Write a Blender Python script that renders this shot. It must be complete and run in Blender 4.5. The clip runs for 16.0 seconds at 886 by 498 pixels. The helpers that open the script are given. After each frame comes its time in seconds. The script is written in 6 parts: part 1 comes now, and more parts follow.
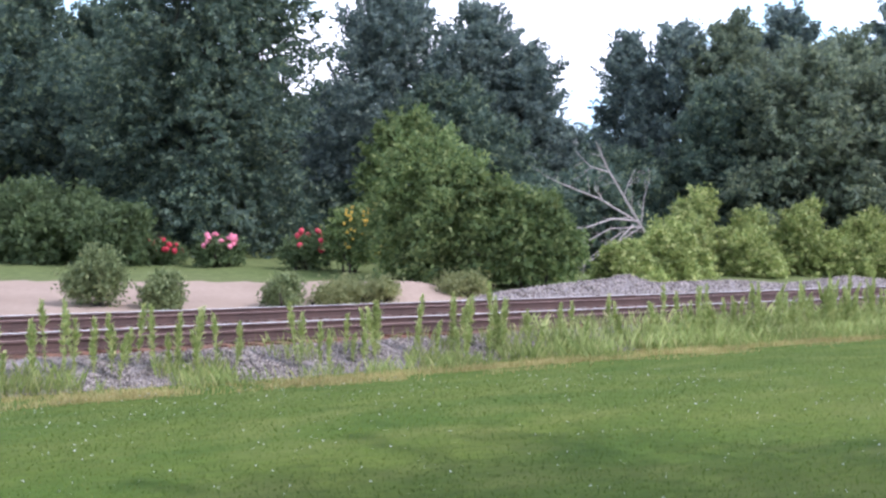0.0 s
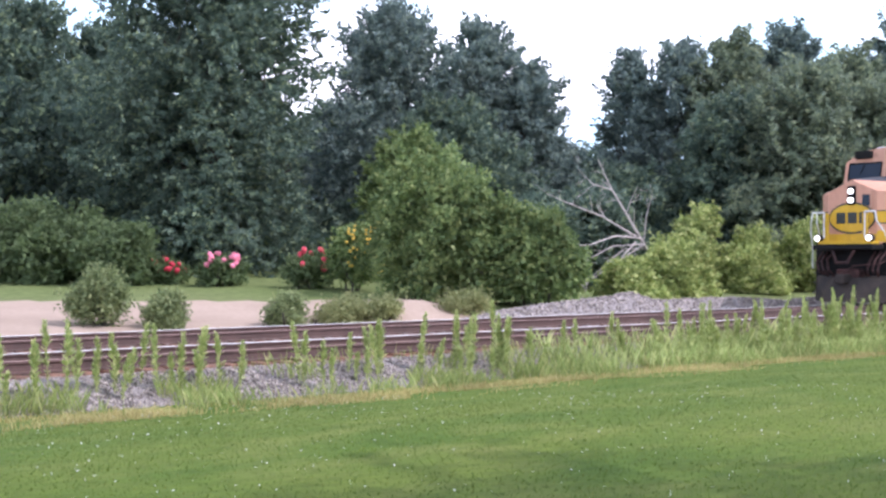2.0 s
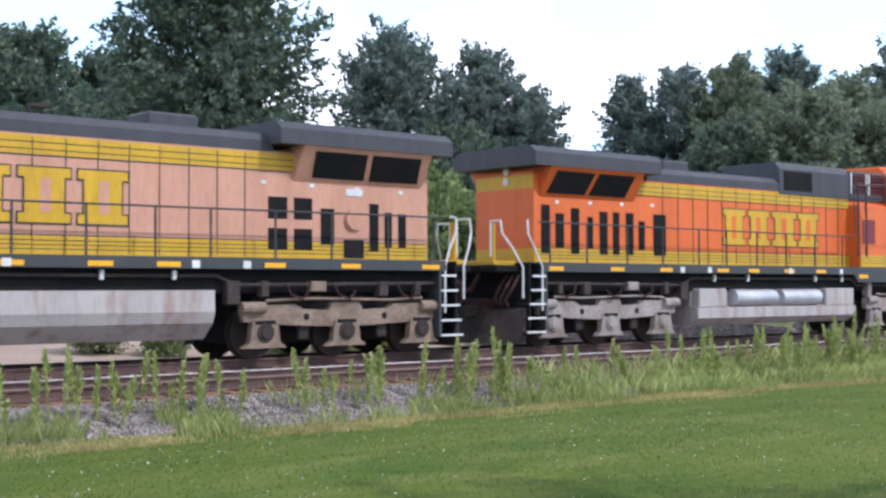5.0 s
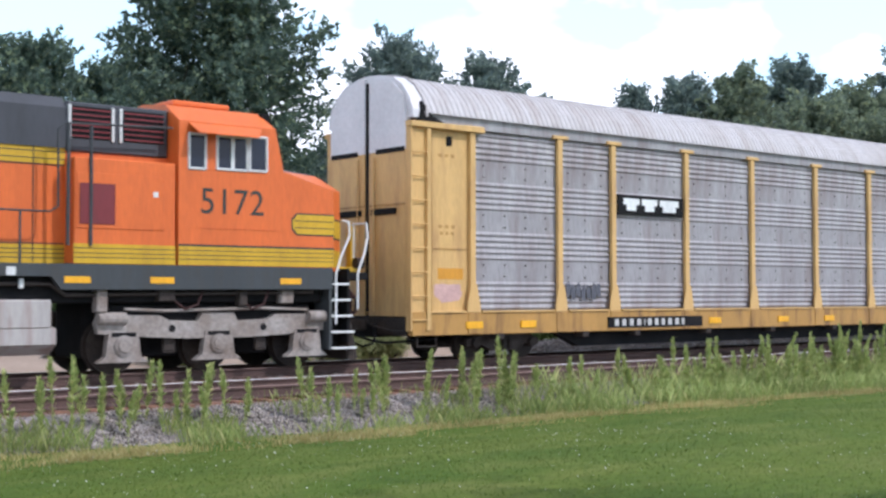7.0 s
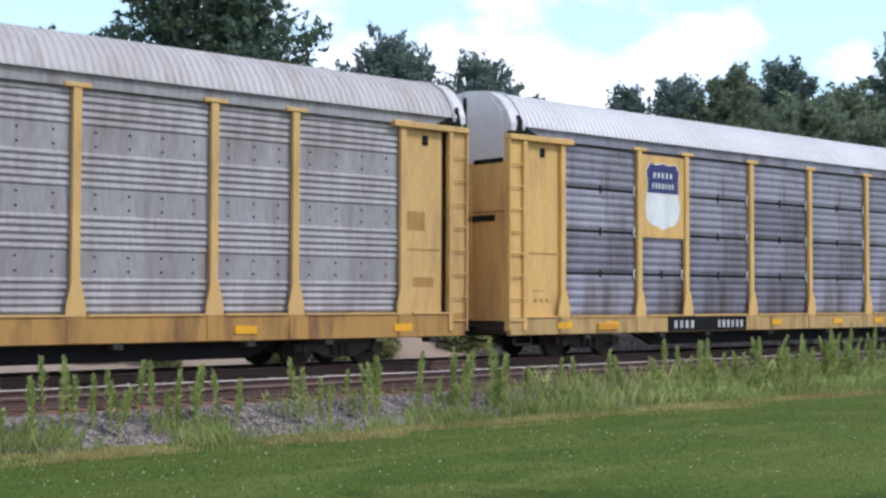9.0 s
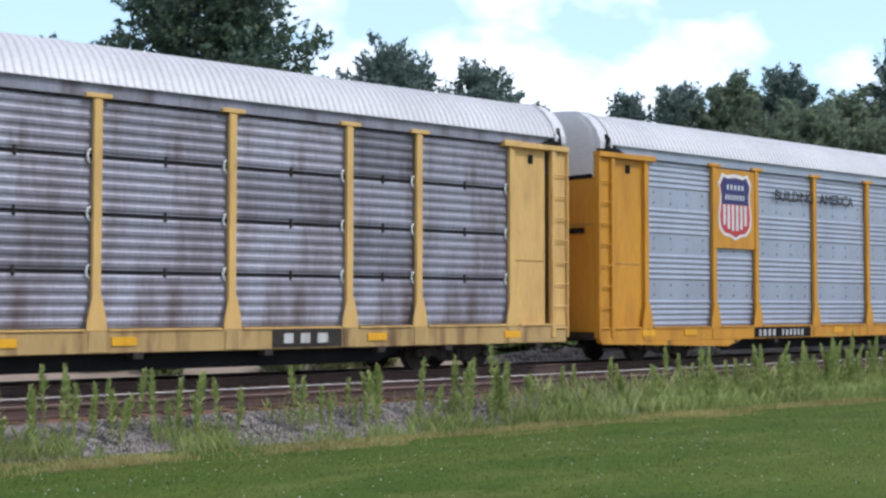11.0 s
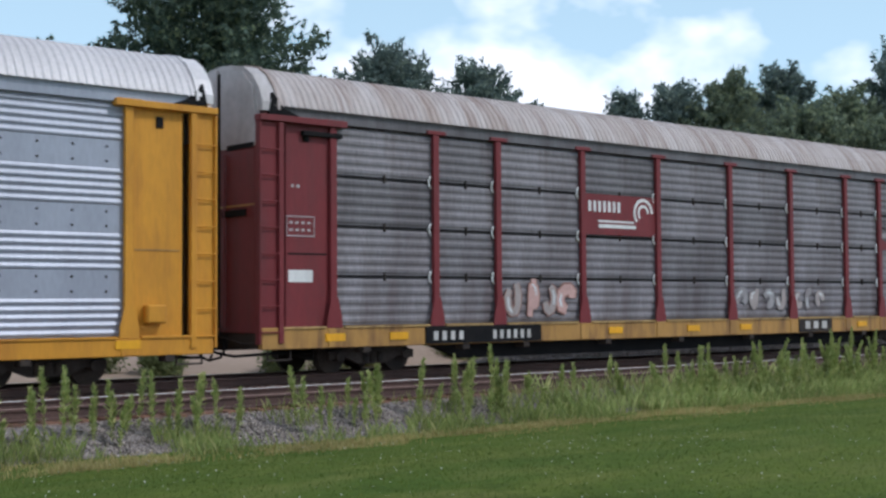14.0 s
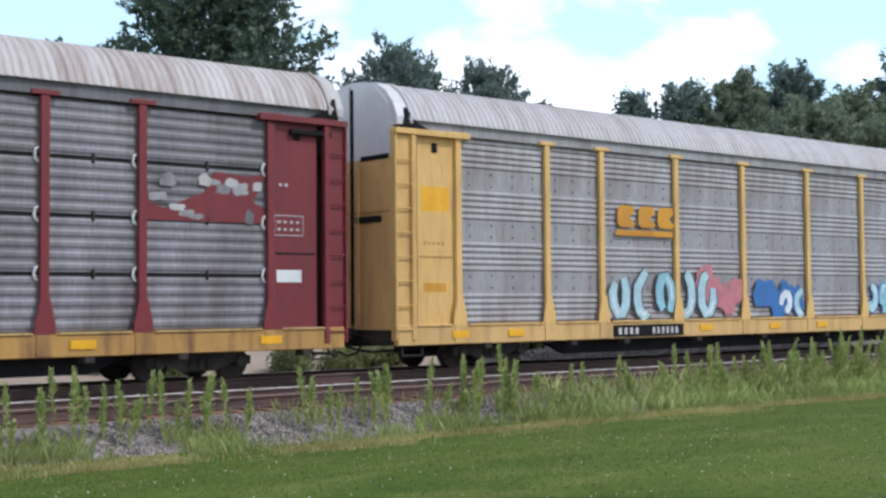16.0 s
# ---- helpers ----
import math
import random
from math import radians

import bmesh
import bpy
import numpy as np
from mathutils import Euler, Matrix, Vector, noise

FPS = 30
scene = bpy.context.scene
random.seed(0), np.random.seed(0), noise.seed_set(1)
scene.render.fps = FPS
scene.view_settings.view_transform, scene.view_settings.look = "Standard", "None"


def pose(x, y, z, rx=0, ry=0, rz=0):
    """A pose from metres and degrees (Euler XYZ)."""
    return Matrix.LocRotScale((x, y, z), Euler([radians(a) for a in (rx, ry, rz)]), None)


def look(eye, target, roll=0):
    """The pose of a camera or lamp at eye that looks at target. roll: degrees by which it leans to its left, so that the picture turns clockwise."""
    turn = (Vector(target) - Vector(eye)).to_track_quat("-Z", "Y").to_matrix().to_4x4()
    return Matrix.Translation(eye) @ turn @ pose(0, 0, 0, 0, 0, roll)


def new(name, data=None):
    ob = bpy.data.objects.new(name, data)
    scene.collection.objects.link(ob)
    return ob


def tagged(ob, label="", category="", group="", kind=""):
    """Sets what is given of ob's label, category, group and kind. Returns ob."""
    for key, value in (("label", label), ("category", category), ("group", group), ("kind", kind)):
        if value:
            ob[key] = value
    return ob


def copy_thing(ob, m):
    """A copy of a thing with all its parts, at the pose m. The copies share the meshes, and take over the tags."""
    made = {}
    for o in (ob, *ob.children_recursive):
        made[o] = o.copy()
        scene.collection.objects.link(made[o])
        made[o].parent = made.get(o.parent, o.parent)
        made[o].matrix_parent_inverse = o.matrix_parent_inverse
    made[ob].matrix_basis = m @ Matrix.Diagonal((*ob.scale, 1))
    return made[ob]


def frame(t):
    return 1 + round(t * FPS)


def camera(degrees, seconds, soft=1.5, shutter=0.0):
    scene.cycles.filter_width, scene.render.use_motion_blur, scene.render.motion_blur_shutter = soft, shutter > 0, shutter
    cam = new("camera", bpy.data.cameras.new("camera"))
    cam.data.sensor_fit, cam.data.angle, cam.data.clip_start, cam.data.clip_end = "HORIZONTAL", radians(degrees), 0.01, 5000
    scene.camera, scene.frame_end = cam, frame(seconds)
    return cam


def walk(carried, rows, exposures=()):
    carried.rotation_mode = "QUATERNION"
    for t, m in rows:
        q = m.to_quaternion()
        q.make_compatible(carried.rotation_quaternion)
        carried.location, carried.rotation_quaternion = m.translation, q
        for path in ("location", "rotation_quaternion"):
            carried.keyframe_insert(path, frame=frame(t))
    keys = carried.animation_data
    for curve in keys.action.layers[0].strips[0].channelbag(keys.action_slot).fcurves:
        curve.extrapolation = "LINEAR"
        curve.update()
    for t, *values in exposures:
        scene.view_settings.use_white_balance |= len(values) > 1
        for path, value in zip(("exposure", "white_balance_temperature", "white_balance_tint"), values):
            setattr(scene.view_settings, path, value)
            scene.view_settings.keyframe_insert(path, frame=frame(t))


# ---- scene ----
# World: x along the railway (the train runs towards -x), y across it, z up from the rail heads.
# The train's track lies on y = 0; the camera is held by hand on the lawn, y < 0.
EYE = Vector((0.0, -23.80, 1.48))
TURN = ((0.0, 40.63, -0.33, 0.34), (0.5, 40.75, -0.23, 0.19), (1.0, 40.63, 0.32, 0.08), (1.5, 40.63, 0.43, -0.04),
        (2.0, 40.51, 0.47, 0.07), (2.5, 40.56, 0.59, -0.15), (3.0, 40.39, 0.92, 0.03), (3.5, 40.39, 1.09, -0.1),
        (4.0, 40.43, 1.44, -0.21), (4.5, 40.36, 1.59, -0.29), (5.0, 40.48, 1.66, -0.08), (7.5, 40.24, 2.12, -0.07),
        (8.0, 40.33, 2.09, -0.25), (8.5, 40.4, 2.16, -0.19), (9.0, 40.61, 2.11, 0.17), (9.5, 40.93, 2.32, 0.25),
        (10.0, 40.83, 2.31, 0.2), (12.5, 40.38, 2.71, -0.02), (13.0, 40.77, 2.46, -0.06), (13.5, 40.71, 2.33, -0.14),
        (14.0, 40.63, 2.42, -0.33), (14.5, 40.6, 2.45, -0.16), (15.0, 40.67, 2.46, -0.29), (15.5, 40.51, 2.49, -0.19),
        (16.0, 40.25, 2.42, -0.46))


def aim(yaw, pitch, roll):
    """The camera's pose: yaw to the right of +y, pitch up, roll to the left, in degrees."""
    a, b = radians(yaw), radians(pitch)
    way = Vector((math.sin(a) * math.cos(b), math.cos(a) * math.cos(b), math.sin(b)))
    return look(EYE, EYE + way * 10, roll)


cam = camera(37.52, 16.0, soft=2.6, shutter=0.08)
EXPOSURES = ((0.0, 0.02, 5600, 24), (1.5, 0.22, 5750, 25), (3.5, 0.08, 5750, 24), (4.5, -0.19, 5680, 22), (5.0, -0.25, 5680, 20), (7.5, -0.4, 5740, 16), (9.0, -0.7, 5740, 15),
             (12.5, -0.86, 5740, 12), (14.0, -1.12, 5740, 12), (15.0, -0.9, 5740, 12), (16.0, -0.66, 5740, 12))
walk(cam, [(t, aim(a, b, c)) for t, a, b, c in TURN], EXPOSURES)


def train_shift(t):
    """How far along x the train stands from where it stands at 8 s."""
    u = t - 8.0
    return -(12.92119 * u - 0.016777 * u * u / 2 + 0.003914 * u ** 3 / 6)


# ---- light ----
SUN_FROM = Vector((0.45, -0.75, 0.95)).normalized()
world = bpy.data.worlds.new("sky")
scene.world = world
world.use_nodes = True
wt = world.node_tree
wt.nodes.clear()
sky = wt.nodes.new("ShaderNodeTexSky")
sky.sky_type = "NISHITA"
sky.sun_disc = False
sky.sun_elevation = math.asin(SUN_FROM.z)
sky.sun_rotation = math.atan2(SUN_FROM.x, SUN_FROM.y)
# a hazy summer sky: thin white veil towards the horizon and heaped clouds
co = wt.nodes.new("ShaderNodeTexCoord")
sep = wt.nodes.new("ShaderNodeSeparateXYZ")
wt.links.new(co.outputs["Generated"], sep.inputs[0])
mp = wt.nodes.new("ShaderNodeMapping")
mp.inputs["Scale"].default_value = (5.0, 5.0, 8.0)
mp.inputs["Location"].default_value = (0.35, 0.0, 0.5)
wt.links.new(co.outputs["Generated"], mp.inputs["Vector"])
puff = wt.nodes.new("ShaderNodeTexNoise")
puff.inputs["Scale"].default_value, puff.inputs["Detail"].default_value, puff.inputs["Roughness"].default_value = 1.0, 5.0, 0.5
wt.links.new(mp.outputs[0], puff.inputs["Vector"])
cover = wt.nodes.new("ShaderNodeMapRange")
cover.inputs["From Min"].default_value, cover.inputs["From Max"].default_value = 0.49, 0.58
cover.inputs["To Min"].default_value, cover.inputs["To Max"].default_value = 0.0, 1.0
wt.links.new(puff.outputs["Fac"], cover.inputs["Value"])
haze = wt.nodes.new("ShaderNodeMapRange")
haze.inputs["From Min"].default_value, haze.inputs["From Max"].default_value = 0.15, 0.75
haze.inputs["To Min"].default_value, haze.inputs["To Max"].default_value = 0.92, 0.14
wt.links.new(sep.outputs["Z"], haze.inputs["Value"])
veil = wt.nodes.new("ShaderNodeMix")
veil.data_type = "RGBA"
wt.links.new(haze.outputs[0], veil.inputs[0])
veil.inputs[7].default_value = (16.5, 22.2, 25.0, 1)
wt.links.new(sky.outputs[0], veil.inputs[6])
cloud = wt.nodes.new("ShaderNodeMix")
cloud.data_type = "RGBA"
wt.links.new(cover.outputs[0], cloud.inputs[0])
wt.links.new(veil.outputs[2], cloud.inputs[6])
cloud.inputs[7].default_value = (31.0, 31.2, 31.4, 1)
back = wt.nodes.new("ShaderNodeBackground")
back.inputs["Strength"].default_value = 0.084
wout = wt.nodes.new("ShaderNodeOutputWorld")
wt.links.new(cloud.outputs[2], back.inputs[0])
wt.links.new(back.outputs[0], wout.inputs[0])
sun_data = bpy.data.lights.new("sun", "SUN")
sun_data.energy, sun_data.angle, sun_data.color = 3.6, radians(1.0), (1.0, 0.95, 0.87)
sun = new("sun", sun_data)
sun.matrix_world = look(SUN_FROM * 80, (0, 0, 0))


# ---- mesh tools ----
def part(name, bm, material, parent=None, label="", smooth=False):
    """Links a bmesh as one mesh object under a thing or a part."""
    me = bpy.data.meshes.new(name)
    if smooth:
        for fc in bm.faces:
            fc.smooth = True
    bm.to_mesh(me)
    bm.free()
    if material:
        for m in (material if isinstance(material, (list, tuple)) else [material]):
            me.materials.append(m)
    ob = new(name, me)
    ob.parent = parent
    if label:
        ob["label"] = label
    return ob


def shared(name, me, parent=None, m=None):
    """One more object on a mesh that is already there."""
    ob = new(name, me)
    ob.parent = parent
    if m is not None:
        ob.matrix_basis = m
    return ob


def thing(name, label, category, group="", m=None):
    ob = tagged(new(name), label, category, group)
    if m is not None:
        ob.matrix_basis = m
    return ob


def add_box(bm, x0, x1, y0, y1, z0, z1, bevel=0.0, mat=0):
    """A box between two corners, with bevelled edges where asked."""
    m = Matrix.Translation(((x0 + x1) / 2, (y0 + y1) / 2, (z0 + z1) / 2)) @ Matrix.Diagonal((abs(x1 - x0), abs(y1 - y0), abs(z1 - z0), 1))
    vs = bmesh.ops.create_cube(bm, size=1.0, matrix=m)["verts"]
    if mat:
        for fc in {fc for v in vs for fc in v.link_faces}:
            fc.material_index = mat
    if bevel:
        bmesh.ops.bevel(bm, geom=list({e for v in vs for e in v.link_edges}), offset=bevel, segments=1, affect="EDGES")
    return bm


def box(x0, x1, y0, y1, z0, z1, bevel=0.0):
    return add_box(bmesh.new(), x0, x1, y0, y1, z0, z1, bevel)


def add_prism(bm, pts, axis, a, b, mat=0):
    """The polygon pts drawn out along an axis from a to b. pts hold the two other coordinates in order (x: y,z; y: x,z; z: x,y)."""
    def at(p, c):
        return {"x": (c, p[0], p[1]), "y": (p[0], c, p[1]), "z": (p[0], p[1], c)}[axis]
    lo = [bm.verts.new(at(p, a)) for p in pts]
    hi = [bm.verts.new(at(p, b)) for p in pts]
    n = len(pts)
    made = [bm.faces.new(lo), bm.faces.new(hi[::-1])]
    for i in range(n):
        made.append(bm.faces.new((lo[i], hi[i], hi[(i + 1) % n], lo[(i + 1) % n])))
    for fc in made:
        fc.material_index = mat
    bmesh.ops.recalc_face_normals(bm, faces=made)
    return bm


def prism(pts, axis, a, b):
    return add_prism(bmesh.new(), pts, axis, a, b)


def add_rod(bm, p, q, r, sides=8, r2=None, mat=0):
    """A round bar from p to q."""
    p, q = Vector(p), Vector(q)
    d = q - p
    m = Matrix.Translation((p + q) / 2) @ d.to_track_quat("Z", "Y").to_matrix().to_4x4()
    vs = bmesh.ops.create_cone(bm, cap_ends=True, segments=sides, radius1=r, radius2=r if r2 is None else r2, depth=d.length, matrix=m)["verts"]
    if mat:
        for fc in {fc for v in vs for fc in v.link_faces}:
            fc.material_index = mat
    return bm


def rod(p, q, r, sides=8, r2=None):
    return add_rod(bmesh.new(), p, q, r, sides, r2)


def pipe(points, r, sides=6):
    """A bent round bar through the points."""
    bm = bmesh.new()
    for p, q in zip(points, points[1:]):
        add_rod(bm, p, q, r, sides)
    for p in points[1:-1]:
        bmesh.ops.create_icosphere(bm, subdivisions=1, radius=r * 1.05, matrix=Matrix.Translation(p))
    return bm


def grid_sheet(x0, x1, y0, y1, nx, ny, height):
    """A sheet whose height follows height(x, y)."""
    xs, ys = np.linspace(x0, x1, nx + 1), np.linspace(y0, y1, ny + 1)
    verts = [(x, y, height(x, y)) for y in ys for x in xs]
    faces = [(j * (nx + 1) + i, j * (nx + 1) + i + 1, (j + 1) * (nx + 1) + i + 1, (j + 1) * (nx + 1) + i) for j in range(ny) for i in range(nx)]
    me = bpy.data.meshes.new("sheet")
    me.from_pydata(verts, [], faces)
    for p in me.polygons:
        p.use_smooth = True
    return me


def from_lists(name, verts, faces, material, parent=None, smooth=False, indices=None):
    me = bpy.data.meshes.new(name)
    me.from_pydata(verts, [], faces)
    for m in (material if isinstance(material, (list, tuple)) else [material]):
        me.materials.append(m)
    if indices is not None:
        me.polygons.foreach_set("material_index", indices)
    if smooth:
        me.polygons.foreach_set("use_smooth", [True] * len(me.polygons))
    me.update()
    ob = new(name, me)
    ob.parent = parent
    return ob


# ---- materials ----
def mat_base(name):
    m = bpy.data.materials.new(name)
    m.use_nodes = True
    nt = m.node_tree
    return m, nt, nt.nodes["Principled BSDF"]


def mapped(nt, scale, src="Object"):
    co = nt.nodes.new("ShaderNodeTexCoord")
    mp = nt.nodes.new("ShaderNodeMapping")
    mp.inputs["Scale"].default_value = scale if isinstance(scale, (tuple, list)) else (scale,) * 3
    nt.links.new(co.outputs[src], mp.inputs["Vector"])
    return mp


def ramp_of(nt, fac, stops):
    r = nt.nodes.new("ShaderNodeValToRGB")
    els = r.color_ramp.elements
    while len(els) < len(stops):
        els.new(0.5)
    for e, (p, c) in zip(els, stops):
        e.position, e.color = p, (*c, 1)
    nt.links.new(fac, r.inputs["Fac"])
    return r


def blend(nt, a, b, fac, how="MIX"):
    mx = nt.nodes.new("ShaderNodeMix")
    mx.data_type, mx.blend_type = "RGBA", how
    if isinstance(fac, (int, float)):
        mx.inputs["Factor"].default_value = fac
    else:
        nt.links.new(fac, mx.inputs["Factor"])
    for k, v in (("A", a), ("B", b)):
        sock = [s for s in mx.inputs if s.name == k and s.type == "RGBA"][0]
        if isinstance(v, (tuple, list)):
            sock.default_value = (*v[:3], 1)
        else:
            nt.links.new(v, sock)
    return [s for s in mx.outputs if s.type == "RGBA"][0]


def noise_tex(nt, scale, detail=4.0, rough=0.55, src="Object"):
    n = nt.nodes.new("ShaderNodeTexNoise")
    n.inputs["Scale"].default_value, n.inputs["Detail"].default_value, n.inputs["Roughness"].default_value = 1.0, detail, rough
    nt.links.new(mapped(nt, scale, src).outputs[0], n.inputs["Vector"])
    return n.outputs["Fac"]


def surface(name, color, other=None, rough=0.7, metal=0.0, coarse=0.8, fine=14.0, amount=0.5, bump=0.25, bump_dist=0.01, dirt=None, dirt_amount=0.5, stretch=(1, 1, 1), spec=0.4, vary=0.0):
    """A worn surface: two tones mixed at a coarse and a fine scale, dirt in patches, and fine relief."""
    m, nt, b = mat_base(name)
    other = other or tuple(c * 0.75 for c in color)
    big = noise_tex(nt, tuple(coarse * s for s in stretch))
    small = noise_tex(nt, tuple(fine * s for s in stretch))
    f1 = ramp_of(nt, big, ((0.35, (0, 0, 0)), (0.68, (1, 1, 1))))
    col = blend(nt, color, other, f1.outputs[0])
    f2 = ramp_of(nt, small, ((0.3, (1 - amount * 0.5,) * 3), (0.7, (1 + amount * 0.2,) * 3)))
    col = blend(nt, col, f2.outputs[0], 1.0, "MULTIPLY")
    if dirt:
        d = ramp_of(nt, noise_tex(nt, tuple(coarse * 2.3 * s for s in stretch), 6), ((0.48, (0, 0, 0)), (0.72, (dirt_amount,) * 3)))
        col = blend(nt, col, dirt, d.outputs[0])
    if vary:
        info = nt.nodes.new("ShaderNodeObjectInfo")
        tone = ramp_of(nt, info.outputs["Random"], ((0.0, (1 - vary,) * 3), (0.35, (1.0,) * 3), (1.0, (1 + vary * 0.35,) * 3)))
        col = blend(nt, col, tone.outputs[0], 1.0, "MULTIPLY")
    nt.links.new(col, b.inputs["Base Color"])
    b.inputs["Roughness"].default_value, b.inputs["Metallic"].default_value = rough, metal
    b.inputs["Specular IOR Level"].default_value = spec
    if bump:
        bp = nt.nodes.new("ShaderNodeBump")
        bp.inputs["Strength"].default_value, bp.inputs["Distance"].default_value = bump, bump_dist
        nt.links.new(small, bp.inputs["Height"])
        nt.links.new(bp.outputs[0], b.inputs["Normal"])
    return m


def leaf_surface(name, dark, light, hue=None):
    """Leaves: each cluster has its own tone; light passes through a little."""
    m, nt, b = mat_base(name)
    geo = nt.nodes.new("ShaderNodeNewGeometry")
    stops = [(0.0, dark), (0.75, light)] + ([(1.0, hue)] if hue else [])
    tone = ramp_of(nt, geo.outputs["Random Per Island"], stops)
    big = ramp_of(nt, noise_tex(nt, 0.45, 2), ((0.3, (0.78,) * 3), (0.7, (1.2,) * 3)))
    col = blend(nt, tone.outputs[0], big.outputs[0], 1.0, "MULTIPLY")
    nt.links.new(col, b.inputs["Base Color"])
    b.inputs["Roughness"].default_value = 0.6
    b.inputs["Specular IOR Level"].default_value = 0.3
    tr = nt.nodes.new("ShaderNodeBsdfTranslucent")
    nt.links.new(col, tr.inputs["Color"])
    mx = nt.nodes.new("ShaderNodeMixShader")
    mx.inputs[0].default_value = 0.45
    nt.links.new(b.outputs[0], mx.inputs[1])
    nt.links.new(tr.outputs[0], mx.inputs[2])
    nt.links.new(mx.outputs[0], nt.nodes["Material Output"].inputs["Surface"])
    return m


M_GRASS = surface("lawn grass", (0.07, 0.116, 0.016), (0.112, 0.146, 0.024), 0.9, coarse=0.3, fine=5.0, amount=0.5, bump=0.4, bump_dist=0.02, dirt=(0.2, 0.2, 0.06), dirt_amount=0.45, stretch=(1.0, 1.8, 1.0), spec=0.1)
M_GROUND = surface("far grass", (0.13, 0.165, 0.055), (0.165, 0.19, 0.075), 0.95, coarse=0.1, fine=3.0, amount=0.6, spec=0.1)
M_SAND = surface("pale bank", (0.4, 0.305, 0.24), (0.33, 0.25, 0.195), 0.95, coarse=0.25, fine=6.0, amount=0.25, bump=0.2, spec=0.1)
M_BALLAST = surface("ballast", (0.32, 0.28, 0.27), (0.22, 0.19, 0.18), 0.9, coarse=1.5, fine=22.0, amount=1.1, bump=1.0, bump_dist=0.03)
M_BALLAST_RUST = surface("rust stained ballast", (0.23, 0.135, 0.095), (0.15, 0.083, 0.06), 0.9, coarse=1.5, fine=22.0, amount=1.0, bump=1.0, bump_dist=0.03)
M_RAIL_SIDE = surface("rusty rail", (0.115, 0.066, 0.055), (0.08, 0.048, 0.041), 0.8, coarse=2, fine=30, amount=0.5)
# near-white base colour carries the sun glint on the polished heads
M_RAIL_TOP = surface("polished rail head", (0.86, 0.84, 0.84), (0.76, 0.74, 0.74), 0.4, metal=0.3, coarse=1.0, fine=40, amount=0.2, bump=0.05)
# plain brown head for the near rail of each track
M_RAIL_DULL = surface("dull brown rail head", (0.30, 0.2, 0.175), (0.22, 0.14, 0.12), 0.7, coarse=1.0, fine=40, amount=0.3)
M_TIE = surface("weathered tie", (0.24, 0.115, 0.066), (0.15, 0.078, 0.05), 0.9, coarse=1.5, fine=18, amount=0.7, stretch=(3, 0.5, 1))
M_BARK = surface("bark", (0.09, 0.075, 0.06), (0.06, 0.05, 0.04), 0.95, coarse=2, fine=20, amount=0.8, bump=0.6)
M_DEADWOOD = surface("bleached dead wood", (0.5, 0.44, 0.42), (0.36, 0.31, 0.29), 0.85, coarse=3, fine=25, amount=0.4)
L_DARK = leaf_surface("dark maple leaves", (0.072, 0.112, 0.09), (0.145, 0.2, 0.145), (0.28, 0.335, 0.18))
# green leaves lightened and blued in colour to carry the distance haze
L_HAZE = leaf_surface("haze-blued green leaves", (0.125, 0.172, 0.165), (0.215, 0.275, 0.245), (0.345, 0.4, 0.3))
L_MID = leaf_surface("green leaves", (0.105, 0.16, 0.06), (0.215, 0.285, 0.1), (0.36, 0.4, 0.155))
L_BRIGHT = leaf_surface("bright leaves", (0.19, 0.25, 0.075), (0.42, 0.48, 0.16), (0.62, 0.62, 0.26))
L_WEED = leaf_surface("weed leaves", (0.3, 0.38, 0.12), (0.5, 0.56, 0.21), (0.68, 0.65, 0.3))


# ---- ground ----
def smooth01(v):
    v = min(1.0, max(0.0, v))
    return v * v * (3 - 2 * v)


def bank_edge(x):
    """The y at which the pale bank meets the grass above it."""
    return 30.4 - 0.64 * x


def far_height(x, y):
    """Height of the ground over the whole place."""
    if y < -6.0:
        near = smooth01((-7.2 - y) / 7.5)
        return -0.56 + 0.34 * near + 0.03 * noise.noise(Vector((x * 0.15, y * 0.15, 0.0)))
    if y < 5.0:
        return -0.62
    top = max(9.0, bank_edge(x))
    rise = smooth01((y - 5.0) / (top - 5.0))
    h = -0.62 + 0.66 * rise
    h += 0.62 * math.exp(-((x - 26.0) / 2.0) ** 2 - ((y - 8.6) / 1.6) ** 2)
    if y > top:
        h += min(1.1, (y - top) * 0.045)
    return h + 0.05 * noise.noise(Vector((x * 0.2, y * 0.2, 3.0)))


def build_ground():
    """One sheet to the horizon, finer near the railway."""
    xs = np.concatenate((np.linspace(-3000, -60, 12), np.linspace(-50, 110, 130), np.linspace(120, 3000, 12)))
    ys = np.concatenate((np.linspace(-3000, -60, 8), np.linspace(-50, -10, 50), np.linspace(-9.6, 60, 150), np.linspace(70, 3000, 14)))
    verts = [(x, y, far_height(x, y)) for y in ys for x in xs]
    n = len(xs)
    faces = [(j * n + i, j * n + i + 1, (j + 1) * n + i + 1, (j + 1) * n + i) for j in range(len(ys) - 1) for i in range(n - 1)]
    ob = from_lists("ground", verts, faces, [M_GROUND, M_GRASS, M_SAND], smooth=True)
    idx = []
    for p in ob.data.polygons:
        c = p.center
        if c.y < -6:
            idx.append(1)
        elif 4.0 < c.y < bank_edge(c.x) and c.x < 30:
            idx.append(2)
        else:
            idx.append(0)
    ob.data.polygons.foreach_set("material_index", idx)
    return tagged(ob, "green lawn and rough grass with a pale bare bank behind the tracks", "ground", kind="structure")


def bed_height(y):
    """Cross-section of the ballast bed under the two tracks."""
    a = abs(y + 2.3)
    return -0.215 if a < 3.6 else -0.215 - 0.38 * smooth01((a - 3.6) / 1.8)


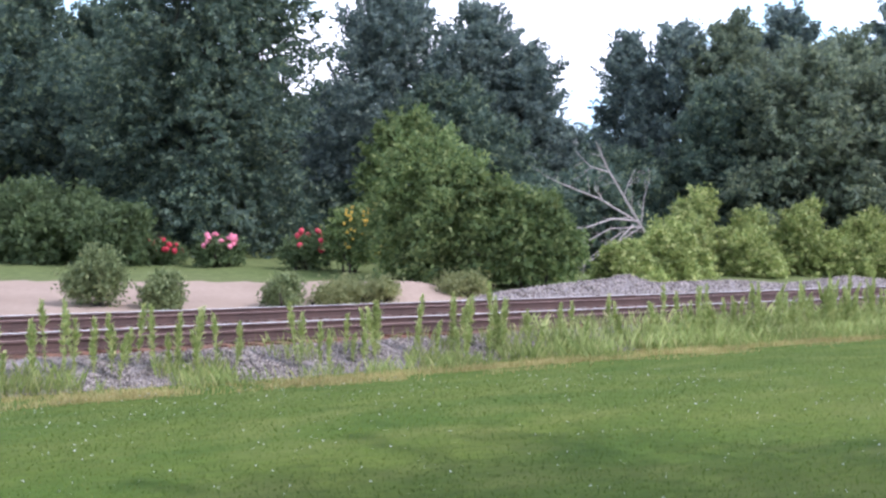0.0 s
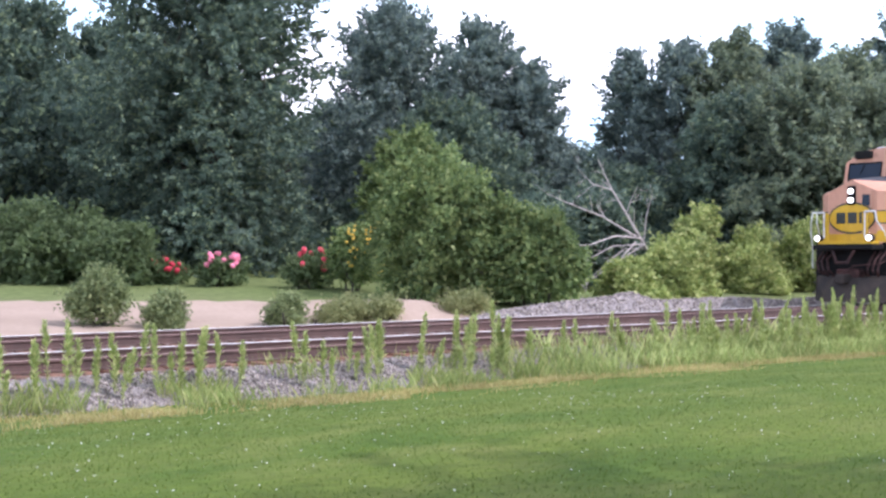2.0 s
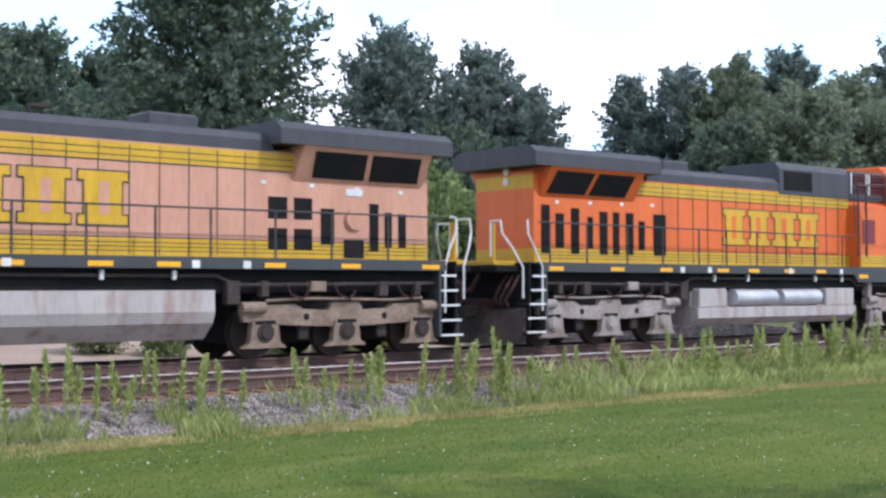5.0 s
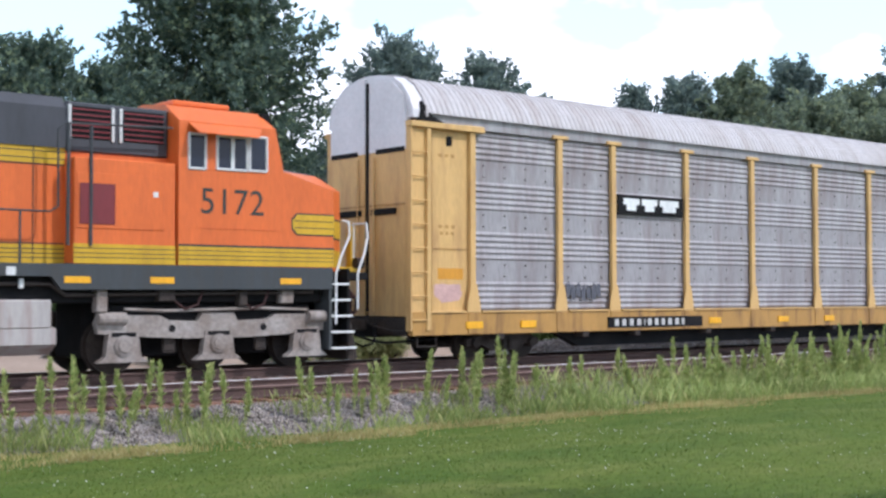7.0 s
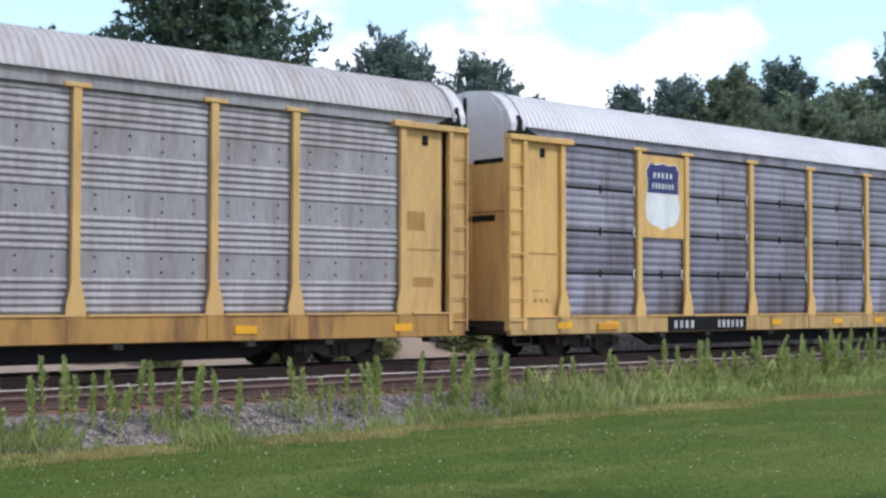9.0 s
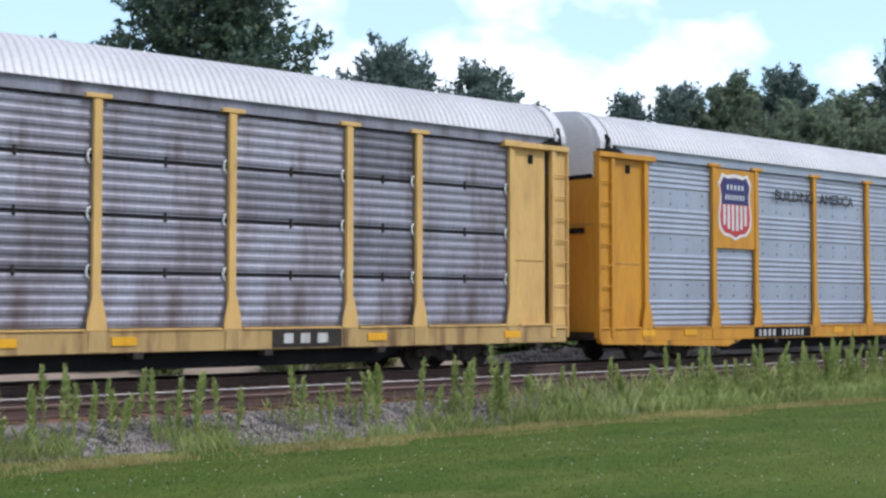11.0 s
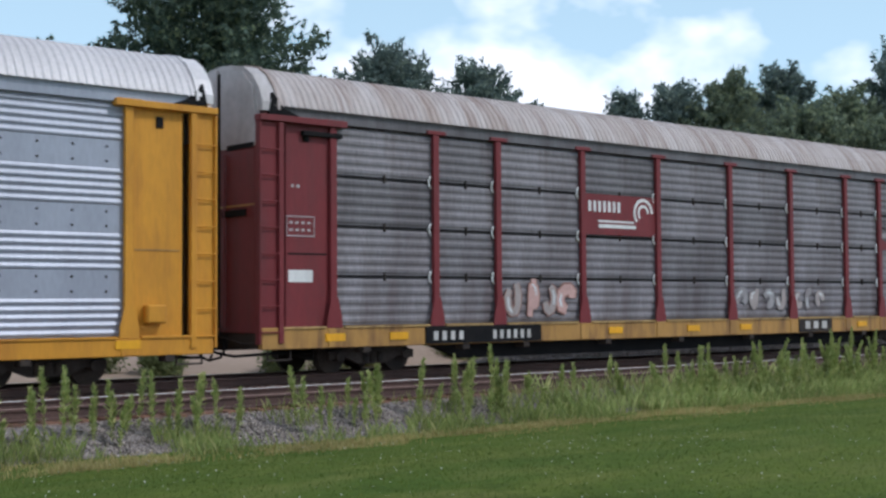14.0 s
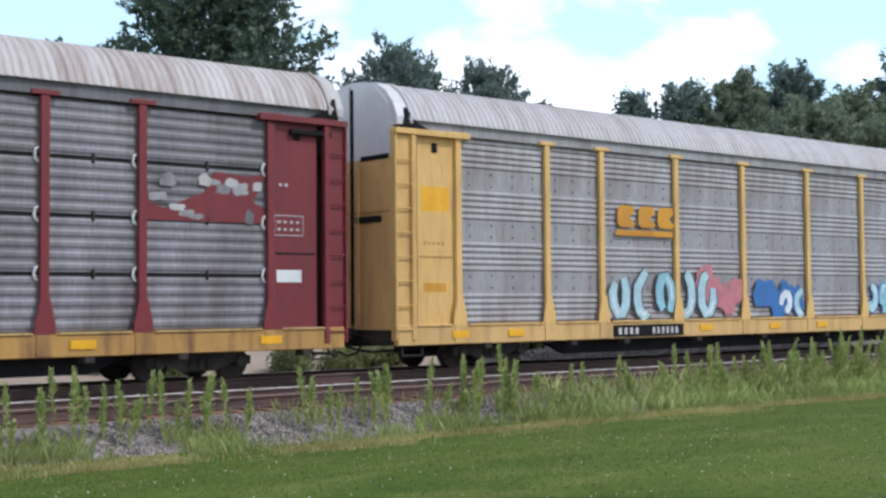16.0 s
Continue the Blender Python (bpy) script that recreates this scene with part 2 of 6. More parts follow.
def build_bed():
    xs = np.arange(-30, 140, 0.2)
    ys = np.arange(-7.9, 3.2, 0.2)
    verts = []
    for y in ys:
        for x in xs:
            k = noise.noise(Vector((x * 4.1, y * 4.1, 1.0))) * 0.035 + noise.noise(Vector((x * 0.7, y * 0.7, 4.0))) * 0.04
            verts.append((x, y, bed_height(y) + k))
    n = len(xs)
    faces = [(j * n + i, j * n + i + 1, (j + 1) * n + i + 1, (j + 1) * n + i) for j in range(len(ys) - 1) for i in range(n - 1)]
    ob = from_lists("trackbed", verts, faces, [M_BALLAST, M_BALLAST_RUST])
    ob.data.polygons.foreach_set("material_index", [1 if -6.15 < p.center.y < -3.2 or -1.2 < p.center.y < 1.2 else 0 for p in ob.data.polygons])
    return tagged(ob, "grey and pinkish crushed stone ballast under the tracks", "trackbed", kind="structure")


RAIL_X = (-60.0, 220.0)
TRACKS = (0.0, -4.62)


def rail_profile(side):
    """Half sections of a rail: head, web and foot; z = 0 is the head's top."""
    return [(-0.07, -0.185), (0.07, -0.185), (0.07, -0.172), (0.014, -0.15), (0.012, -0.05), (0.037, -0.04), (0.037, -0.006), (0.03, 0.0),
            (-0.03, 0.0), (-0.037, -0.006), (-0.037, -0.04), (-0.012, -0.05), (-0.014, -0.15), (-0.07, -0.172)]


def build_tracks():
    for yc in TRACKS:
        track = tagged(new("railway_track"), "rusty steel rails with polished heads on wooden ties", "railway track", "parallel tracks", "structure")
        for s in (-0.752, 0.752):
            bm = prism([(yc + s + a, b) for a, b in rail_profile(1)], "x", *RAIL_X)
            for fc in bm.faces:
                if fc.calc_center_median().z > -0.004:
                    fc.material_index = 1
            part("rail", bm, [M_RAIL_SIDE, M_RAIL_TOP if s > 0 else M_RAIL_DULL], track)
        tie = box(-0.115, 0.115, -1.3, 1.3, -0.36, -0.185, 0.012)
        first = part("tie", tie, M_TIE, track)
        first.matrix_basis = pose(-6, yc, 0)
        plate = part("tie_plate", box(-0.09, 0.09, -0.17, 0.17, -0.187, -0.168, 0.004), M_RAIL_SIDE, track)
        plate.matrix_basis = pose(-6, yc - 0.752, 0)
        for i in range(1, 130):
            x = -6 + i * 0.5 + random.uniform(-0.03, 0.03)
            shared("tie", first.data, track, pose(x, yc + random.uniform(-0.05, 0.05), random.uniform(-0.012, 0.004), 0, 0, random.uniform(-1.2, 1.2)))
            shared("tie_plate", plate.data, track, pose(x, yc - 0.752, 0))


build_ground()
build_bed()
build_tracks()


# ---- trees and bushes ----
def leaf_cloud(points, normals_out, size, rng, droop=0.25):
    """Leaf-shaped pieces of four corners, one at each point, turned at random and facing mostly outwards."""
    n = len(points)
    out = normals_out / (np.linalg.norm(normals_out, axis=1, keepdims=True) + 1e-9)
    a = rng.normal(size=(n, 3)) * 0.75 + out * 0.6 + np.array((0, 0, 0.35))
    a /= np.linalg.norm(a, axis=1, keepdims=True) + 1e-9
    t = np.cross(a, rng.normal(size=(n, 3)))
    t /= np.linalg.norm(t, axis=1, keepdims=True) + 1e-9
    b = np.cross(a, t)
    s = size * rng.uniform(0.6, 1.35, size=(n, 1))
    tip = np.array((0, 0, -droop)) * s
    p0, p1 = points - t * s, points + b * s * 0.55 + a * s * 0.18
    p2, p3 = points + t * s + tip, points - b * s * 0.55 + a * s * 0.18
    verts = np.stack((p0, p1, p2, p3), axis=1).reshape(-1, 3)
    faces = np.arange(n * 4).reshape(n, 4)
    return verts, faces


def cloud_object(name, verts, faces, material, parent=None):
    me = bpy.data.meshes.new(name)
    me.vertices.add(len(verts))
    me.vertices.foreach_set("co", np.asarray(verts, dtype=np.float32).ravel())
    me.loops.add(faces.size)
    me.loops.foreach_set("vertex_index", faces.ravel().astype(np.int32))
    me.polygons.add(len(faces))
    me.polygons.foreach_set("loop_start", (np.arange(len(faces)) * faces.shape[1]).astype(np.int32))
    me.polygons.foreach_set("loop_total", np.full(len(faces), faces.shape[1], dtype=np.int32))
    me.update(calc_edges=True)
    me.materials.append(material)
    ob = new(name, me)
    ob.parent = parent
    return ob


def crown_points(lobes, count, rng, spread, tuft=26, under=-0.25):
    """Points in tufts over the skins of the lobes (centre, radii), with gaps between the tufts."""
    lobes = np.array(lobes, dtype=float)
    w = (lobes[:, 3] * lobes[:, 4] + lobes[:, 3] * lobes[:, 5]) ** 1.0
    w /= w.sum()
    tufts = max(1, count // tuft)
    which = rng.choice(len(lobes), size=tufts, p=w)
    d = rng.normal(size=(tufts, 3))
    d /= np.linalg.norm(d, axis=1, keepdims=True)
    d[:, 2] = np.where(d[:, 2] < under, -d[:, 2] * 0.5, d[:, 2])
    r = rng.uniform(0.7, 1.0, size=(tufts, 1)) * np.where(rng.uniform(size=(tufts, 1)) < 0.14, rng.uniform(1.08, 1.38, size=(tufts, 1)), 1.0)
    c = lobes[which, :3] + d * r * lobes[which, 3:6]
    along = rng.uniform(-1, 0.6, size=(tufts * tuft, 1))
    pts = np.repeat(c, tuft, axis=0) + np.repeat(d, tuft, axis=0) * along * spread * 1.6 + rng.normal(size=(tufts * tuft, 3)) * spread * np.array((0.62, 0.62, 0.45))
    outs = np.repeat(d, tuft, axis=0)
    return pts, outs


def spray_crown(crown, count, rng, spread, seed, tuft=18):
    """Points of leafy sprays on layered boughs that fill an uneven crown (height, radius, base), with dark gaps between the boughs."""
    height, radius, base = crown
    boughs = int(34 + 5.5 * radius * (height - base) ** 0.75)
    f = (np.arange(boughs) + rng.uniform(0, 1, boughs)) / boughs
    a = np.arange(boughs) * 2.39996 + rng.normal(size=boughs) * 0.35
    wide = np.where(f > 0.3, np.clip(1 - ((f - 0.3) / 0.7) ** 2.0, 0.0, 1.0) ** 0.7, 0.78 + 0.22 * f / 0.3)
    rough = np.array([noise.noise(Vector((math.cos(q) * 1.3, math.sin(q) * 1.3, p * 3.2 + seed * 7.7))) for p, q in zip(f, a)])
    wide = 0.86 * radius * (wide * (1 + 0.45 * rough + rng.normal(size=boughs) * 0.07) + 0.04)
    k = rng.uniform(0.55, 1.0, boughs)
    z = base + (height - base) * f * (0.98 + 0.06 * rough)
    c = np.stack((np.cos(a) * wide * k, np.sin(a) * wide * k, z), axis=1)
    out = np.stack((np.cos(a), np.sin(a), np.zeros(boughs)), axis=1)
    side = np.stack((-np.sin(a), np.cos(a), np.zeros(boughs)), axis=1)
    rise = -0.25 + 1.15 * f + rng.normal(size=boughs) * 0.15
    reach = (0.3 + 0.14 * rng.uniform(size=boughs)) * radius * (1.0 - 0.5 * f)
    tufts = max(1, count // tuft)
    which = rng.integers(0, boughs, tufts)
    u, v, w = rng.uniform(-1.0, 1.0, tufts), rng.normal(size=tufts) * 0.5, rng.normal(size=tufts) * 0.32
    fan = reach[which] * (0.95 - 0.55 * np.clip(u, 0, 1))
    at = c[which] + out[which] * (u * reach[which])[:, None] + side[which] * (v * fan)[:, None]
    at[:, 2] += (u * rise[which] - 0.28 * np.abs(v) - 0.35 * np.clip(u, 0, 1) ** 2 * (1 - f[which])) * reach[which] + w * fan
    d = out[which] * (0.9 - 0.5 * f[which])[:, None] + side[which] * (v * 0.7)[:, None] + rng.normal(size=(tufts, 3)) * 0.3
    d[:, 2] += rise[which] - 0.1
    d /= np.linalg.norm(d, axis=1, keepdims=True)
    # the shaded middle of the crown
    core = rng.uniform(size=tufts) < 0.16
    at[core, :2] *= 0.45
    along = rng.uniform(-1.0, 1.0, size=(tufts, tuft, 1))
    slim = (1.05 - 0.8 * np.abs(along)) * spread * 0.42
    pts = at[:, None] + d[:, None] * along * spread * rng.uniform(0.8, 1.9, size=(tufts, 1, 1)) + rng.normal(size=(tufts, tuft, 3)) * slim * np.array((1.0, 1.0, 0.55))
    return pts.reshape(-1, 3), np.repeat(d, tuft, axis=0)


def leaf_slips(points, outs, size, rng):
    """Three-cornered leaf pieces, one at each point, that point outwards along their spray."""
    n = len(points)
    t = outs * 0.55 + rng.normal(size=(n, 3)) * 0.6 + np.array((0, 0, -0.12))
    t /= np.linalg.norm(t, axis=1, keepdims=True) + 1e-9
    b = np.cross(t, rng.normal(size=(n, 3)))
    b /= np.linalg.norm(b, axis=1, keepdims=True) + 1e-9
    s = size * rng.uniform(0.65, 1.4, size=(n, 1))
    verts = np.stack((points - t * s * 0.8 + b * s * 0.55, points - t * s * 0.6 - b * s * 0.6, points + t * s * 1.25), axis=1).reshape(-1, 3)
    return verts, np.arange(n * 3).reshape(n, 3)


def branches(bm, start, end, r0, r1, rng, depth=2, kids=3):
    """A bent limb that splits."""
    p, steps = Vector(start), 4
    pts = [p.copy()]
    for i in range(1, steps + 1):
        q = Vector(start).lerp(Vector(end), i / steps)
        q += Vector(rng.normal(size=3)) * (Vector(end) - Vector(start)).length * 0.035
        pts.append(q)
    for i in range(steps):
        a, b = r0 + (r1 - r0) * i / steps, r0 + (r1 - r0) * (i + 1) / steps
        add_rod(bm, pts[i], pts[i + 1], a, 6, b)
    if depth:
        for _ in range(kids):
            f = rng.uniform(0.35, 0.95)
            q = pts[min(steps - 1, int(f * steps))]
            d = (Vector(end) - Vector(start)).normalized() + Vector(rng.normal(size=3)) * 0.6
            d.z += 0.15
            branches(bm, q, q + d.normalized() * (Vector(end) - Vector(start)).length * rng.uniform(0.35, 0.6), r1 * 1.1, r1 * 0.35, rng, depth - 1, kids)


def tree(name, x, y, z, height, crown, leaves, material, label, size=0.16, spread=0.42, trunk_r=0.3, seed=1, limbs=7, group="", category="tree"):
    """A tree: a tapered trunk with limbs, and a crown of leafy sprays (height, radius, base over the foot)."""
    rng = np.random.default_rng(seed)
    ob = thing(name, label, category, group, pose(x, y, z))
    bm = bmesh.new()
    branches(bm, (0, 0, -0.3), (rng.normal() * 0.3, rng.normal() * 0.3, height * 0.8), trunk_r, trunk_r * 0.3, rng, 0)
    for i in range(limbs):
        f = (i + 0.6) / limbs
        a = i * 2.4 + rng.uniform(-0.4, 0.4)
        reach = crown[1] * (0.8 - 0.45 * f)
        zz = crown[2] + (height - crown[2]) * (0.1 + 0.55 * f)
        branches(bm, (0, 0, zz * 0.8), (math.cos(a) * reach, math.sin(a) * reach, zz + reach * 0.45), trunk_r * 0.4, trunk_r * 0.1, rng, 1, 3)
    part("trunk", bm, M_BARK, ob)
    pts, outs = spray_crown(crown, leaves, rng, spread, seed)
    pts[:, 2] = np.maximum(pts[:, 2], 0.05)
    v, f = leaf_slips(pts, outs, size, rng)
    cloud_object("crown", v, f, material, ob)
    return ob


def bush(name, x, y, z, lobes, leaves, material, label, size=0.09, spread=0.22, seed=3, category="bush", group=""):
    rng = np.random.default_rng(seed)
    ob = thing(name, label, category, group, pose(x, y, z))
    lobes = list(lobes)
    for lb in tuple(lobes):
        for _ in range(4):
            d = Vector(rng.normal(size=3)).normalized()
            d.z = abs(d.z) * 0.9
            k = rng.uniform(0.22, 0.4)
            lobes.append((lb[0] + d.x * lb[3] * 0.85, lb[1] + d.y * lb[4] * 0.85, lb[2] + d.z * lb[5] * 0.85, lb[3] * k, lb[4] * k, lb[5] * k * 1.2))
    for i in range(5):
        bm = bmesh.new()
        lb = lobes[i % len(lobes)]
        branches(bm, (lb[0] * 0.5 + rng.normal() * 0.15, lb[1] * 0.5 + rng.normal() * 0.15, -0.15), (lb[0] + rng.normal() * 0.3, lb[1] + rng.normal() * 0.3, lb[2]), 0.05, 0.015, rng, 1, 2)
        part("stem", bm, M_BARK, ob)
    pts, outs = crown_points(lobes, leaves, rng, spread, under=-0.9)
    pts[:, 2] = np.maximum(pts[:, 2], 0.03)
    v, f = leaf_slips(pts, outs, size * 1.15, rng)
    cloud_object("foliage", v, f, material, ob)
    return ob


def plant_trees():
    rng = np.random.default_rng(5)

    # the tree beside the viewer that shades the lawn
    tree("tree", 10.6, -26.6, -0.25, 11.5, (11.5, 3.9, 5.2), 22000, L_MID, "broadleaf tree that shades the mown lawn", 0.1, 0.3, 0.22, 9)
    maple = "tall dark green maple tree with a dense crown"
    tree("tree", 31.9, 30.5, 0.6, 20.5, (20.5, 5.6, 0.6), 150000, L_DARK, maple, 0.12, 0.34, 0.42, 11)
    wood = "dark green tree in the dense wood behind the lawn"
    for i, (x, y, h, r, n, lm) in enumerate((
            (31.7, 51.8, 16.0, 5.0, 34000, L_DARK), (29.1, 56.6, 17.6, 5.2, 26000, L_DARK), (38.2, 55.4, 15.6, 5.2, 30000, L_DARK), (42.3, 58.4, 13.6, 5.4, 26000, L_DARK),
            (24.5, 40.0, 9.0, 4.6, 26000, L_DARK), (29.0, 38.5, 8.0, 4.4, 22000, L_DARK), (41.0, 43.0, 9.5, 5.0, 26000, L_DARK), (47.8, 43.3, 10.0, 4.8, 26000, L_DARK))):
        tree("tree", x, y, 0.8, h, (h, r, 0.2), int(n * 1.5), lm, wood, 0.17, 0.45, 0.35, 60 + i, group="wood behind the lawn")
    blue = "green broadleaf tree with a haze-blued crown and pointed shoots"
    tree("tree", 44.6, 32.8, 0.6, 14.4, (14.8, 4.9, 0.5), 96000, L_HAZE, blue, 0.115, 0.32, 0.35, 12)
    tree("tree", 49.8, 31.0, 0.6, 14.2, (14.2, 4.1, 0.5), 72000, L_HAZE, blue, 0.115, 0.32, 0.35, 13)
    tree("tree", 50.4, 27.8, 0.6, 11.8, (11.8, 2.7, 0.4), 48000, L_HAZE, blue, 0.115, 0.32, 0.35, 16)
    tree("tree", 43.3, 26.0, 0.5, 8.6, (8.6, 4.2, 0.3), 56000, L_DARK, "dark green young tree behind the bushes", 0.125, 0.34, 0.3, 17)
    tree("tree", 37.0, 21.6, 0.4, 6.5, (6.5, 2.8, 0.6), 40000, L_MID, "green young tree with level leafy sprays behind the bush", 0.11, 0.3, 0.16, 18)
    edge = "green broadleaf tree at the edge of the wood"
    for i, (x, y, h, r, n, lm) in enumerate((
            (59.1, 28.2, 13.8, 2.7, 20000, L_HAZE), (60.0, 24.9, 13.8, 3.2, 24000, L_HAZE), (60.5, 21.8, 13.8, 3.4, 26000, L_WOOD), (64.6, 20.9, 14.8, 3.5, 28000, L_HAZE),
            (63.8, 16.3, 12.6, 3.4, 24000, L_WOOD), (68.0, 15.3, 15.6, 3.8, 28000, L_HAZE), (54.0, 16.9, 9.2, 3.6, 34000, L_DARK), (55.3, 13.1, 10.4, 4.3, 40000, L_WOOD), (58.4, 10.4, 9.6, 3.7, 34000, L_WOOD),
            (61.5, 34.1, 8.0, 4.2, 22000, L_DARK), (56.0, 30.0, 6.5, 3.2, 18000, L_DARK), (50.0, 20.5, 5.5, 3.4, 20000, L_DARK), (70.0, 30.0, 8.0, 5.0, 16000, L_DARK), (76.0, 18.0, 13.0, 4.5, 16000, L_MID), (84.0, 14.0, 14.0, 5.0, 14000, L_MID))):
        tree("tree", x, y, 0.3, h, (h, r, 0.2), int(n * 1.7), lm, edge, 0.125, 0.36, 0.3, 20 + i, group="wood beside the railway")
    # bushes in dark leaves added to fill the bright gap under the crowns
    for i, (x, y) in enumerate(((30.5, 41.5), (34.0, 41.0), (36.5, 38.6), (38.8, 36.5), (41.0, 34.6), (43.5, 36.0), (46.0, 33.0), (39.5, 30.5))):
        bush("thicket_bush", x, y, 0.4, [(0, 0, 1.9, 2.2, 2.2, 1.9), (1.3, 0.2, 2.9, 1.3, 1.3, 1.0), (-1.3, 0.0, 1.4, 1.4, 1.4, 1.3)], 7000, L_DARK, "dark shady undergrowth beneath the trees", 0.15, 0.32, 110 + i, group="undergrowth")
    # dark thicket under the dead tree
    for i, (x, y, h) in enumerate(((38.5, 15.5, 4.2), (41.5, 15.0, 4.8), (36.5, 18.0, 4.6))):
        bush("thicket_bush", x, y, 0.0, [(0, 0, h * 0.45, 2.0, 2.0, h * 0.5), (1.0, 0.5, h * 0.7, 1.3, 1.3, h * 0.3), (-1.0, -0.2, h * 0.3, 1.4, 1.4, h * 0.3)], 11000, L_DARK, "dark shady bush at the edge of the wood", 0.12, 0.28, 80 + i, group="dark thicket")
    big = "large dense green bush beside the pale bank"
    for i, (x, y, h, r) in enumerate(((30.2, 12.4, 5.3, 1.45), (30.3, 10.6, 4.5, 1.4), (31.0, 9.2, 3.5, 1.2), (31.7, 8.0, 2.9, 0.95))):
        bush("bush", x, y, 0.05, [(0, 0, h * 0.5, r, r, h * 0.5), (r * 0.5, -0.3, h * 0.35, r * 0.8, r * 0.8, h * 0.36), (-r * 0.5, 0.3, h * 0.32, r * 0.85, r * 0.85, h * 0.34), (0.2, 0.2, h * 0.78, r * 0.55, r * 0.55, h * 0.24)], 17000, L_MID, big, 0.085, 0.22, 31 + i, group="bushes at the end of the bank")
    tall = "bright yellowish green bush beside the tracks"
    for i, (x, y, h, r) in enumerate(((36.6, 8.5, 1.8, 1.1), (39.1, 8.7, 2.7, 1.1), (41.2, 9.6, 2.9, 1.0), (44.8, 11.6, 4.2, 1.1), (47.2, 10.8, 3.3, 1.2), (49.9, 9.8, 3.7, 1.3), (53.0, 8.5, 3.5, 1.3), (51.2, 8.7, 2.5, 1.1), (56.5, 8.0, 3.6, 1.4), (45.8, 9.6, 2.4, 1.1))):
        bush("bush", x, y, -0.35, [(0, 0, h * 0.45, r, r, h * 0.45), (r * 0.5, 0.1, h * 0.75, r * 0.4, r * 0.4, h * 0.28), (-r * 0.4, 0.0, h * 0.68, r * 0.42, r * 0.42, h * 0.26), (0.0, -0.3, h * 0.25, r * 1.1, r, h * 0.28)], 9000, L_BRIGHT, tall, 0.085, 0.2, 40 + i, group="bushes beside the tracks")
    hedge = "dark green hedge bush on the grass"
    for i, (x, y, h, r) in enumerate(((18.6, 31.5, 3.9, 1.9), (21.8, 28.7, 4.0, 1.9), (22.8, 26.5, 3.4, 1.8), (23.9, 24.3, 2.9, 1.4))):
        bush("bush", x, y, 0.1, [(0, 0, h * 0.45, r, r, h * 0.48), (r * 0.5, 0.2, h * 0.6, r * 0.6, r * 0.6, h * 0.36), (-r * 0.5, -0.2, h * 0.4, r * 0.7, r * 0.7, h * 0.4)], 13000, L_HEDGE, hedge, 0.1, 0.24, 50 + i, group="hedge")
    # shrubs on the bank
    for i, (x, y, h, r) in enumerate(((16.6, 10.7, 1.65, 0.78), (18.1, 9.5, 1.0, 0.5), (21.5, 8.5, 0.9, 0.48))):
        bush("shrub", x, y, far_height(x, y) - 0.05, [(0, 0, h * 0.42, r, r, h * 0.42), (0.1, 0, h * 0.75, r * 0.55, r * 0.55, h * 0.28), (-r * 0.4, 0, h * 0.35, r * 0.6, r * 0.6, h * 0.3)], 7000, L_SHRUB, "feathery green shrub on the pale bank", 0.05, 0.19, 70 + i, category="shrub", group="shrubs on the bank")
    for i, (x, y, h, r) in enumerate(((22.9, 7.9, 0.65, 0.6), (24.1, 7.6, 0.7, 0.8), (27.7, 7.6, 0.8, 0.85), (23.5, 8.3, 0.75, 0.6))):
        bush("shrub", x, y, far_height(x, y) - 0.05, [(0, 0, h * 0.4, r, r * 0.7, h * 0.4), (0.3, 0, h * 0.6, r * 0.5, r * 0.5, h * 0.3)], 4200, L_SCRUB, "low pale green scrub on the bank", 0.045, 0.2, 75 + i, category="shrub", group="scrub on the bank")
    # roses and the yellow-flowered bush
    rose = "rose bush with clusters of %s blooms on the grass"
    for i, (x, y, h, r, mt, tone, n) in enumerate(((25.8, 23.9, 1.2, 0.8, M_ROSE_RED, "red", 13), (27.0, 21.5, 1.35, 0.9, M_ROSE_PINK, "pink", 24), (29.1, 18.4, 1.5, 0.95, M_ROSE_RED2, "coral red", 12))):
        b = bush("rose_bush", x, y, 0.35, [(0, 0, h * 0.45, r, r, h * 0.42), (0.4, -0.2, h * 0.4, r * 0.6, r * 0.6, h * 0.35)], 5000, L_HEDGE, rose % tone, 0.07, 0.18, 90 + i, category="rose bush", group="roses")
        for k in range(n):
            a = rng.uniform(0, 6.28)
            bloom(b, (math.cos(a) * r * rng.uniform(0.3, 0.95), math.sin(a) * r * 0.6 - 0.45, h * rng.uniform(0.5, 1.05)), rng.uniform(0.09, 0.15), mt, rng)
    y = bush("flowering_bush", 29.9, 16.4, 0.4, [(0, 0, 1.0, 1.0, 0.9, 0.9), (0.2, 0.1, 1.8, 0.7, 0.7, 0.6)], 8000, L_MID, "green bush dotted with small yellow flowers", 0.075, 0.2, 97)
    for k in range(46):
        bloom(y, (rng.uniform(-1.0, 0.9), rng.uniform(-0.95, -0.55), rng.uniform(0.5, 2.35)), 0.055, M_FLOWER_YELLOW, rng)


M_ROSE_RED = surface("dark red petals", (0.5, 0.035, 0.06), (0.38, 0.02, 0.04), 0.7, coarse=5, fine=40, amount=0.3)
M_ROSE_RED2 = surface("coral red petals", (0.7, 0.08, 0.11), (0.55, 0.05, 0.08), 0.7, coarse=5, fine=40, amount=0.3)
M_ROSE_PINK = surface("pink petals", (0.78, 0.25, 0.34), (0.68, 0.16, 0.25), 0.7, coarse=5, fine=40, amount=0.3)
M_FLOWER_YELLOW = surface("yellow petals", (0.75, 0.5, 0.08), (0.65, 0.4, 0.05), 0.7, coarse=5, fine=40, amount=0.3)
BLOOMS = {}


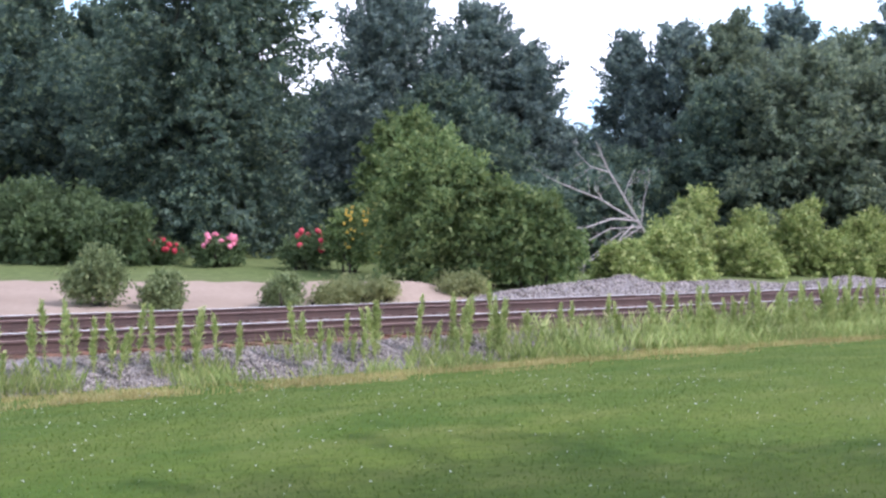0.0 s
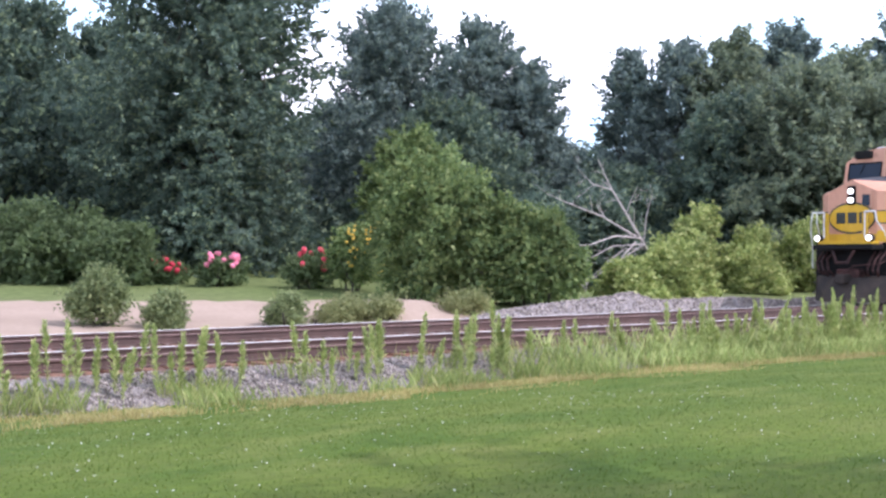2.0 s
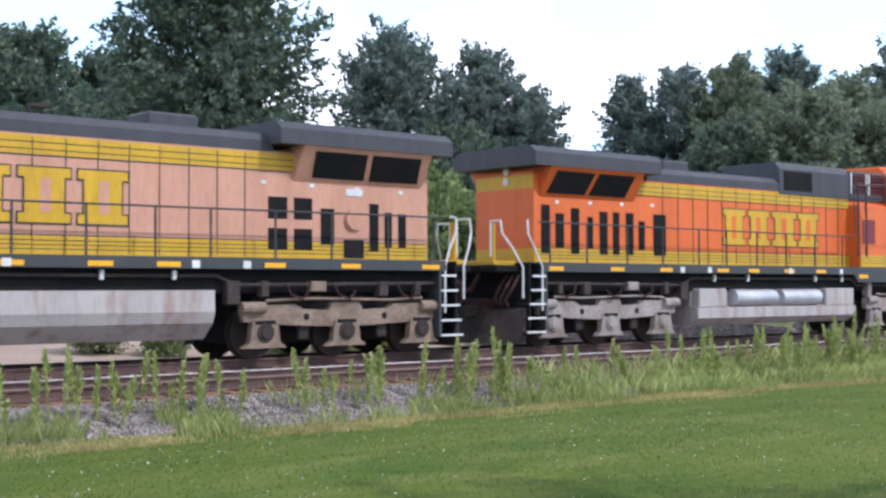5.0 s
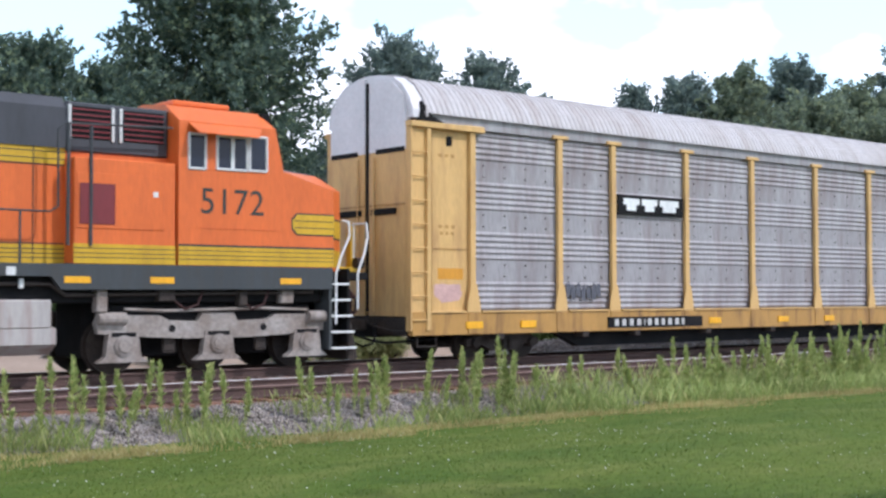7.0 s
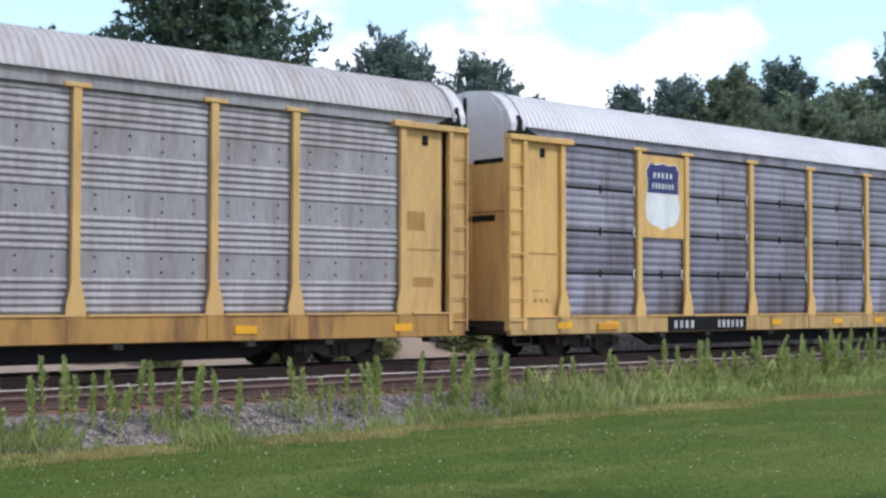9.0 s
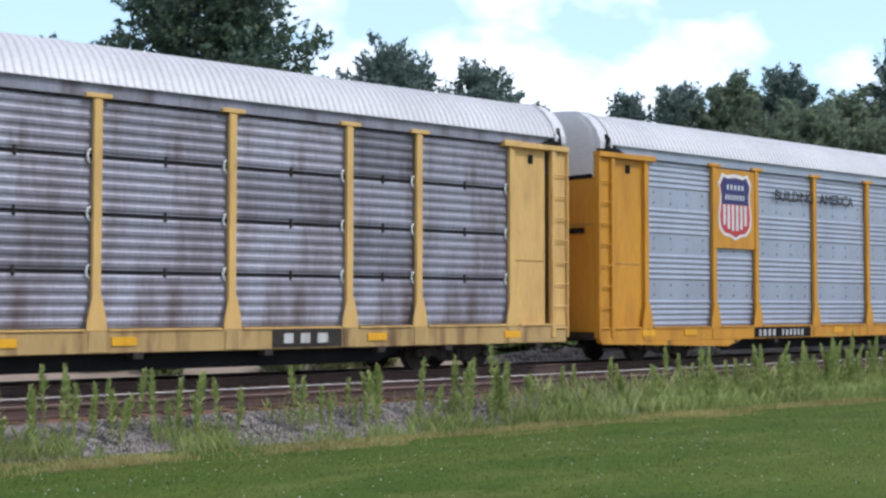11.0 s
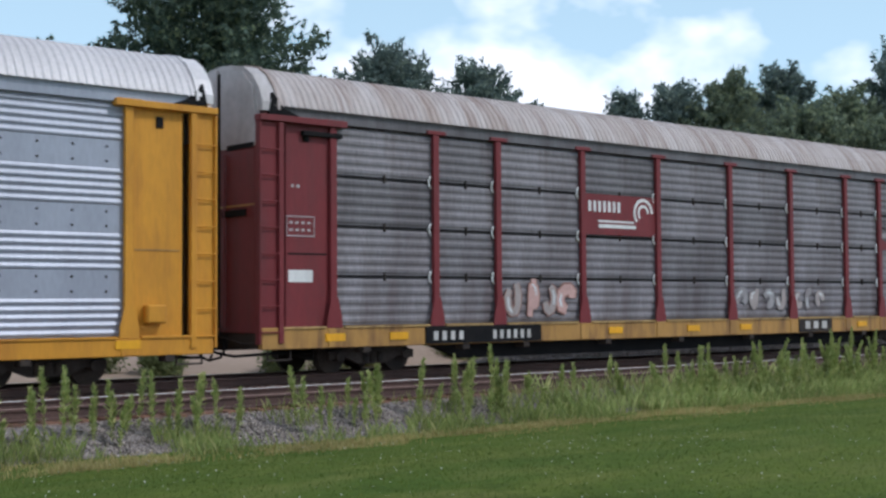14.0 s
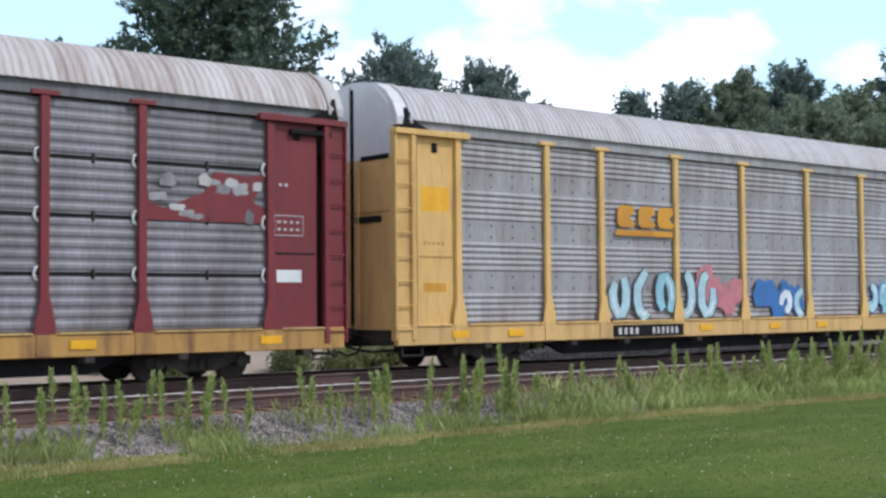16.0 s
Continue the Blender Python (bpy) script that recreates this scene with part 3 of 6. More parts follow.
def bloom(parent, at, r, material, rng):
    """A ruffled flower head."""
    if material.name not in BLOOMS:
        bm = bmesh.new()
        bmesh.ops.create_icosphere(bm, subdivisions=2, radius=1.0)
        for v in bm.verts:
            v.co *= 1 + 0.28 * noise.noise(v.co * 2.3)
            v.co.z *= 0.7
        o = part("bloom", bm, material, parent)
        BLOOMS[material.name] = o.data
    else:
        o = shared("bloom", BLOOMS[material.name], parent)
    o.matrix_basis = Matrix.LocRotScale(at, Euler((rng.uniform(0, 3), rng.uniform(0, 3), 0)), (r, r, r))


def dead_tree():
    """The bleached fallen tree that leans out of the thicket."""
    rng = np.random.default_rng(8)
    ob = thing("dead_tree", "bare bleached dead tree leaning out of the thicket", "tree", m=pose(41.19, 11.2, -0.3))
    part("trunk", rod((0.0, 0.0, -0.4), (-0.29, 0.0, 2.12), 0.12, 8, 0.08), M_DEADWOOD, ob)
    limbs = (
        (((-0.29, 0.0, 2.12), (-1.37, 0.1, 3.48), (-2.35, 0.2, 4.7), (-2.97, 0.3, 5.79)), 0.075),
        (((-0.65, 0.0, 2.58), (-2.76, 0.3, 3.52), (-4.38, 0.6, 4.01), (-5.27, 0.9, 4.38)), 0.05),
        (((-0.72, 0.0, 2.65), (-2.58, -0.3, 2.73), (-4.41, -0.5, 2.33), (-5.61, -0.6, 2.36)), 0.045),
        (((-0.51, 0.0, 2.42), (-2.19, 0.2, 2.33), (-3.5, 0.5, 1.72), (-4.03, 0.8, 1.98)), 0.04),
        (((-1.06, 0.0, 2.5), (-2.13, -0.2, 1.88), (-2.6, -0.3, 1.37)), 0.035),
        (((-2.5, 0.0, 4.57), (-3.26, 0.3, 4.77), (-3.92, 0.5, 5.35)), 0.035),
        (((-0.54, 0.0, 2.58), (-0.5, -0.1, 3.61), (-0.27, -0.2, 4.42)), 0.03),
        (((-1.59, 0.0, 3.7), (-1.58, -0.2, 4.15), (-1.29, -0.3, 4.72)), 0.028),
        (((-0.51, 0.0, 2.42), (-1.91, 0.6, 1.54), (-3.29, 1.0, 0.63), (-3.73, 1.2, 0.86)), 0.04),
        (((-2.92, 0.0, 3.44), (-3.03, 0.2, 3.89), (-3.13, 0.2, 4.17)), 0.02),
        (((-4.35, 0.0, 1.76), (-3.63, 0.5, 1.27)), 0.02),
        (((-0.37, 0.0, 2.24), (-0.84, 0.8, 2.23), (-2.09, 1.2, 1.26), (-2.54, 1.4, 0.85)), 0.035),
    )
    for way, r in limbs:
        bm = bmesh.new()
        for k, (a, b) in enumerate(zip(way, way[1:])):
            r0, r1 = r * (1 - 0.75 * k / (len(way) - 1)), r * (1 - 0.75 * (k + 1) / (len(way) - 1))
            add_rod(bm, a, b, r0, 6, r1)
            d = Vector(b) - Vector(a)
            for _ in range(2):
                q = Vector(a).lerp(Vector(b), rng.uniform(0.2, 1.0))
                e = q + (d.normalized() * 0.7 + Vector(rng.normal(size=3)) * 0.5) * rng.uniform(0.3, 0.8)
                branches(bm, q, e, r1 * 0.55, 0.006, rng, 1, 2)
        part("limb", bm, M_DEADWOOD, ob)


def weed_mesh(rng, height):
    """An upright weed: a swaying stem with sparse small leaves below and a loose plume at its tip."""
    n = int(60 + height * 115)
    f = np.concatenate((rng.uniform(0.05, 0.75, n // 2), rng.uniform(0.62, 1.0, n - n // 2)))
    a = rng.uniform(0, 6.283, n)
    length = (0.05 + 0.06 * np.sin(np.clip(f, 0, 1) * 2.9)) * rng.uniform(0.6, 1.4, n)
    tilt = rng.uniform(0.35, 1.3, n) * (1.15 - 0.45 * f)
    bend, sway = rng.normal() * 0.09, rng.normal() * 0.05
    base = np.stack((bend * f * f * height, sway * f * f * height, f * height), axis=1)
    d = np.stack((np.cos(a) * np.sin(tilt), np.sin(a) * np.sin(tilt), np.cos(tilt)), axis=1)
    side = np.stack((-np.sin(a), np.cos(a), np.zeros(n)), axis=1)
    w = length[:, None] * 0.18
    p1 = base + d * length[:, None] * 0.5
    tip = base + d * length[:, None]
    verts = np.stack((base, p1 + side * w, tip, p1 - side * w), axis=1).reshape(-1, 3)
    return verts, np.arange(n * 4).reshape(n, 4), (bend * 0.8 * height, sway * 0.8 * height)


# where the weeds stand along the track, and how tall they grow there
WEED_SPOTS = ((6.6, 0.45), (6.9, 0.65), (7.2, 0.75), (7.6, 0.8), (7.9, 0.85), (8.15, 0.6), (8.3, 0.7), (8.75, 0.45), (9.1, 0.8), (9.3, 0.75), (9.65, 0.75), (9.95, 0.7), (10.6, 0.45),
              (11.4, 0.85), (11.75, 0.65), (12.5, 0.5), (13.05, 0.7), (13.3, 0.75), (14.0, 0.8), (14.6, 0.5), (15.0, 0.85), (15.15, 0.7), (15.7, 0.85), (16.2, 0.8), (16.9, 0.5), (17.7, 0.75),
              (18.9, 0.6), (20.2, 0.8), (21.0, 0.9), (21.4, 0.8), (22.2, 0.75), (22.9, 0.85), (23.4, 0.95), (24.0, 0.85), (24.5, 0.9), (25.1, 0.95), (25.6, 1.0), (26.0, 0.95), (26.4, 1.0), (26.9, 0.95), (27.5, 1.0), (28.2, 0.9),
              (29.0, 1.0), (30.0, 0.9), (31.0, 1.0), (32.2, 0.95), (33.5, 1.0), (35.0, 0.95))


def plant_weeds():
    rng = np.random.default_rng(21)
    kinds = []
    for i in range(9):
        h = 0.45 + 0.11 * i
        x, y = 6.4 + 3.1 * i, -6.9 + 0.1 * (i % 3)
        ob = thing("weed", "tall spiky green weed growing in the ballast edge", "weed", "weeds along the track", pose(x, y, ground_at(y) - 0.03))
        v, f, top = weed_mesh(rng, h)
        part("stem", pipe([(0, 0, -0.05), (top[0] * 0.3, top[1] * 0.3, h * 0.5), (top[0], top[1], h * 0.9)], 0.006, 4), L_WEED, ob)
        cloud_object("leaves", v, f, L_WEED, ob)
        kinds.append((h, ob))
    for x, tall in WEED_SPOTS:
        for j in range(2 if x < 13 else 3 if x < 20 else 5):
            want = 1.22 * tall * (1.0 if j == 0 else rng.uniform(0.55, 0.95))
            k = min(kinds, key=lambda p: abs(p[0] - want))[1]
            y = -6.85 + rng.normal() * 0.25 - (0.25 if x > 20 else 0.0)
            copy_thing(k, pose(x + rng.normal() * (0.09 if x < 20 else 0.28), y, ground_at(y) - 0.03, rng.normal() * 4, rng.normal() * 4, rng.uniform(0, 360)))
    # the low growth between them
    n = 34000
    x = rng.uniform(4, 48, n)
    band = rng.normal(size=n) * 0.6
    y = -7.35 + band * 0.9 - np.where(x > 19, 0.15, 0.0)
    patch = np.array([noise.noise(Vector((float(p) * 0.9, float(q) * 0.9, 2.0))) for p, q in zip(x, y)])
    keep = patch + (x - 12) * 0.035 > 0.08
    blades("verge_grass", x[keep], y[keep], 0.1, 0.34, L_VERGE, rng, "long pale green grass and low weeds along the ballast", 0.005)
    n = 14000
    x = 17 + 33 * rng.uniform(0, 1, n) ** 0.85
    y = -6.95 + rng.normal(size=n) * 0.5
    blades("verge_grass", x, y, 0.14, 0.45, L_WEED, rng, "tall yellowish green grass beside the track", 0.0028)
    # the mown lawn
    n = 210000
    a = np.radians(rng.uniform(17, 64, n))
    r = 6.0 + 30.0 * rng.uniform(0, 1, n)
    x, y = np.sin(a) * r, -23.8 + np.cos(a) * r
    ok = y < -8.3 + 0.35 * np.sin(x * 1.3) + rng.normal(size=n) * 0.3
    blades("lawn_grass", x[ok], y[ok], 0.018, 0.045, L_LAWN, rng, "short mown lawn grass", 0.006)
    n = 52000
    x, y = rng.uniform(4, 45, n), -8.55 + rng.normal(size=n) * 0.42
    keep = np.array([noise.noise(Vector((float(p) * 0.6, float(q) * 1.6, 5.0))) for p, q in zip(x, y)]) + rng.normal(size=n) * 0.2 > 0.05
    x, y = x[keep], y[keep]
    blades("dry_grass", x, y, 0.05, 0.12, L_DRY, rng, "dry straw-coloured grass at the lawn's edge", 0.008)
    m = 900
    a = np.radians(rng.uniform(15, 66, m))
    r = 5.0 + 13 * rng.uniform(0, 1, m) ** 0.7
    x, y = np.sin(a) * r, -23.8 + np.cos(a) * r
    pts = np.stack((x, y, np.array([ground_at(q) for q in y]) + 0.075), axis=1)
    ok = y < -8.4
    v, f = leaf_cloud(pts[ok], np.tile((0, 0, 1.0), (ok.sum(), 1)), 0.011, rng, 0)
    tagged(cloud_object("clover_flowers", v, f, M_CLOVER), "tiny white clover flowers scattered over the lawn", "flowers", kind="stuff")


def ground_at(y):
    """Height of the near verge and lawn."""
    return max(far_height(0.0, y) if y < -6.0 else -0.62, bed_height(y) if y > -7.8 else -9.0)


def blades(name, x, y, h0, h1, material, rng, label, width):
    """A sward of single blades, each a bent narrow leaf."""
    n = len(x)
    h = rng.uniform(h0, h1, n)
    a = rng.uniform(0, 6.283, n)
    lean = rng.uniform(0.1, 0.6, n) * h
    z = np.array([max(far_height(float(p), float(q)) if q < -6 else -0.62, bed_height(float(q)) if q > -7.8 else -9.0) for p, q in zip(x, y)]) - 0.02
    w = width * rng.uniform(0.7, 1.4, n)
    cx, sx = np.cos(a), np.sin(a)
    p0 = np.stack((x - sx * w, y + cx * w, z), axis=1)
    p1 = np.stack((x + sx * w, y - cx * w, z), axis=1)
    p2 = np.stack((x + cx * lean * 0.4 + sx * w * 0.7, y + sx * lean * 0.4 - cx * w * 0.7, z + h * 0.6), axis=1)
    p3 = np.stack((x + cx * lean, y + sx * lean, z + h), axis=1)
    verts = np.stack((p0, p1, p2, p3), axis=1).reshape(-1, 3)
    return tagged(cloud_object(name, verts, np.arange(n * 4).reshape(n, 4), material), label, "grass", kind="stuff")


def stones(name, pts, sizes, material, rng, label):
    """Broken stones: squashed and turned eight-sided lumps."""
    base = np.array(((1, 0, 0), (-1, 0, 0), (0, 1, 0), (0, -1, 0), (0, 0, 1), (0, 0, -1)), dtype=float)
    tri = np.array(((0, 2, 4), (2, 1, 4), (1, 3, 4), (3, 0, 4), (2, 0, 5), (1, 2, 5), (3, 1, 5), (0, 3, 5)))
    n = len(pts)
    v = base[None] * rng.uniform(0.55, 1.25, size=(n, 6, 1)) * rng.uniform(0.7, 1.2, size=(n, 1, 3))
    ax = rng.normal(size=(n, 3, 3))
    q, _ = np.linalg.qr(ax)
    v = np.einsum("nij,nkj->nki", q, v) * sizes[:, None, None] + pts[:, None, :]
    f = (tri[None] + (np.arange(n) * 6)[:, None, None]).reshape(-1, 3)
    return tagged(cloud_object(name, v.reshape(-1, 3), f, material), label, "gravel", kind="stuff")


RIDGE = ((20.0, -0.75), (22.5, -0.72), (24.4, -0.35), (26.6, 0.0), (29.3, 0.2), (31.2, 0.32), (32.2, 0.44), (33.4, 0.14), (37.5, 0.17), (41.0, 0.0), (45.0, 0.22), (48.0, 0.03), (60.0, 0.05), (90.0, 0.0))


def ridge_height(x, y):
    crest = float(np.interp(x, [p for p, _ in RIDGE], [h for _, h in RIDGE]))
    k = math.exp(-((y - 4.5) / 0.75) ** 2)
    return -0.68 + (crest + 0.68) * k + 0.03 * noise.noise(Vector((x * 3, y * 3, 0)))


def build_gravel():
    rng = np.random.default_rng(33)
    me = grid_sheet(20.0, 90.0, 2.6, 6.4, 280, 20, ridge_height)
    me.materials.append(M_BALLAST)
    tagged(new("gravel_ridge", me), "ridge of heaped grey crushed stone behind the tracks", "gravel", kind="structure")
    n = 15000
    x, y = rng.uniform(22, 58, n), rng.normal(size=n) * 0.75 + 4.2
    z = np.array([ridge_height(float(a), float(b)) for a, b in zip(x, y)])
    stones("gravel", np.stack((x, y, z), axis=1), rng.uniform(0.03, 0.065, n), M_STONE, rng, "loose grey and pinkish crushed stone on the ridge")
    n = 24000
    x, y = 4 + 36 * rng.uniform(0, 1, n) ** 1.3, rng.uniform(-7.75, -6.05, n)
    z = np.array([bed_height(float(b)) for b in y]) + 0.012
    stones("ballast_stones", np.stack((x, y, z), axis=1), rng.uniform(0.017, 0.038, n), M_STONE, rng, "loose grey and pinkish ballast stones beside the near track")
    n = 9000
    x, y = 4 + 40 * rng.uniform(0, 1, n) ** 1.2, np.where(rng.uniform(0, 1, n) < 0.5, rng.uniform(-3.8, -0.9, n), rng.uniform(-5.3, -3.9, n))
    z = np.full(n, -0.2)
    stones("ballast_stones", np.stack((x, y, z), axis=1), rng.uniform(0.022, 0.045, n), M_STONE, rng, "loose grey ballast stones between the tracks")


L_HEDGE = leaf_surface("hedge leaves", (0.075, 0.112, 0.05), (0.16, 0.215, 0.09))
L_SHRUB = leaf_surface("shrub leaves", (0.13, 0.17, 0.075), (0.25, 0.30, 0.13), (0.34, 0.37, 0.17))
# tones lightened to put the haze into the leaf colour
L_WOOD = leaf_surface("wood edge leaves", (0.12, 0.16, 0.12), (0.23, 0.275, 0.175), (0.36, 0.39, 0.22))
L_SCRUB = leaf_surface("pale scrub leaves", (0.19, 0.22, 0.09), (0.33, 0.34, 0.15))
L_VERGE = leaf_surface("verge blades", (0.19, 0.25, 0.07), (0.32, 0.37, 0.12), (0.45, 0.42, 0.18))
L_LAWN = leaf_surface("lawn blades", (0.08, 0.13, 0.019), (0.112, 0.164, 0.028), (0.2, 0.215, 0.055))
L_DRY = leaf_surface("dry blades", (0.36, 0.3, 0.11), (0.52, 0.42, 0.19), (0.36, 0.37, 0.13))
M_CLOVER = surface("clover petals", (0.75, 0.75, 0.7), (0.65, 0.65, 0.6), 0.8, coarse=5, fine=30, amount=0.2)


def stone_mat():
    m, nt, b = mat_base("broken stone")
    geo = nt.nodes.new("ShaderNodeNewGeometry")
    tone = ramp_of(nt, geo.outputs["Random Per Island"], ((0.0, (0.11, 0.092, 0.082)), (0.5, (0.245, 0.205, 0.18)), (1.0, (0.45, 0.39, 0.35))))
    sm = ramp_of(nt, noise_tex(nt, 30.0), ((0.3, (0.8,) * 3), (0.7, (1.15,) * 3)))
    nt.links.new(blend(nt, tone.outputs[0], sm.outputs[0], 1.0, "MULTIPLY"), b.inputs["Base Color"])
    b.inputs["Roughness"].default_value = 0.85
    return m


M_STONE = stone_mat()
build_gravel()
plant_trees()
dead_tree()
plant_weeds()


# ---- the train: tools, materials ----
def paint(name, color, rough=0.55, dirt=(0.09, 0.065, 0.05), dirt_amount=0.45, amount=0.25, fade=0.86):
    """Weathered vehicle paint with streaks that run down."""
    return surface(name, color, tuple(c * fade for c in color), rough, coarse=0.9, fine=16.0, amount=amount, bump=0.08, dirt=dirt, dirt_amount=dirt_amount, stretch=(1.6, 1.6, 0.28))


M_DARKSTEEL = surface("grimy dark steel", (0.035, 0.03, 0.028), (0.06, 0.045, 0.036), 0.8, coarse=2, fine=20, amount=0.6, spec=0.2)
M_TRUCK_GRIME = surface("grime on cast steel", (0.075, 0.06, 0.052), (0.045, 0.036, 0.032), 0.85, coarse=2, fine=20, amount=0.6, spec=0.2)
# near-black for black parts, and for shade filled into gaps and recesses
M_BLACK = surface("near-black parts and gap shade", (0.012, 0.012, 0.013), (0.02, 0.018, 0.018), 0.9, coarse=2, fine=20, amount=0.4, spec=0.12)
M_WHITE = paint("white paint", (0.8, 0.8, 0.78), 0.5, dirt_amount=0.15)
M_BLUE_MARK = paint("deep blue paint", (0.03, 0.03, 0.14), 0.5, dirt_amount=0.1)
M_RED_MARK = paint("red stripe paint", (0.55, 0.05, 0.05), 0.5, dirt_amount=0.1)
M_ROOF = surface("galvanised roof", (0.52, 0.49, 0.49), (0.45, 0.41, 0.4), 0.65, metal=0.1, coarse=0.6, fine=12, amount=0.3, bump=0.1, dirt=(0.2, 0.12, 0.08), dirt_amount=0.35, stretch=(2.5, 0.4, 0.4))
M_ROOF_WHITE = surface("white roof sheets", (0.68, 0.65, 0.66), (0.6, 0.57, 0.58), 0.5, metal=0.1, coarse=0.5, fine=12, amount=0.2, bump=0.1)
M_ROOF_RUST = surface("stained roof sheets", (0.55, 0.5, 0.49), (0.4, 0.33, 0.3), 0.65, metal=0.1, coarse=0.6, fine=12, amount=0.35, bump=0.1, dirt=(0.16, 0.08, 0.05), dirt_amount=0.6, stretch=(3, 0.3, 0.3))
M_PANEL_DULL = surface("dull galvanised panel", (0.38, 0.36, 0.365), (0.3, 0.277, 0.28), 0.6, metal=0.15, coarse=0.7, fine=10, amount=0.4, bump=0.1, dirt=(0.15, 0.09, 0.08), dirt_amount=0.55, stretch=(1.5, 1.5, 0.35))
M_PANEL_BRIGHT = surface("bright galvanised panel", (0.385, 0.405, 0.475), (0.32, 0.335, 0.395), 0.42, metal=0.2, coarse=0.7, fine=10, amount=0.2, bump=0.06, stretch=(1.5, 1.5, 0.5))
M_PANEL_GRIMY = surface("grimy steel panel", (0.255, 0.24, 0.255), (0.175, 0.16, 0.17), 0.6, metal=0.2, coarse=0.5, fine=10, amount=0.5, bump=0.1, dirt=(0.1, 0.075, 0.075), dirt_amount=0.65, stretch=(1.8, 1.8, 0.3), vary=0.3)
M_PANEL_SLATE = surface("slate grey steel panel", (0.31, 0.305, 0.36), (0.22, 0.2, 0.23), 0.52, metal=0.3, coarse=0.5, fine=10, amount=0.4, bump=0.1, dirt=(0.08, 0.045, 0.035), dirt_amount=0.75, stretch=(1.8, 1.8, 0.35), vary=0.45)
M_YEL_FADED = paint("faded yellow paint", (0.66, 0.41, 0.15), dirt=(0.3, 0.15, 0.06), dirt_amount=0.5)
M_YEL_PALE = paint("pale yellow paint", (0.74, 0.455, 0.15), dirt=(0.36, 0.18, 0.07), dirt_amount=0.5)
M_YEL_RICH = paint("rich yellow paint", (0.64, 0.29, 0.022), dirt=(0.3, 0.11, 0.02), dirt_amount=0.45)
M_SILL = paint("rust stained yellow sill", (0.46, 0.25, 0.065), dirt=(0.12, 0.055, 0.03), dirt_amount=0.85)
M_SILL_PALE = paint("stained pale yellow sill", (0.52, 0.34, 0.13), dirt=(0.12, 0.06, 0.03), dirt_amount=0.85)
M_MARK = paint("chalky white lettering", (0.6, 0.58, 0.55), 0.6, dirt=(0.2, 0.17, 0.15), dirt_amount=0.6)
M_MAROON = paint("maroon paint", (0.19, 0.026, 0.03), dirt=(0.1, 0.03, 0.03), dirt_amount=0.5)
M_REFLECT = paint("amber reflective tape", (0.85, 0.42, 0.01), 0.4, dirt_amount=0.1)
M_FACES = [surface("spray paint %d" % i, c, tuple(v * 0.8 for v in c), 0.5, coarse=2, fine=15, amount=0.3) for i, c in
           enumerate(((0.45, 0.62, 0.66), (0.75, 0.78, 0.8), (0.55, 0.2, 0.22), (0.05, 0.16, 0.42), (0.6, 0.38, 0.34), (0.1, 0.1, 0.12), (0.3, 0.55, 0.62), (0.42, 0.36, 0.34), (0.3, 0.15, 0.12)))]

RACK_LEN = 27.72
POSTS = (1.84, 4.67, 6.58, 9.45, 12.32, 15.40, 18.27, 21.14, 23.05, 25.88)
PANEL_TOP = 5.27


def writing(name, text, size, material, parent, m, spread=1.0):
    """Flat lettering in the built-in font, set on a surface."""
    cu = bpy.data.curves.new(name, "FONT")
    cu.body, cu.size, cu.extrude, cu.space_character = text, size, 0.003, spread
    tmp = new("lettering", cu)
    bpy.context.view_layer.update()
    me = bpy.data.meshes.new_from_object(tmp)
    bpy.data.objects.remove(tmp)
    me.materials.clear()
    me.materials.append(material)
    ob = new(name, me)
    ob.parent, ob.matrix_basis = parent, m
    return ob


def wall_plate(pts, y, depth, material, name, parent, label=""):
    """A flat plate of the outline pts (x, z) on the side that faces -y."""
    return part(name, prism(pts, "y", y - depth, y), material, parent, label)


def bars(parent, material, x, z, y, widths, height, gap=0.03, name="marking"):
    """Writing that cannot be read, as a row of plain bars."""
    for w in widths:
        part(name, box(x + w * 0.18, x + w * 0.82, y - 0.004, y, z, z + height), material, parent)
        x += w + gap


def ribbed_profile(z0, z1, style):
    """Side view (y outwards, z) of a corrugated wall sheet."""
    pts = [(0.0, z0)]
    if style == "banded":
        band, flat, ribs = (z1 - z0) * 0.165, (z1 - z0) * 0.34 / 3, 5
        for k in range(4):
            base, w = z0 + k * (band + flat), band / ribs
            for r in range(ribs):
                b = base + r * w
                pts += [(0.0, b + w * 0.1), (0.026, b + w * 0.28), (0.028, b + w * 0.5), (0.0, b + w * 0.86)]
    else:
        n = 5
        w = (z1 - z0) / n
        for r in range(n):
            b = z0 + r * w
            pts += [(0.0, b + w * 0.12), (0.019, b + w * 0.34), (0.019, b + w * 0.66), (0.0, b + w * 0.88)]
    return pts + [(0.0, z1)]


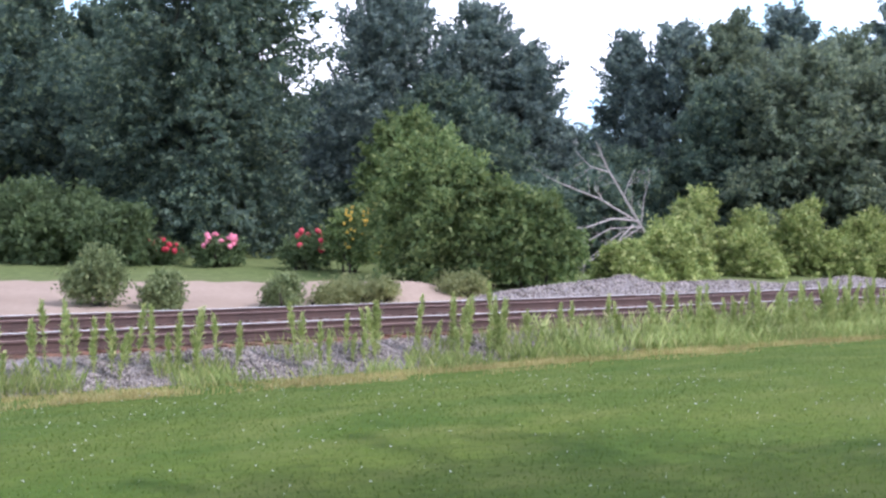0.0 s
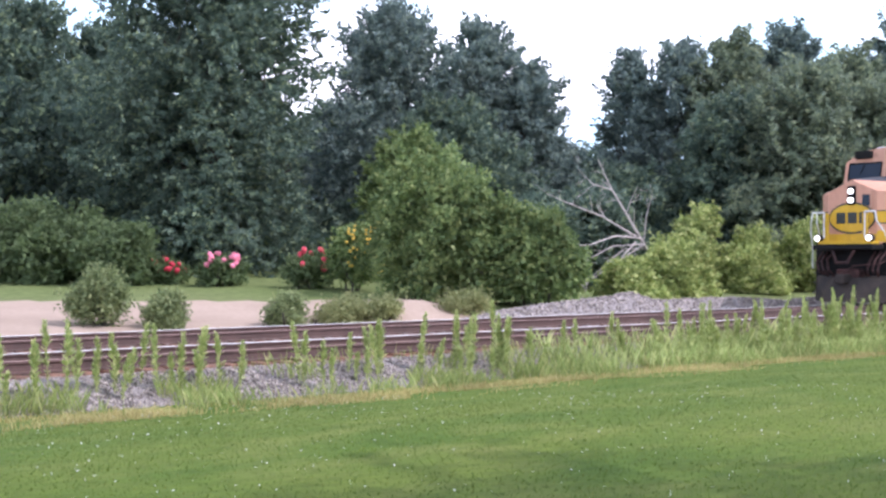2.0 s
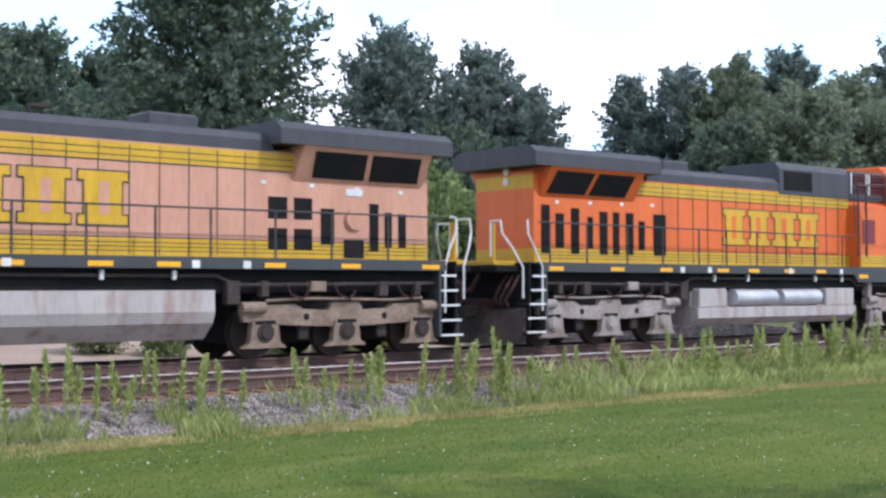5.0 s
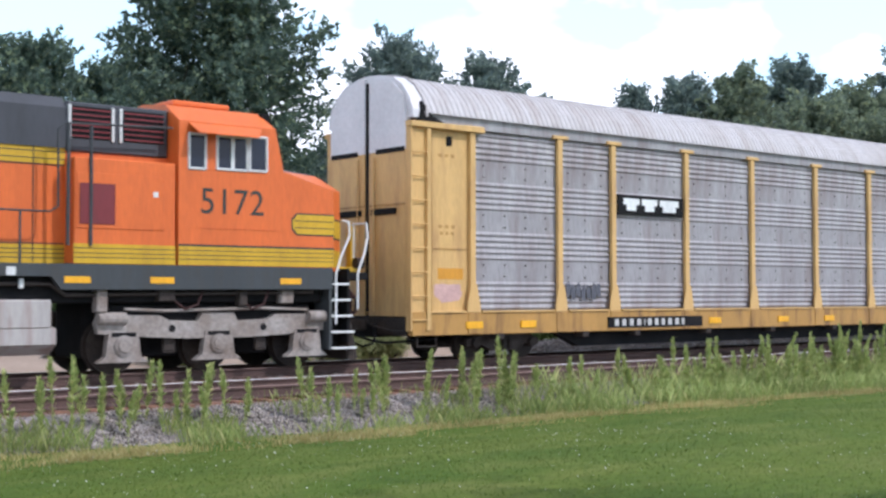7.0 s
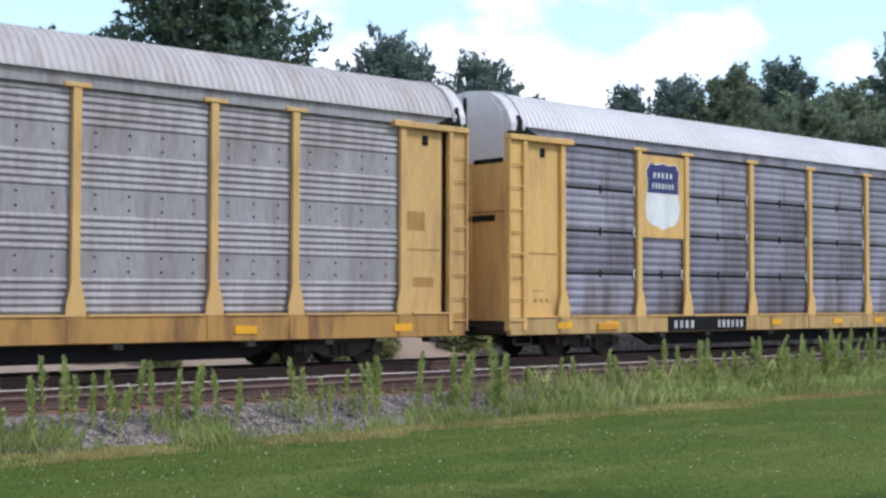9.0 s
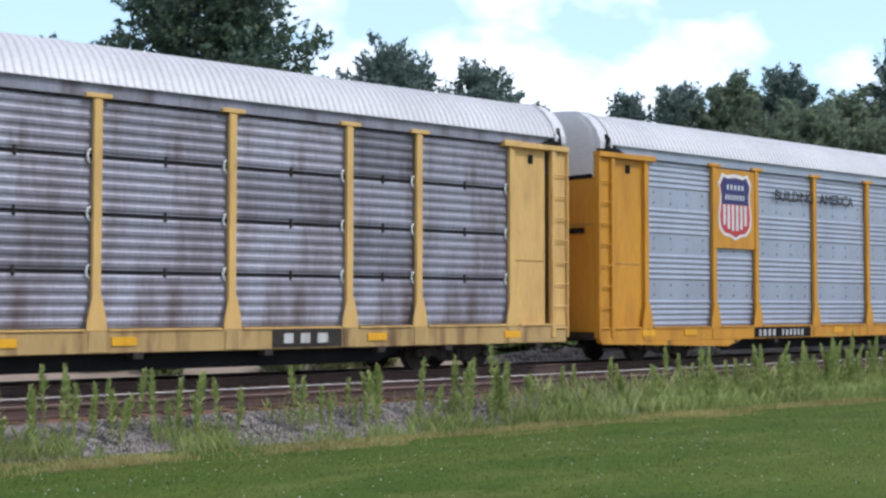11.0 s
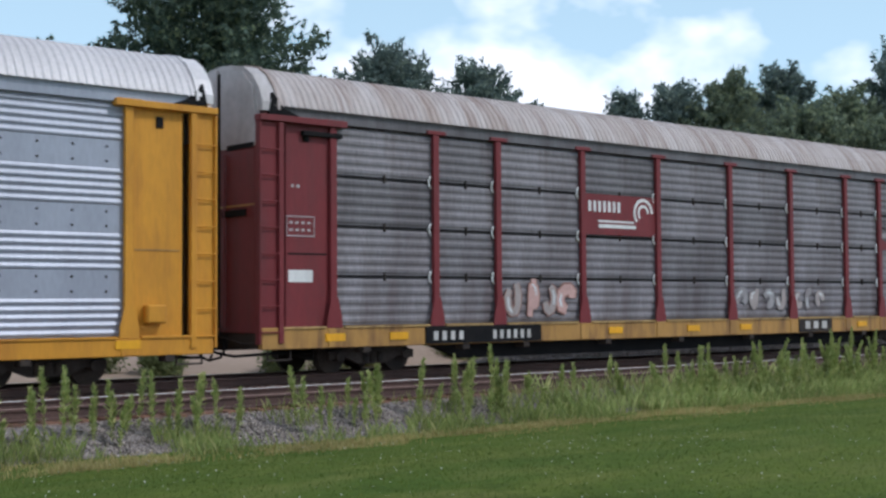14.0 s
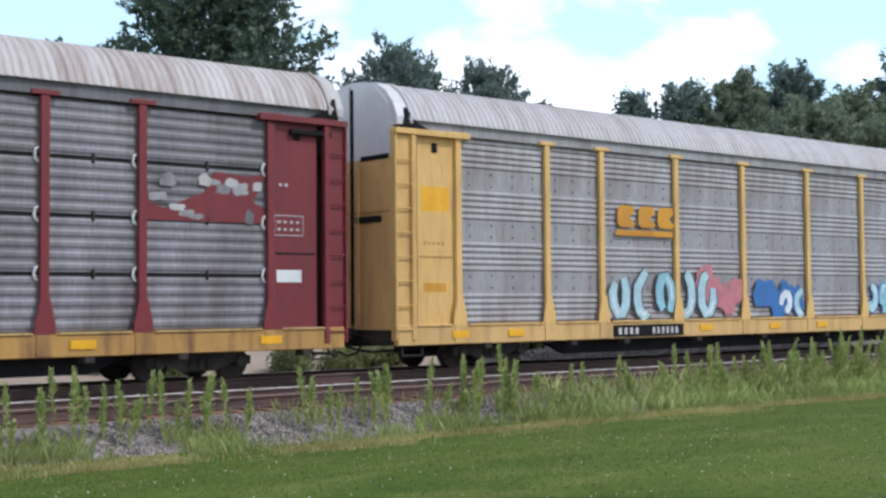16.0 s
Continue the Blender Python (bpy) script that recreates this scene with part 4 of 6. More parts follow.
def panel_mesh(width, z0, z1, style, material):
    """One wall sheet of that width, ribbed lengthwise, its outer face towards -y."""
    prof = ribbed_profile(z0, z1, style)
    verts, faces = [], []
    cuts = 2
    for i in range(cuts + 1):
        for y, z in prof:
            verts.append((width * i / cuts, -y, z))
    n = len(prof)
    for i in range(cuts):
        for j in range(n - 1):
            a = i * n + j
            faces.append((a, a + n, a + n + 1, a + 1))
    mats = [0] * len(faces)
    # the sheet's back, so that it has thickness
    k = len(verts)
    verts += [(0, 0.03, z0), (width, 0.03, z0), (width, 0.03, z1), (0, 0.03, z1)]
    faces.append((k, k + 3, k + 2, k + 1))
    mats.append(0)
    if style == "banded":
        band, flat = (z1 - z0) * 0.165, (z1 - z0) * 0.34 / 3
        count = max(3, int(width / 0.62))
        for b in range(3):
            zz = z0 + b * (band + flat) + band + flat * 0.22
            for row in (0.0, flat * 0.56):
                for c in range(count):
                    x = width * (c + 0.5) / count
                    k = len(verts)
                    r = 0.022
                    verts += [(x - r, -0.006, zz + row - r), (x + r, -0.006, zz + row - r), (x + r, -0.006, zz + row + r), (x - r, -0.006, zz + row + r), (x, -0.022, zz + row)]
                    faces += [(k, k + 1, k + 4), (k + 1, k + 2, k + 4), (k + 2, k + 3, k + 4), (k + 3, k, k + 4)]
                    mats += [1] * 4
    me = bpy.data.meshes.new("panel")
    me.from_pydata(verts, [], faces)
    me.materials.append(material)
    me.materials.append(M_DARKSTEEL)
    me.polygons.foreach_set("material_index", mats)
    me.update()
    return me


def roof_mesh(material):
    """The arched roof of cross-ribbed sheets."""
    half = [(1.63, 5.53), (1.58, 5.66), (1.46, 5.88), (1.2, 6.18), (0.88, 6.38), (0.4, 6.47)]
    prof = [(-a, b) for a, b in half] + [(0.0, 6.5)] + half[::-1]
    verts, faces = [], []
    pitch, x = 0.165, 0.35
    stations = []
    while x < RACK_LEN - 0.45:
        stations += [(x, 0.0), (x + pitch * 0.3, 0.0), (x + pitch * 0.5, 0.025), (x + pitch * 0.8, 0.025)]
        x += pitch
    for sx, up in stations:
        for y, z in prof:
            d = Vector((y, z - 5.2)).normalized() * up
            verts.append((sx, y + d.x, z + d.y))
    n = len(prof)
    for i in range(len(stations) - 1):
        for j in range(n - 1):
            a = i * n + j
            faces.append((a, a + 1, a + n + 1, a + n))
    me = bpy.data.meshes.new("roof")
    me.from_pydata(verts, [], faces)
    me.materials.append(material)
    me.update()
    return me


def freight_truck(parent, x):
    """A two-axle truck: side frames, wheels, axles and springs."""
    t = part("truck_bolster", box(x - 0.2, x + 0.2, -1.05, 1.05, 0.42, 0.62, 0.02), M_DARKSTEEL, parent)
    for sgn in (-1, 1):
        pts = [(x - 1.15, 0.30), (x - 1.15, 0.48), (x - 0.55, 0.60), (x + 0.55, 0.60), (x + 1.15, 0.48), (x + 1.15, 0.30), (x + 0.75, 0.36), (x + 0.35, 0.20), (x - 0.35, 0.20), (x - 0.75, 0.36)]
        fr = part("side_frame", prism(pts, "y", sgn * 1.0, sgn * 1.12), M_TRUCK_GRIME, t)
        for k in (-0.2, 0.0, 0.2):
            part("spring", rod((x + k, sgn * 1.13, 0.24), (x + k, sgn * 1.13, 0.46), 0.075, 10), M_DARKSTEEL, fr)
        for k in (-0.9, 0.9):
            part("bearing_cap", rod((x + k, sgn * 1.1, 0.38), (x + k, sgn * 1.2, 0.38), 0.11, 12), M_TRUCK_GRIME, fr)
    for ax in (-0.9, 0.9):
        part("axle", rod((x + ax, -1.1, 0.36), (x + ax, 1.1, 0.36), 0.08), M_DARKSTEEL, t)
        for sgn in (-1, 1):
            bm = bmesh.new()
            add_rod(bm, (x + ax, sgn * 0.70, 0.36), (x + ax, sgn * 0.82, 0.36), 0.36, 20)
            add_rod(bm, (x + ax, sgn * 0.66, 0.36), (x + ax, sgn * 0.70, 0.36), 0.385, 20)
            part("wheel", bm, M_DARKSTEEL, t)


def shield_points(x, z, w, h):
    """Outline of a heraldic shield, lower middle at (x, z)."""
    half = [(0.0, 0.0), (0.16, 0.05), (0.34, 0.07), (0.47, 0.17), (0.5, 0.34), (0.46, 0.52), (0.44, 0.68), (0.5, 0.84), (0.38, 0.99), (0.26, 0.955), (0.0, 0.985)]
    pts = [(x + a * w, z + b * h) for a, b in half]
    return pts + [(x - a * w, z + b * h) for a, b in reversed(half[1:-1])]


def blob(x, z, w, h, y, material, parent, rng, name="spray_paint", k=11):
    """A flat patch of sprayed paint with a rounded uneven outline."""
    pts = []
    k += 4
    for i in range(k):
        a = 2 * math.pi * i / k
        r = rng.uniform(0.72, 1.12)
        c, q = math.cos(a), math.sin(a)
        sq = 1.0 / max(abs(c), abs(q)) ** 0.6
        pts.append((x + c * w / 2 * r * sq, z + q * h / 2 * r * sq))
    return wall_plate(pts, y, 0.003, material, name, parent)


def ribbon(way, width, y, depth, material, parent, name="spray_stroke"):
    """A flat sprayed stroke along a bent way (x, z) on the side that faces -y: one joined strip with narrowed ends."""
    verts, faces = [], []
    n, h = len(way), width / 2
    for i, (px, pz) in enumerate(way):
        a, b = way[max(0, i - 1)], way[min(n - 1, i + 1)]
        d = Vector((b[0] - a[0], b[1] - a[1])).normalized()
        k = h * (0.75 if i in (0, n - 1) else 1.0)
        for yy in (y - depth, y):
            verts += [(px - d.y * k, yy - 0.0002 * i, pz + d.x * k), (px + d.y * k, yy - 0.0002 * i, pz - d.x * k)]
    for i in range(n - 1):
        p, q = i * 4, i * 4 + 4
        faces += [(p, p + 1, q + 1, q), (p + 3, p + 2, q + 2, q + 3), (p + 2, p, q, q + 2), (p + 1, p + 3, q + 3, q + 1)]
    faces += [(0, 2, 3, 1), (4 * n - 4, 4 * n - 3, 4 * n - 1, 4 * n - 2)]
    return from_lists(name, verts, faces, material, parent)


def sprayed_piece(parent, x, z, w, h, y, count, tones, rng, edge):
    """A row of fat looping strokes: dark rims, coloured bodies and pale lights, that spell nothing."""
    step = w / count
    for i in range(count):
        cx, a0 = x + (i + 0.5) * step, rng.uniform(0, 6.28)
        turn = rng.choice((-1, 1)) * rng.uniform(0.55, 0.8)
        way = [(cx + math.cos(a0 + turn * k) * step * 0.36 * (1 - 0.05 * k), z + h / 2 + math.sin(a0 + turn * k) * h * 0.36 + (k - 3.5) * 0.02) for k in range(8)]
        if i % 2:
            way = [(cx - step * 0.1, z + h * 0.05)] + way[2:7] + [(cx + step * 0.15, z + h * 0.95)]
        ribbon(way, step * 0.46, y, 0.002, edge, parent)
        ribbon(way, step * 0.34, y - 0.005, 0.002, tones[i % len(tones)], parent)
        ribbon(way[1:4], step * 0.09, y - 0.010, 0.002, M_FACES[1], parent)


def rack(front, label, style, panel_mat, post_mat, sill_mat, roof_mat, sill=(0.58, 1.05), ribs_top=PANEL_TOP, end_mat=None, top_mat=None, skip=()):
    """A covered car carrier of the train; front is its place along the train."""
    end_mat = end_mat or post_mat
    ob = thing("autorack_car", label, "rail car", "train")
    ob["front"] = front
    f = front
    s0, s1 = sill
    # underframe
    part("side_sill", box(f + 0.05, f + RACK_LEN - 0.05, -1.6, -1.44, s0, s1, 0.015), sill_mat, ob)
    part("side_sill", box(f + 0.05, f + RACK_LEN - 0.05, 1.44, 1.6, s0, s1, 0.015), sill_mat, ob)
    part("deck", box(f + 0.05, f + RACK_LEN - 0.05, -1.44, 1.44, s1 - 0.16, s1 - 0.06), M_DARKSTEEL, ob)
    part("centre_sill", box(f - 0.1, f + RACK_LEN + 0.1, -0.35, 0.35, 0.55, 0.86, 0.02), M_BLACK, ob)
    part("underframe", prism([(f + 4.7, s0 + 0.02), (f + 5.6, 0.24), (f + RACK_LEN - 5.6, 0.24), (f + RACK_LEN - 4.7, s0 + 0.02)], "y", -1.25, -1.05), M_BLACK, ob)
    for xx in (f + 3.2, f + RACK_LEN - 3.2):
        freight_truck(ob, xx)
    for d, xx in ((-1, f), (1, f + RACK_LEN)):
        c = part("coupler", box(xx + d * 0.05, xx + d * 0.62, -0.13, 0.13, 0.70, 0.96, 0.03), M_DARKSTEEL, ob)
        part("air_hose", pipe([(xx + d * 0.15, -0.55, 0.62), (xx + d * 0.3, -0.6, 0.42), (xx + d * 0.5, -0.5, 0.36), (xx + d * 0.66, -0.35, 0.46)], 0.025), M_BLACK, c)
        part("step_iron", pipe([(xx - d * 0.25, -1.5, s0), (xx - d * 0.25, -1.5, 0.36), (xx - d * 0.8, -1.5, 0.36), (xx - d * 0.8, -1.5, s0)], 0.02), M_DARKSTEEL, ob)
    stops = (0.3,) + POSTS + (RACK_LEN - 0.3,)
    for x0, x1 in zip(stops, stops[1:]):
        part("sill_ledge", box(f + x0 + 0.24, f + x1 - 0.24, -1.635, -1.52, s1 - 0.03, s1 + 0.012, 0.006), post_mat if post_mat is not M_MAROON else M_SILL_PALE, ob)
    for px in POSTS:
        part("sill_stiffener", box(f + px - 0.17, f + px + 0.17, -1.622, -1.59, s0 + 0.015, s1 - 0.035, 0.01), sill_mat, ob)
        part("sill_bracket", box(f + px + 0.75, f + px + 0.95, -1.6, -1.3, s0 - 0.12, s0 + 0.02, 0.01), M_DARKSTEEL, ob)
    # walls
    edges = (0.62,) + POSTS + (RACK_LEN - 0.62,)
    store = {}
    for sgn in (-1, 1):
        for i in range(1, len(edges) - 2):
            x0, x1 = edges[i] + 0.07, edges[i + 1] - 0.07
            w = round(x1 - x0, 2)
            turn = pose(f + x0, -1.47, 0) if sgn < 0 else pose(f + x1, 1.47, 0, 0, 0, 180)
            if style == "banded":
                key = (w, 0)
                if key not in store:
                    store[key] = panel_mesh(w, s1 + 0.02, ribs_top, style, panel_mat)
                shared("panel", store[key], ob, turn)
            else:
                h = (ribs_top - s1) / 4
                for k in range(4):
                    key = (w, k)
                    if key not in store:
                        store[key] = panel_mesh(w, s1 + 0.03 + k * h, s1 + (k + 1) * h - 0.03, style, panel_mat)
                    shared("panel", store[key], ob, turn)
                    if sgn < 0 and k:
                        zz = s1 + k * h
                        part("seam", box(f + x0, f + x1, -1.49, -1.44, zz - 0.03, zz + 0.03), M_BLACK, ob)
                        for px in (x0 + 0.03, x1 - 0.03):
                            if "clip" in store:
                                shared("clip", store["clip"], ob, pose(f + px, -1.5, zz))
                            else:
                                store["clip"] = clip_mesh(ob, pose(f + px, -1.5, zz))
                        if w > 1.5:
                            part("latch", box(f + (x0 + x1) / 2 - 0.025, f + (x0 + x1) / 2 + 0.025, -1.515, -1.47, zz - 0.09, zz + 0.1, 0.008), M_DARKSTEEL, ob)
        # posts
        for px in POSTS:
            if "post" not in store:
                bm = bmesh.new()
                add_box(bm, -0.085, 0.085, -0.1, 0.0, s1, ribs_top, 0.012)
                add_prism(bm, [(-0.2, s1 - 0.02), (0.2, s1 - 0.02), (0.19, s1 + 0.18), (0.087, s1 + 0.62), (-0.087, s1 + 0.62), (-0.19, s1 + 0.18)], "y", -0.125, -0.1)
                add_box(bm, -0.27, 0.27, -0.12, 0.02, ribs_top, ribs_top + 0.09, 0.012)
                o = part("post", bm, post_mat, ob)
                store["post"] = o.data
            else:
                o = shared("post", store["post"], ob)
            o.matrix_basis = pose(f + px, -1.49, 0) if sgn < 0 else pose(f + px, 1.49, 0, 0, 0, 180)
        part("fascia", box(f + 0.4, f + RACK_LEN - 0.4, *sorted((sgn * 1.46, sgn * 1.56)), ribs_top + 0.01, ribs_top + 0.3, 0.01), panel_mat, ob)
        # end bays
        for d, xx in ((1, f), (-1, f + RACK_LEN)):
            a = lambda v: xx + d * v
            part("end_panel", box(min(a(0.68), a(1.78)), max(a(0.68), a(1.78)), sgn * 1.38, sgn * 1.5, s1 - 0.02, ribs_top - 0.02, 0.01), end_mat, ob)
            part("panel_fold", box(*sorted((a(0.74), a(1.7))), *sorted((sgn * 1.5, sgn * 1.512)), 2.52, 2.55), M_SILL if end_mat is not M_MAROON else M_BLACK, ob)
            part("lift_eye", box(*sorted((a(1.1), a(1.26))), *sorted((sgn * 1.5, sgn * 1.53)), 4.86, 5.08, 0.02), M_BLACK, ob)
            part("end_beam", box(min(a(-0.02), a(2.15)), max(a(-0.02), a(2.15)), sgn * 1.42, sgn * 1.66, ribs_top - 0.06, ribs_top + 0.07, 0.01), end_mat, ob)
            lad = part("corner_column", box(min(a(0.0), a(0.5)), max(a(0.0), a(0.5)), sgn * 1.42, sgn * 1.56, s0 + 0.1, ribs_top - 0.06, 0.012), end_mat, ob)
            if sgn < 0:
                part("ladder_stile", box(min(a(0.44), a(0.56)), max(a(0.44), a(0.56)), -1.64, -1.52, s0 + 0.12, ribs_top - 0.07, 0.01), end_mat, lad)
                part("ladder_stile", box(min(a(-0.02), a(0.03)), max(a(-0.02), a(0.03)), -1.63, -1.52, s0 + 0.12, ribs_top - 0.07, 0.01), end_mat, lad)
                for r in range(8):
                    zz = s0 + 0.35 + r * 0.53
                    part("rung", rod((a(0.0), -1.63, zz), (a(0.5), -1.63, zz), 0.016, 6), end_mat, lad)
                # black strip painted in for the shadow beside the ladder column
                part("column_shadow", box(min(a(0.58), a(0.66)), max(a(0.58), a(0.66)), -1.40, -1.36, s1, ribs_top - 0.1), M_BLACK, ob)
    # ends
    for d, xx in ((1, f), (-1, f + RACK_LEN)):
        for sgn in (-1, 1):
            lo = [(sgn * 0.085, s1 - 0.1), (sgn * 1.42, s1 - 0.1), (sgn * 1.42, 4.72), (sgn * 0.085, 4.72)]
            up = [(sgn * 0.085, 4.725), (sgn * 1.42, 4.725), (sgn * 1.42, 5.42), (sgn * 1.3, 5.95), (sgn * 0.92, 6.28), (sgn * 0.085, 6.44)]
            door = part("end_door", prism(lo, "x", xx + d * 0.0, xx + d * 0.12), end_mat, ob)
            part("door_top", prism(up, "x", xx + d * 0.0, xx + d * 0.12), top_mat or M_ROOF_WHITE, door)
            part("door_crease", box(min(xx - d * 0.015, xx + d * 0.005), max(xx - d * 0.015, xx + d * 0.005), min(sgn * 0.1, sgn * 1.4), max(sgn * 0.1, sgn * 1.4), 3.5, 3.54), M_SILL, door)
            part("door_slot", box(*sorted((xx - d * 0.012, xx + d * 0.01)), *sorted((sgn * 0.35, sgn * 1.38)), 4.68, 4.79), M_BLACK, door)
            part("hinge_bar", box(*sorted((xx - d * 0.05, xx + d * 0.01)), *sorted((sgn * 0.2, sgn * 1.1)), 3.30, 3.44, 0.01), M_BLACK, door)
            part("lock_rod", rod((xx - d * 0.04, sgn * 0.3, s1), (xx - d * 0.04, sgn * 0.3, 4.6), 0.025, 6), end_mat, door)
            # solid black wedge drawn for the shaded gap under the roof's end
            part("corner_gap", prism([(xx + d * 0.2, ribs_top + 0.08), (xx + d * 0.95, ribs_top + 0.08), (xx + d * 0.62, ribs_top + 0.2), (xx + d * 0.3, ribs_top + 0.52)], "y", *sorted((sgn * 1.52, sgn * 1.625))), M_BLACK, ob)
        part("roof_lip", prism([(-1.66, 5.45), (-1.64, 5.62), (-1.5, 5.93), (-1.24, 6.23), (-0.9, 6.43), (-0.4, 6.53), (0.0, 6.56), (0.4, 6.53), (0.9, 6.43), (1.24, 6.23), (1.5, 5.93), (1.64, 5.62), (1.66, 5.45)], "x", *sorted((xx + d * 0.40, xx + d * 0.46))), roof_mat, ob)
        part("brake_pipe", pipe([(xx + d * 0.9, -1.2, 0.5), (xx - d * 0.1, -0.8, 0.44), (xx - d * 0.3, -0.5, 0.5), (xx - d * 0.5, -0.2, 0.62)], 0.03), M_BLACK, ob)
        part("uncoupling_lever", pipe([(xx + d * 0.12, -1.45, 0.72), (xx - d * 0.1, -1.1, 0.7), (xx - d * 0.15, -0.3, 0.84)], 0.02), M_DARKSTEEL, ob)
        part("buffer_beam", box(*sorted((xx + d * 0.02, xx + d * 0.2)), -1.42, 1.42, 0.6, s1 - 0.1, 0.02), M_DARKSTEEL, ob)
        # black filler puts the gap's shade between the two doors
        part("door_gap_shade", box(min(xx + d * 0.03, xx + d * 0.15), max(xx + d * 0.03, xx + d * 0.15), -0.085, 0.085, s1, 6.35), M_BLACK, ob)
        rim = [(1.6, 5.42), (1.6, 5.6), (1.47, 5.9), (1.21, 6.2), (0.88, 6.4), (0.4, 6.49)]
        cap = [(-a, b) for a, b in rim] + [(0.0, 6.52)] + rim[::-1]
        part("roof_cap", prism(cap, "x", *sorted((xx + d * 0.06, xx + d * 0.42))), top_mat or M_ROOF_WHITE, ob)
    shared("roof", roof_mesh(roof_mat), ob, pose(f, 0, 0))
    # amber tape along the sill
    for x in (1.6, 3.3, 10.3, 13.4, 15.7, 21.6, 25.6):
        part("reflector", box(f + x, f + x + 0.5, -1.628, -1.595, s0 + 0.14, s0 + 0.3), M_REFLECT, ob)
    VEHICLES.append(ob)
    return ob


def clip_mesh(parent, m):
    """A bent hinge clip beside a post."""
    o = part("clip", pipe([(0.0, 0, 0.13), (-0.06, -0.02, 0.09), (-0.08, -0.02, 0.0), (-0.06, -0.02, -0.09), (0.0, 0, -0.13)], 0.022, 5), M_WHITE, parent)
    o.matrix_basis = m
    return o.data


VEHICLES = []


def build_racks():
    rng = random.Random(4)
    # the first carrier behind the locomotives
    a = rack(4.95, "weathered grey autorack car with faded yellow posts and ends", "banded", M_PANEL_DULL, M_YEL_FADED, M_SILL, M_ROOF, (0.6, 1.13))
    x = a["front"]
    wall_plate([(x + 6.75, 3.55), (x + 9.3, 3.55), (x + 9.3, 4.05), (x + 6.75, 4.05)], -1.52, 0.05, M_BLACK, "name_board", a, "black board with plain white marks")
    for i, (px, w) in enumerate(((6.95, 0.6), (7.65, 0.6), (8.35, 0.75))):
        wall_plate([(x + px + 0.12, 3.65), (x + px + w - 0.12, 3.65), (x + px + w - 0.12, 3.8), (x + px + w, 3.8), (x + px + w, 3.96), (x + px, 3.96), (x + px, 3.8), (x + px + 0.12, 3.8)], -1.57, 0.004, M_WHITE, "mark", a)
    wall_plate([(x + 6.3, 0.68), (x + 10.0, 0.68), (x + 10.0, 0.95), (x + 6.3, 0.95)], -1.6, 0.026, M_BLACK, "number_board", a)
    bars(a, M_MARK, x + 6.5, 0.73, -1.6262, (0.22, 0.22, 0.22, 0.24, 0.05, 0.22, 0.2, 0.2, 0.22, 0.22, 0.16), 0.17, 0.06)
    for px, pz, w in ((0.85, 4.6, 0.6), (0.85, 3.0, 0.62), (0.9, 2.85, 0.5)):
        bars(a, M_SILL, x + px, pz, -1.5, [w / 4] * 3, 0.07)
    blob(x + 1.2, 1.55, 0.9, 0.5, -1.5, M_FACES[4], a, rng)
    wall_plate([(x + 0.85, 1.85), (x + 1.6, 1.85), (x + 1.6, 2.1), (x + 0.85, 2.1)], -1.5, 0.003, M_YEL_RICH, "stencil", a)
    for i in range(7):
        blob(x + 4.95 + i * 0.18, 1.55 + rng.uniform(-0.1, 0.1), 0.16, 0.42, -1.553, M_FACES[5], a, rng, k=7)
    for px, pz, w, h in ((26.0, 2.95, 0.55, 0.42), (26.2, 1.7, 0.6, 0.22)):
        wall_plate([(x + px, pz), (x + px + w, pz), (x + px + w, pz + h), (x + px, pz + h)], -1.5, 0.003, M_SILL, "stencil", a)
    # the second
    b = rack(34.0, "slate grey autorack car with pale yellow posts and a shield panel", "stacked", M_PANEL_SLATE, M_YEL_PALE, M_SILL_PALE, M_ROOF_WHITE, (0.58, 1.02))
    x = b["front"]
    wall_plate([(x + 4.72, 3.05), (x + 6.5, 3.05), (x + 6.5, 5.2), (x + 4.72, 5.2)], -1.5, 0.04, M_YEL_PALE, "shield_panel", b)
    wall_plate(shield_points(x + 5.62, 3.25, 1.4, 1.8), -1.54, 0.006, M_WHITE, "shield", b, "blue and white shield with plain bars")
    wall_plate([(x + 5.0, 4.22), (x + 6.24, 4.22), (x + 6.22, 4.5), (x + 6.28, 4.78), (x + 6.12, 5.0), (x + 5.9, 4.95), (x + 5.62, 5.0), (x + 5.34, 4.95), (x + 5.12, 5.0), (x + 4.96, 4.78), (x + 5.02, 4.5)], -1.546, 0.006, M_BLUE_MARK, "shield_field", b)
    bars(b, M_WHITE, x + 5.22, 4.62, -1.552, (0.11,) * 5, 0.14, 0.055)
    bars(b, M_WHITE, x + 5.18, 4.34, -1.552, (0.085,) * 7, 0.14, 0.045)
    wall_plate([(x + 5.75, 0.60), (x + 9.1, 0.60), (x + 9.1, 1.0), (x + 5.75, 1.0)], -1.6, 0.026, M_BLACK, "number_board", b)
    bars(b, M_MARK, x + 5.95, 0.68, -1.6262, (0.17,) * 4, 0.2, 0.06)
    bars(b, M_MARK, x + 7.8, 0.68, -1.6262, (0.15,) * 6, 0.2, 0.05)
    wall_plate([(x + 19.2, 0.62), (x + 20.9, 0.62), (x + 20.9, 0.98), (x + 19.2, 0.98)], -1.6, 0.026, M_DARKSTEEL, "small_board", b)
    bars(b, M_MARK, x + 19.4, 0.7, -1.6262, (0.35, 0.35, 0.4), 0.2, 0.06)
    part("panel_mark", box(x + 3.0, x + 3.7, -1.66, -1.6, 0.66, 0.84, 0.02), M_YEL_RICH, b)
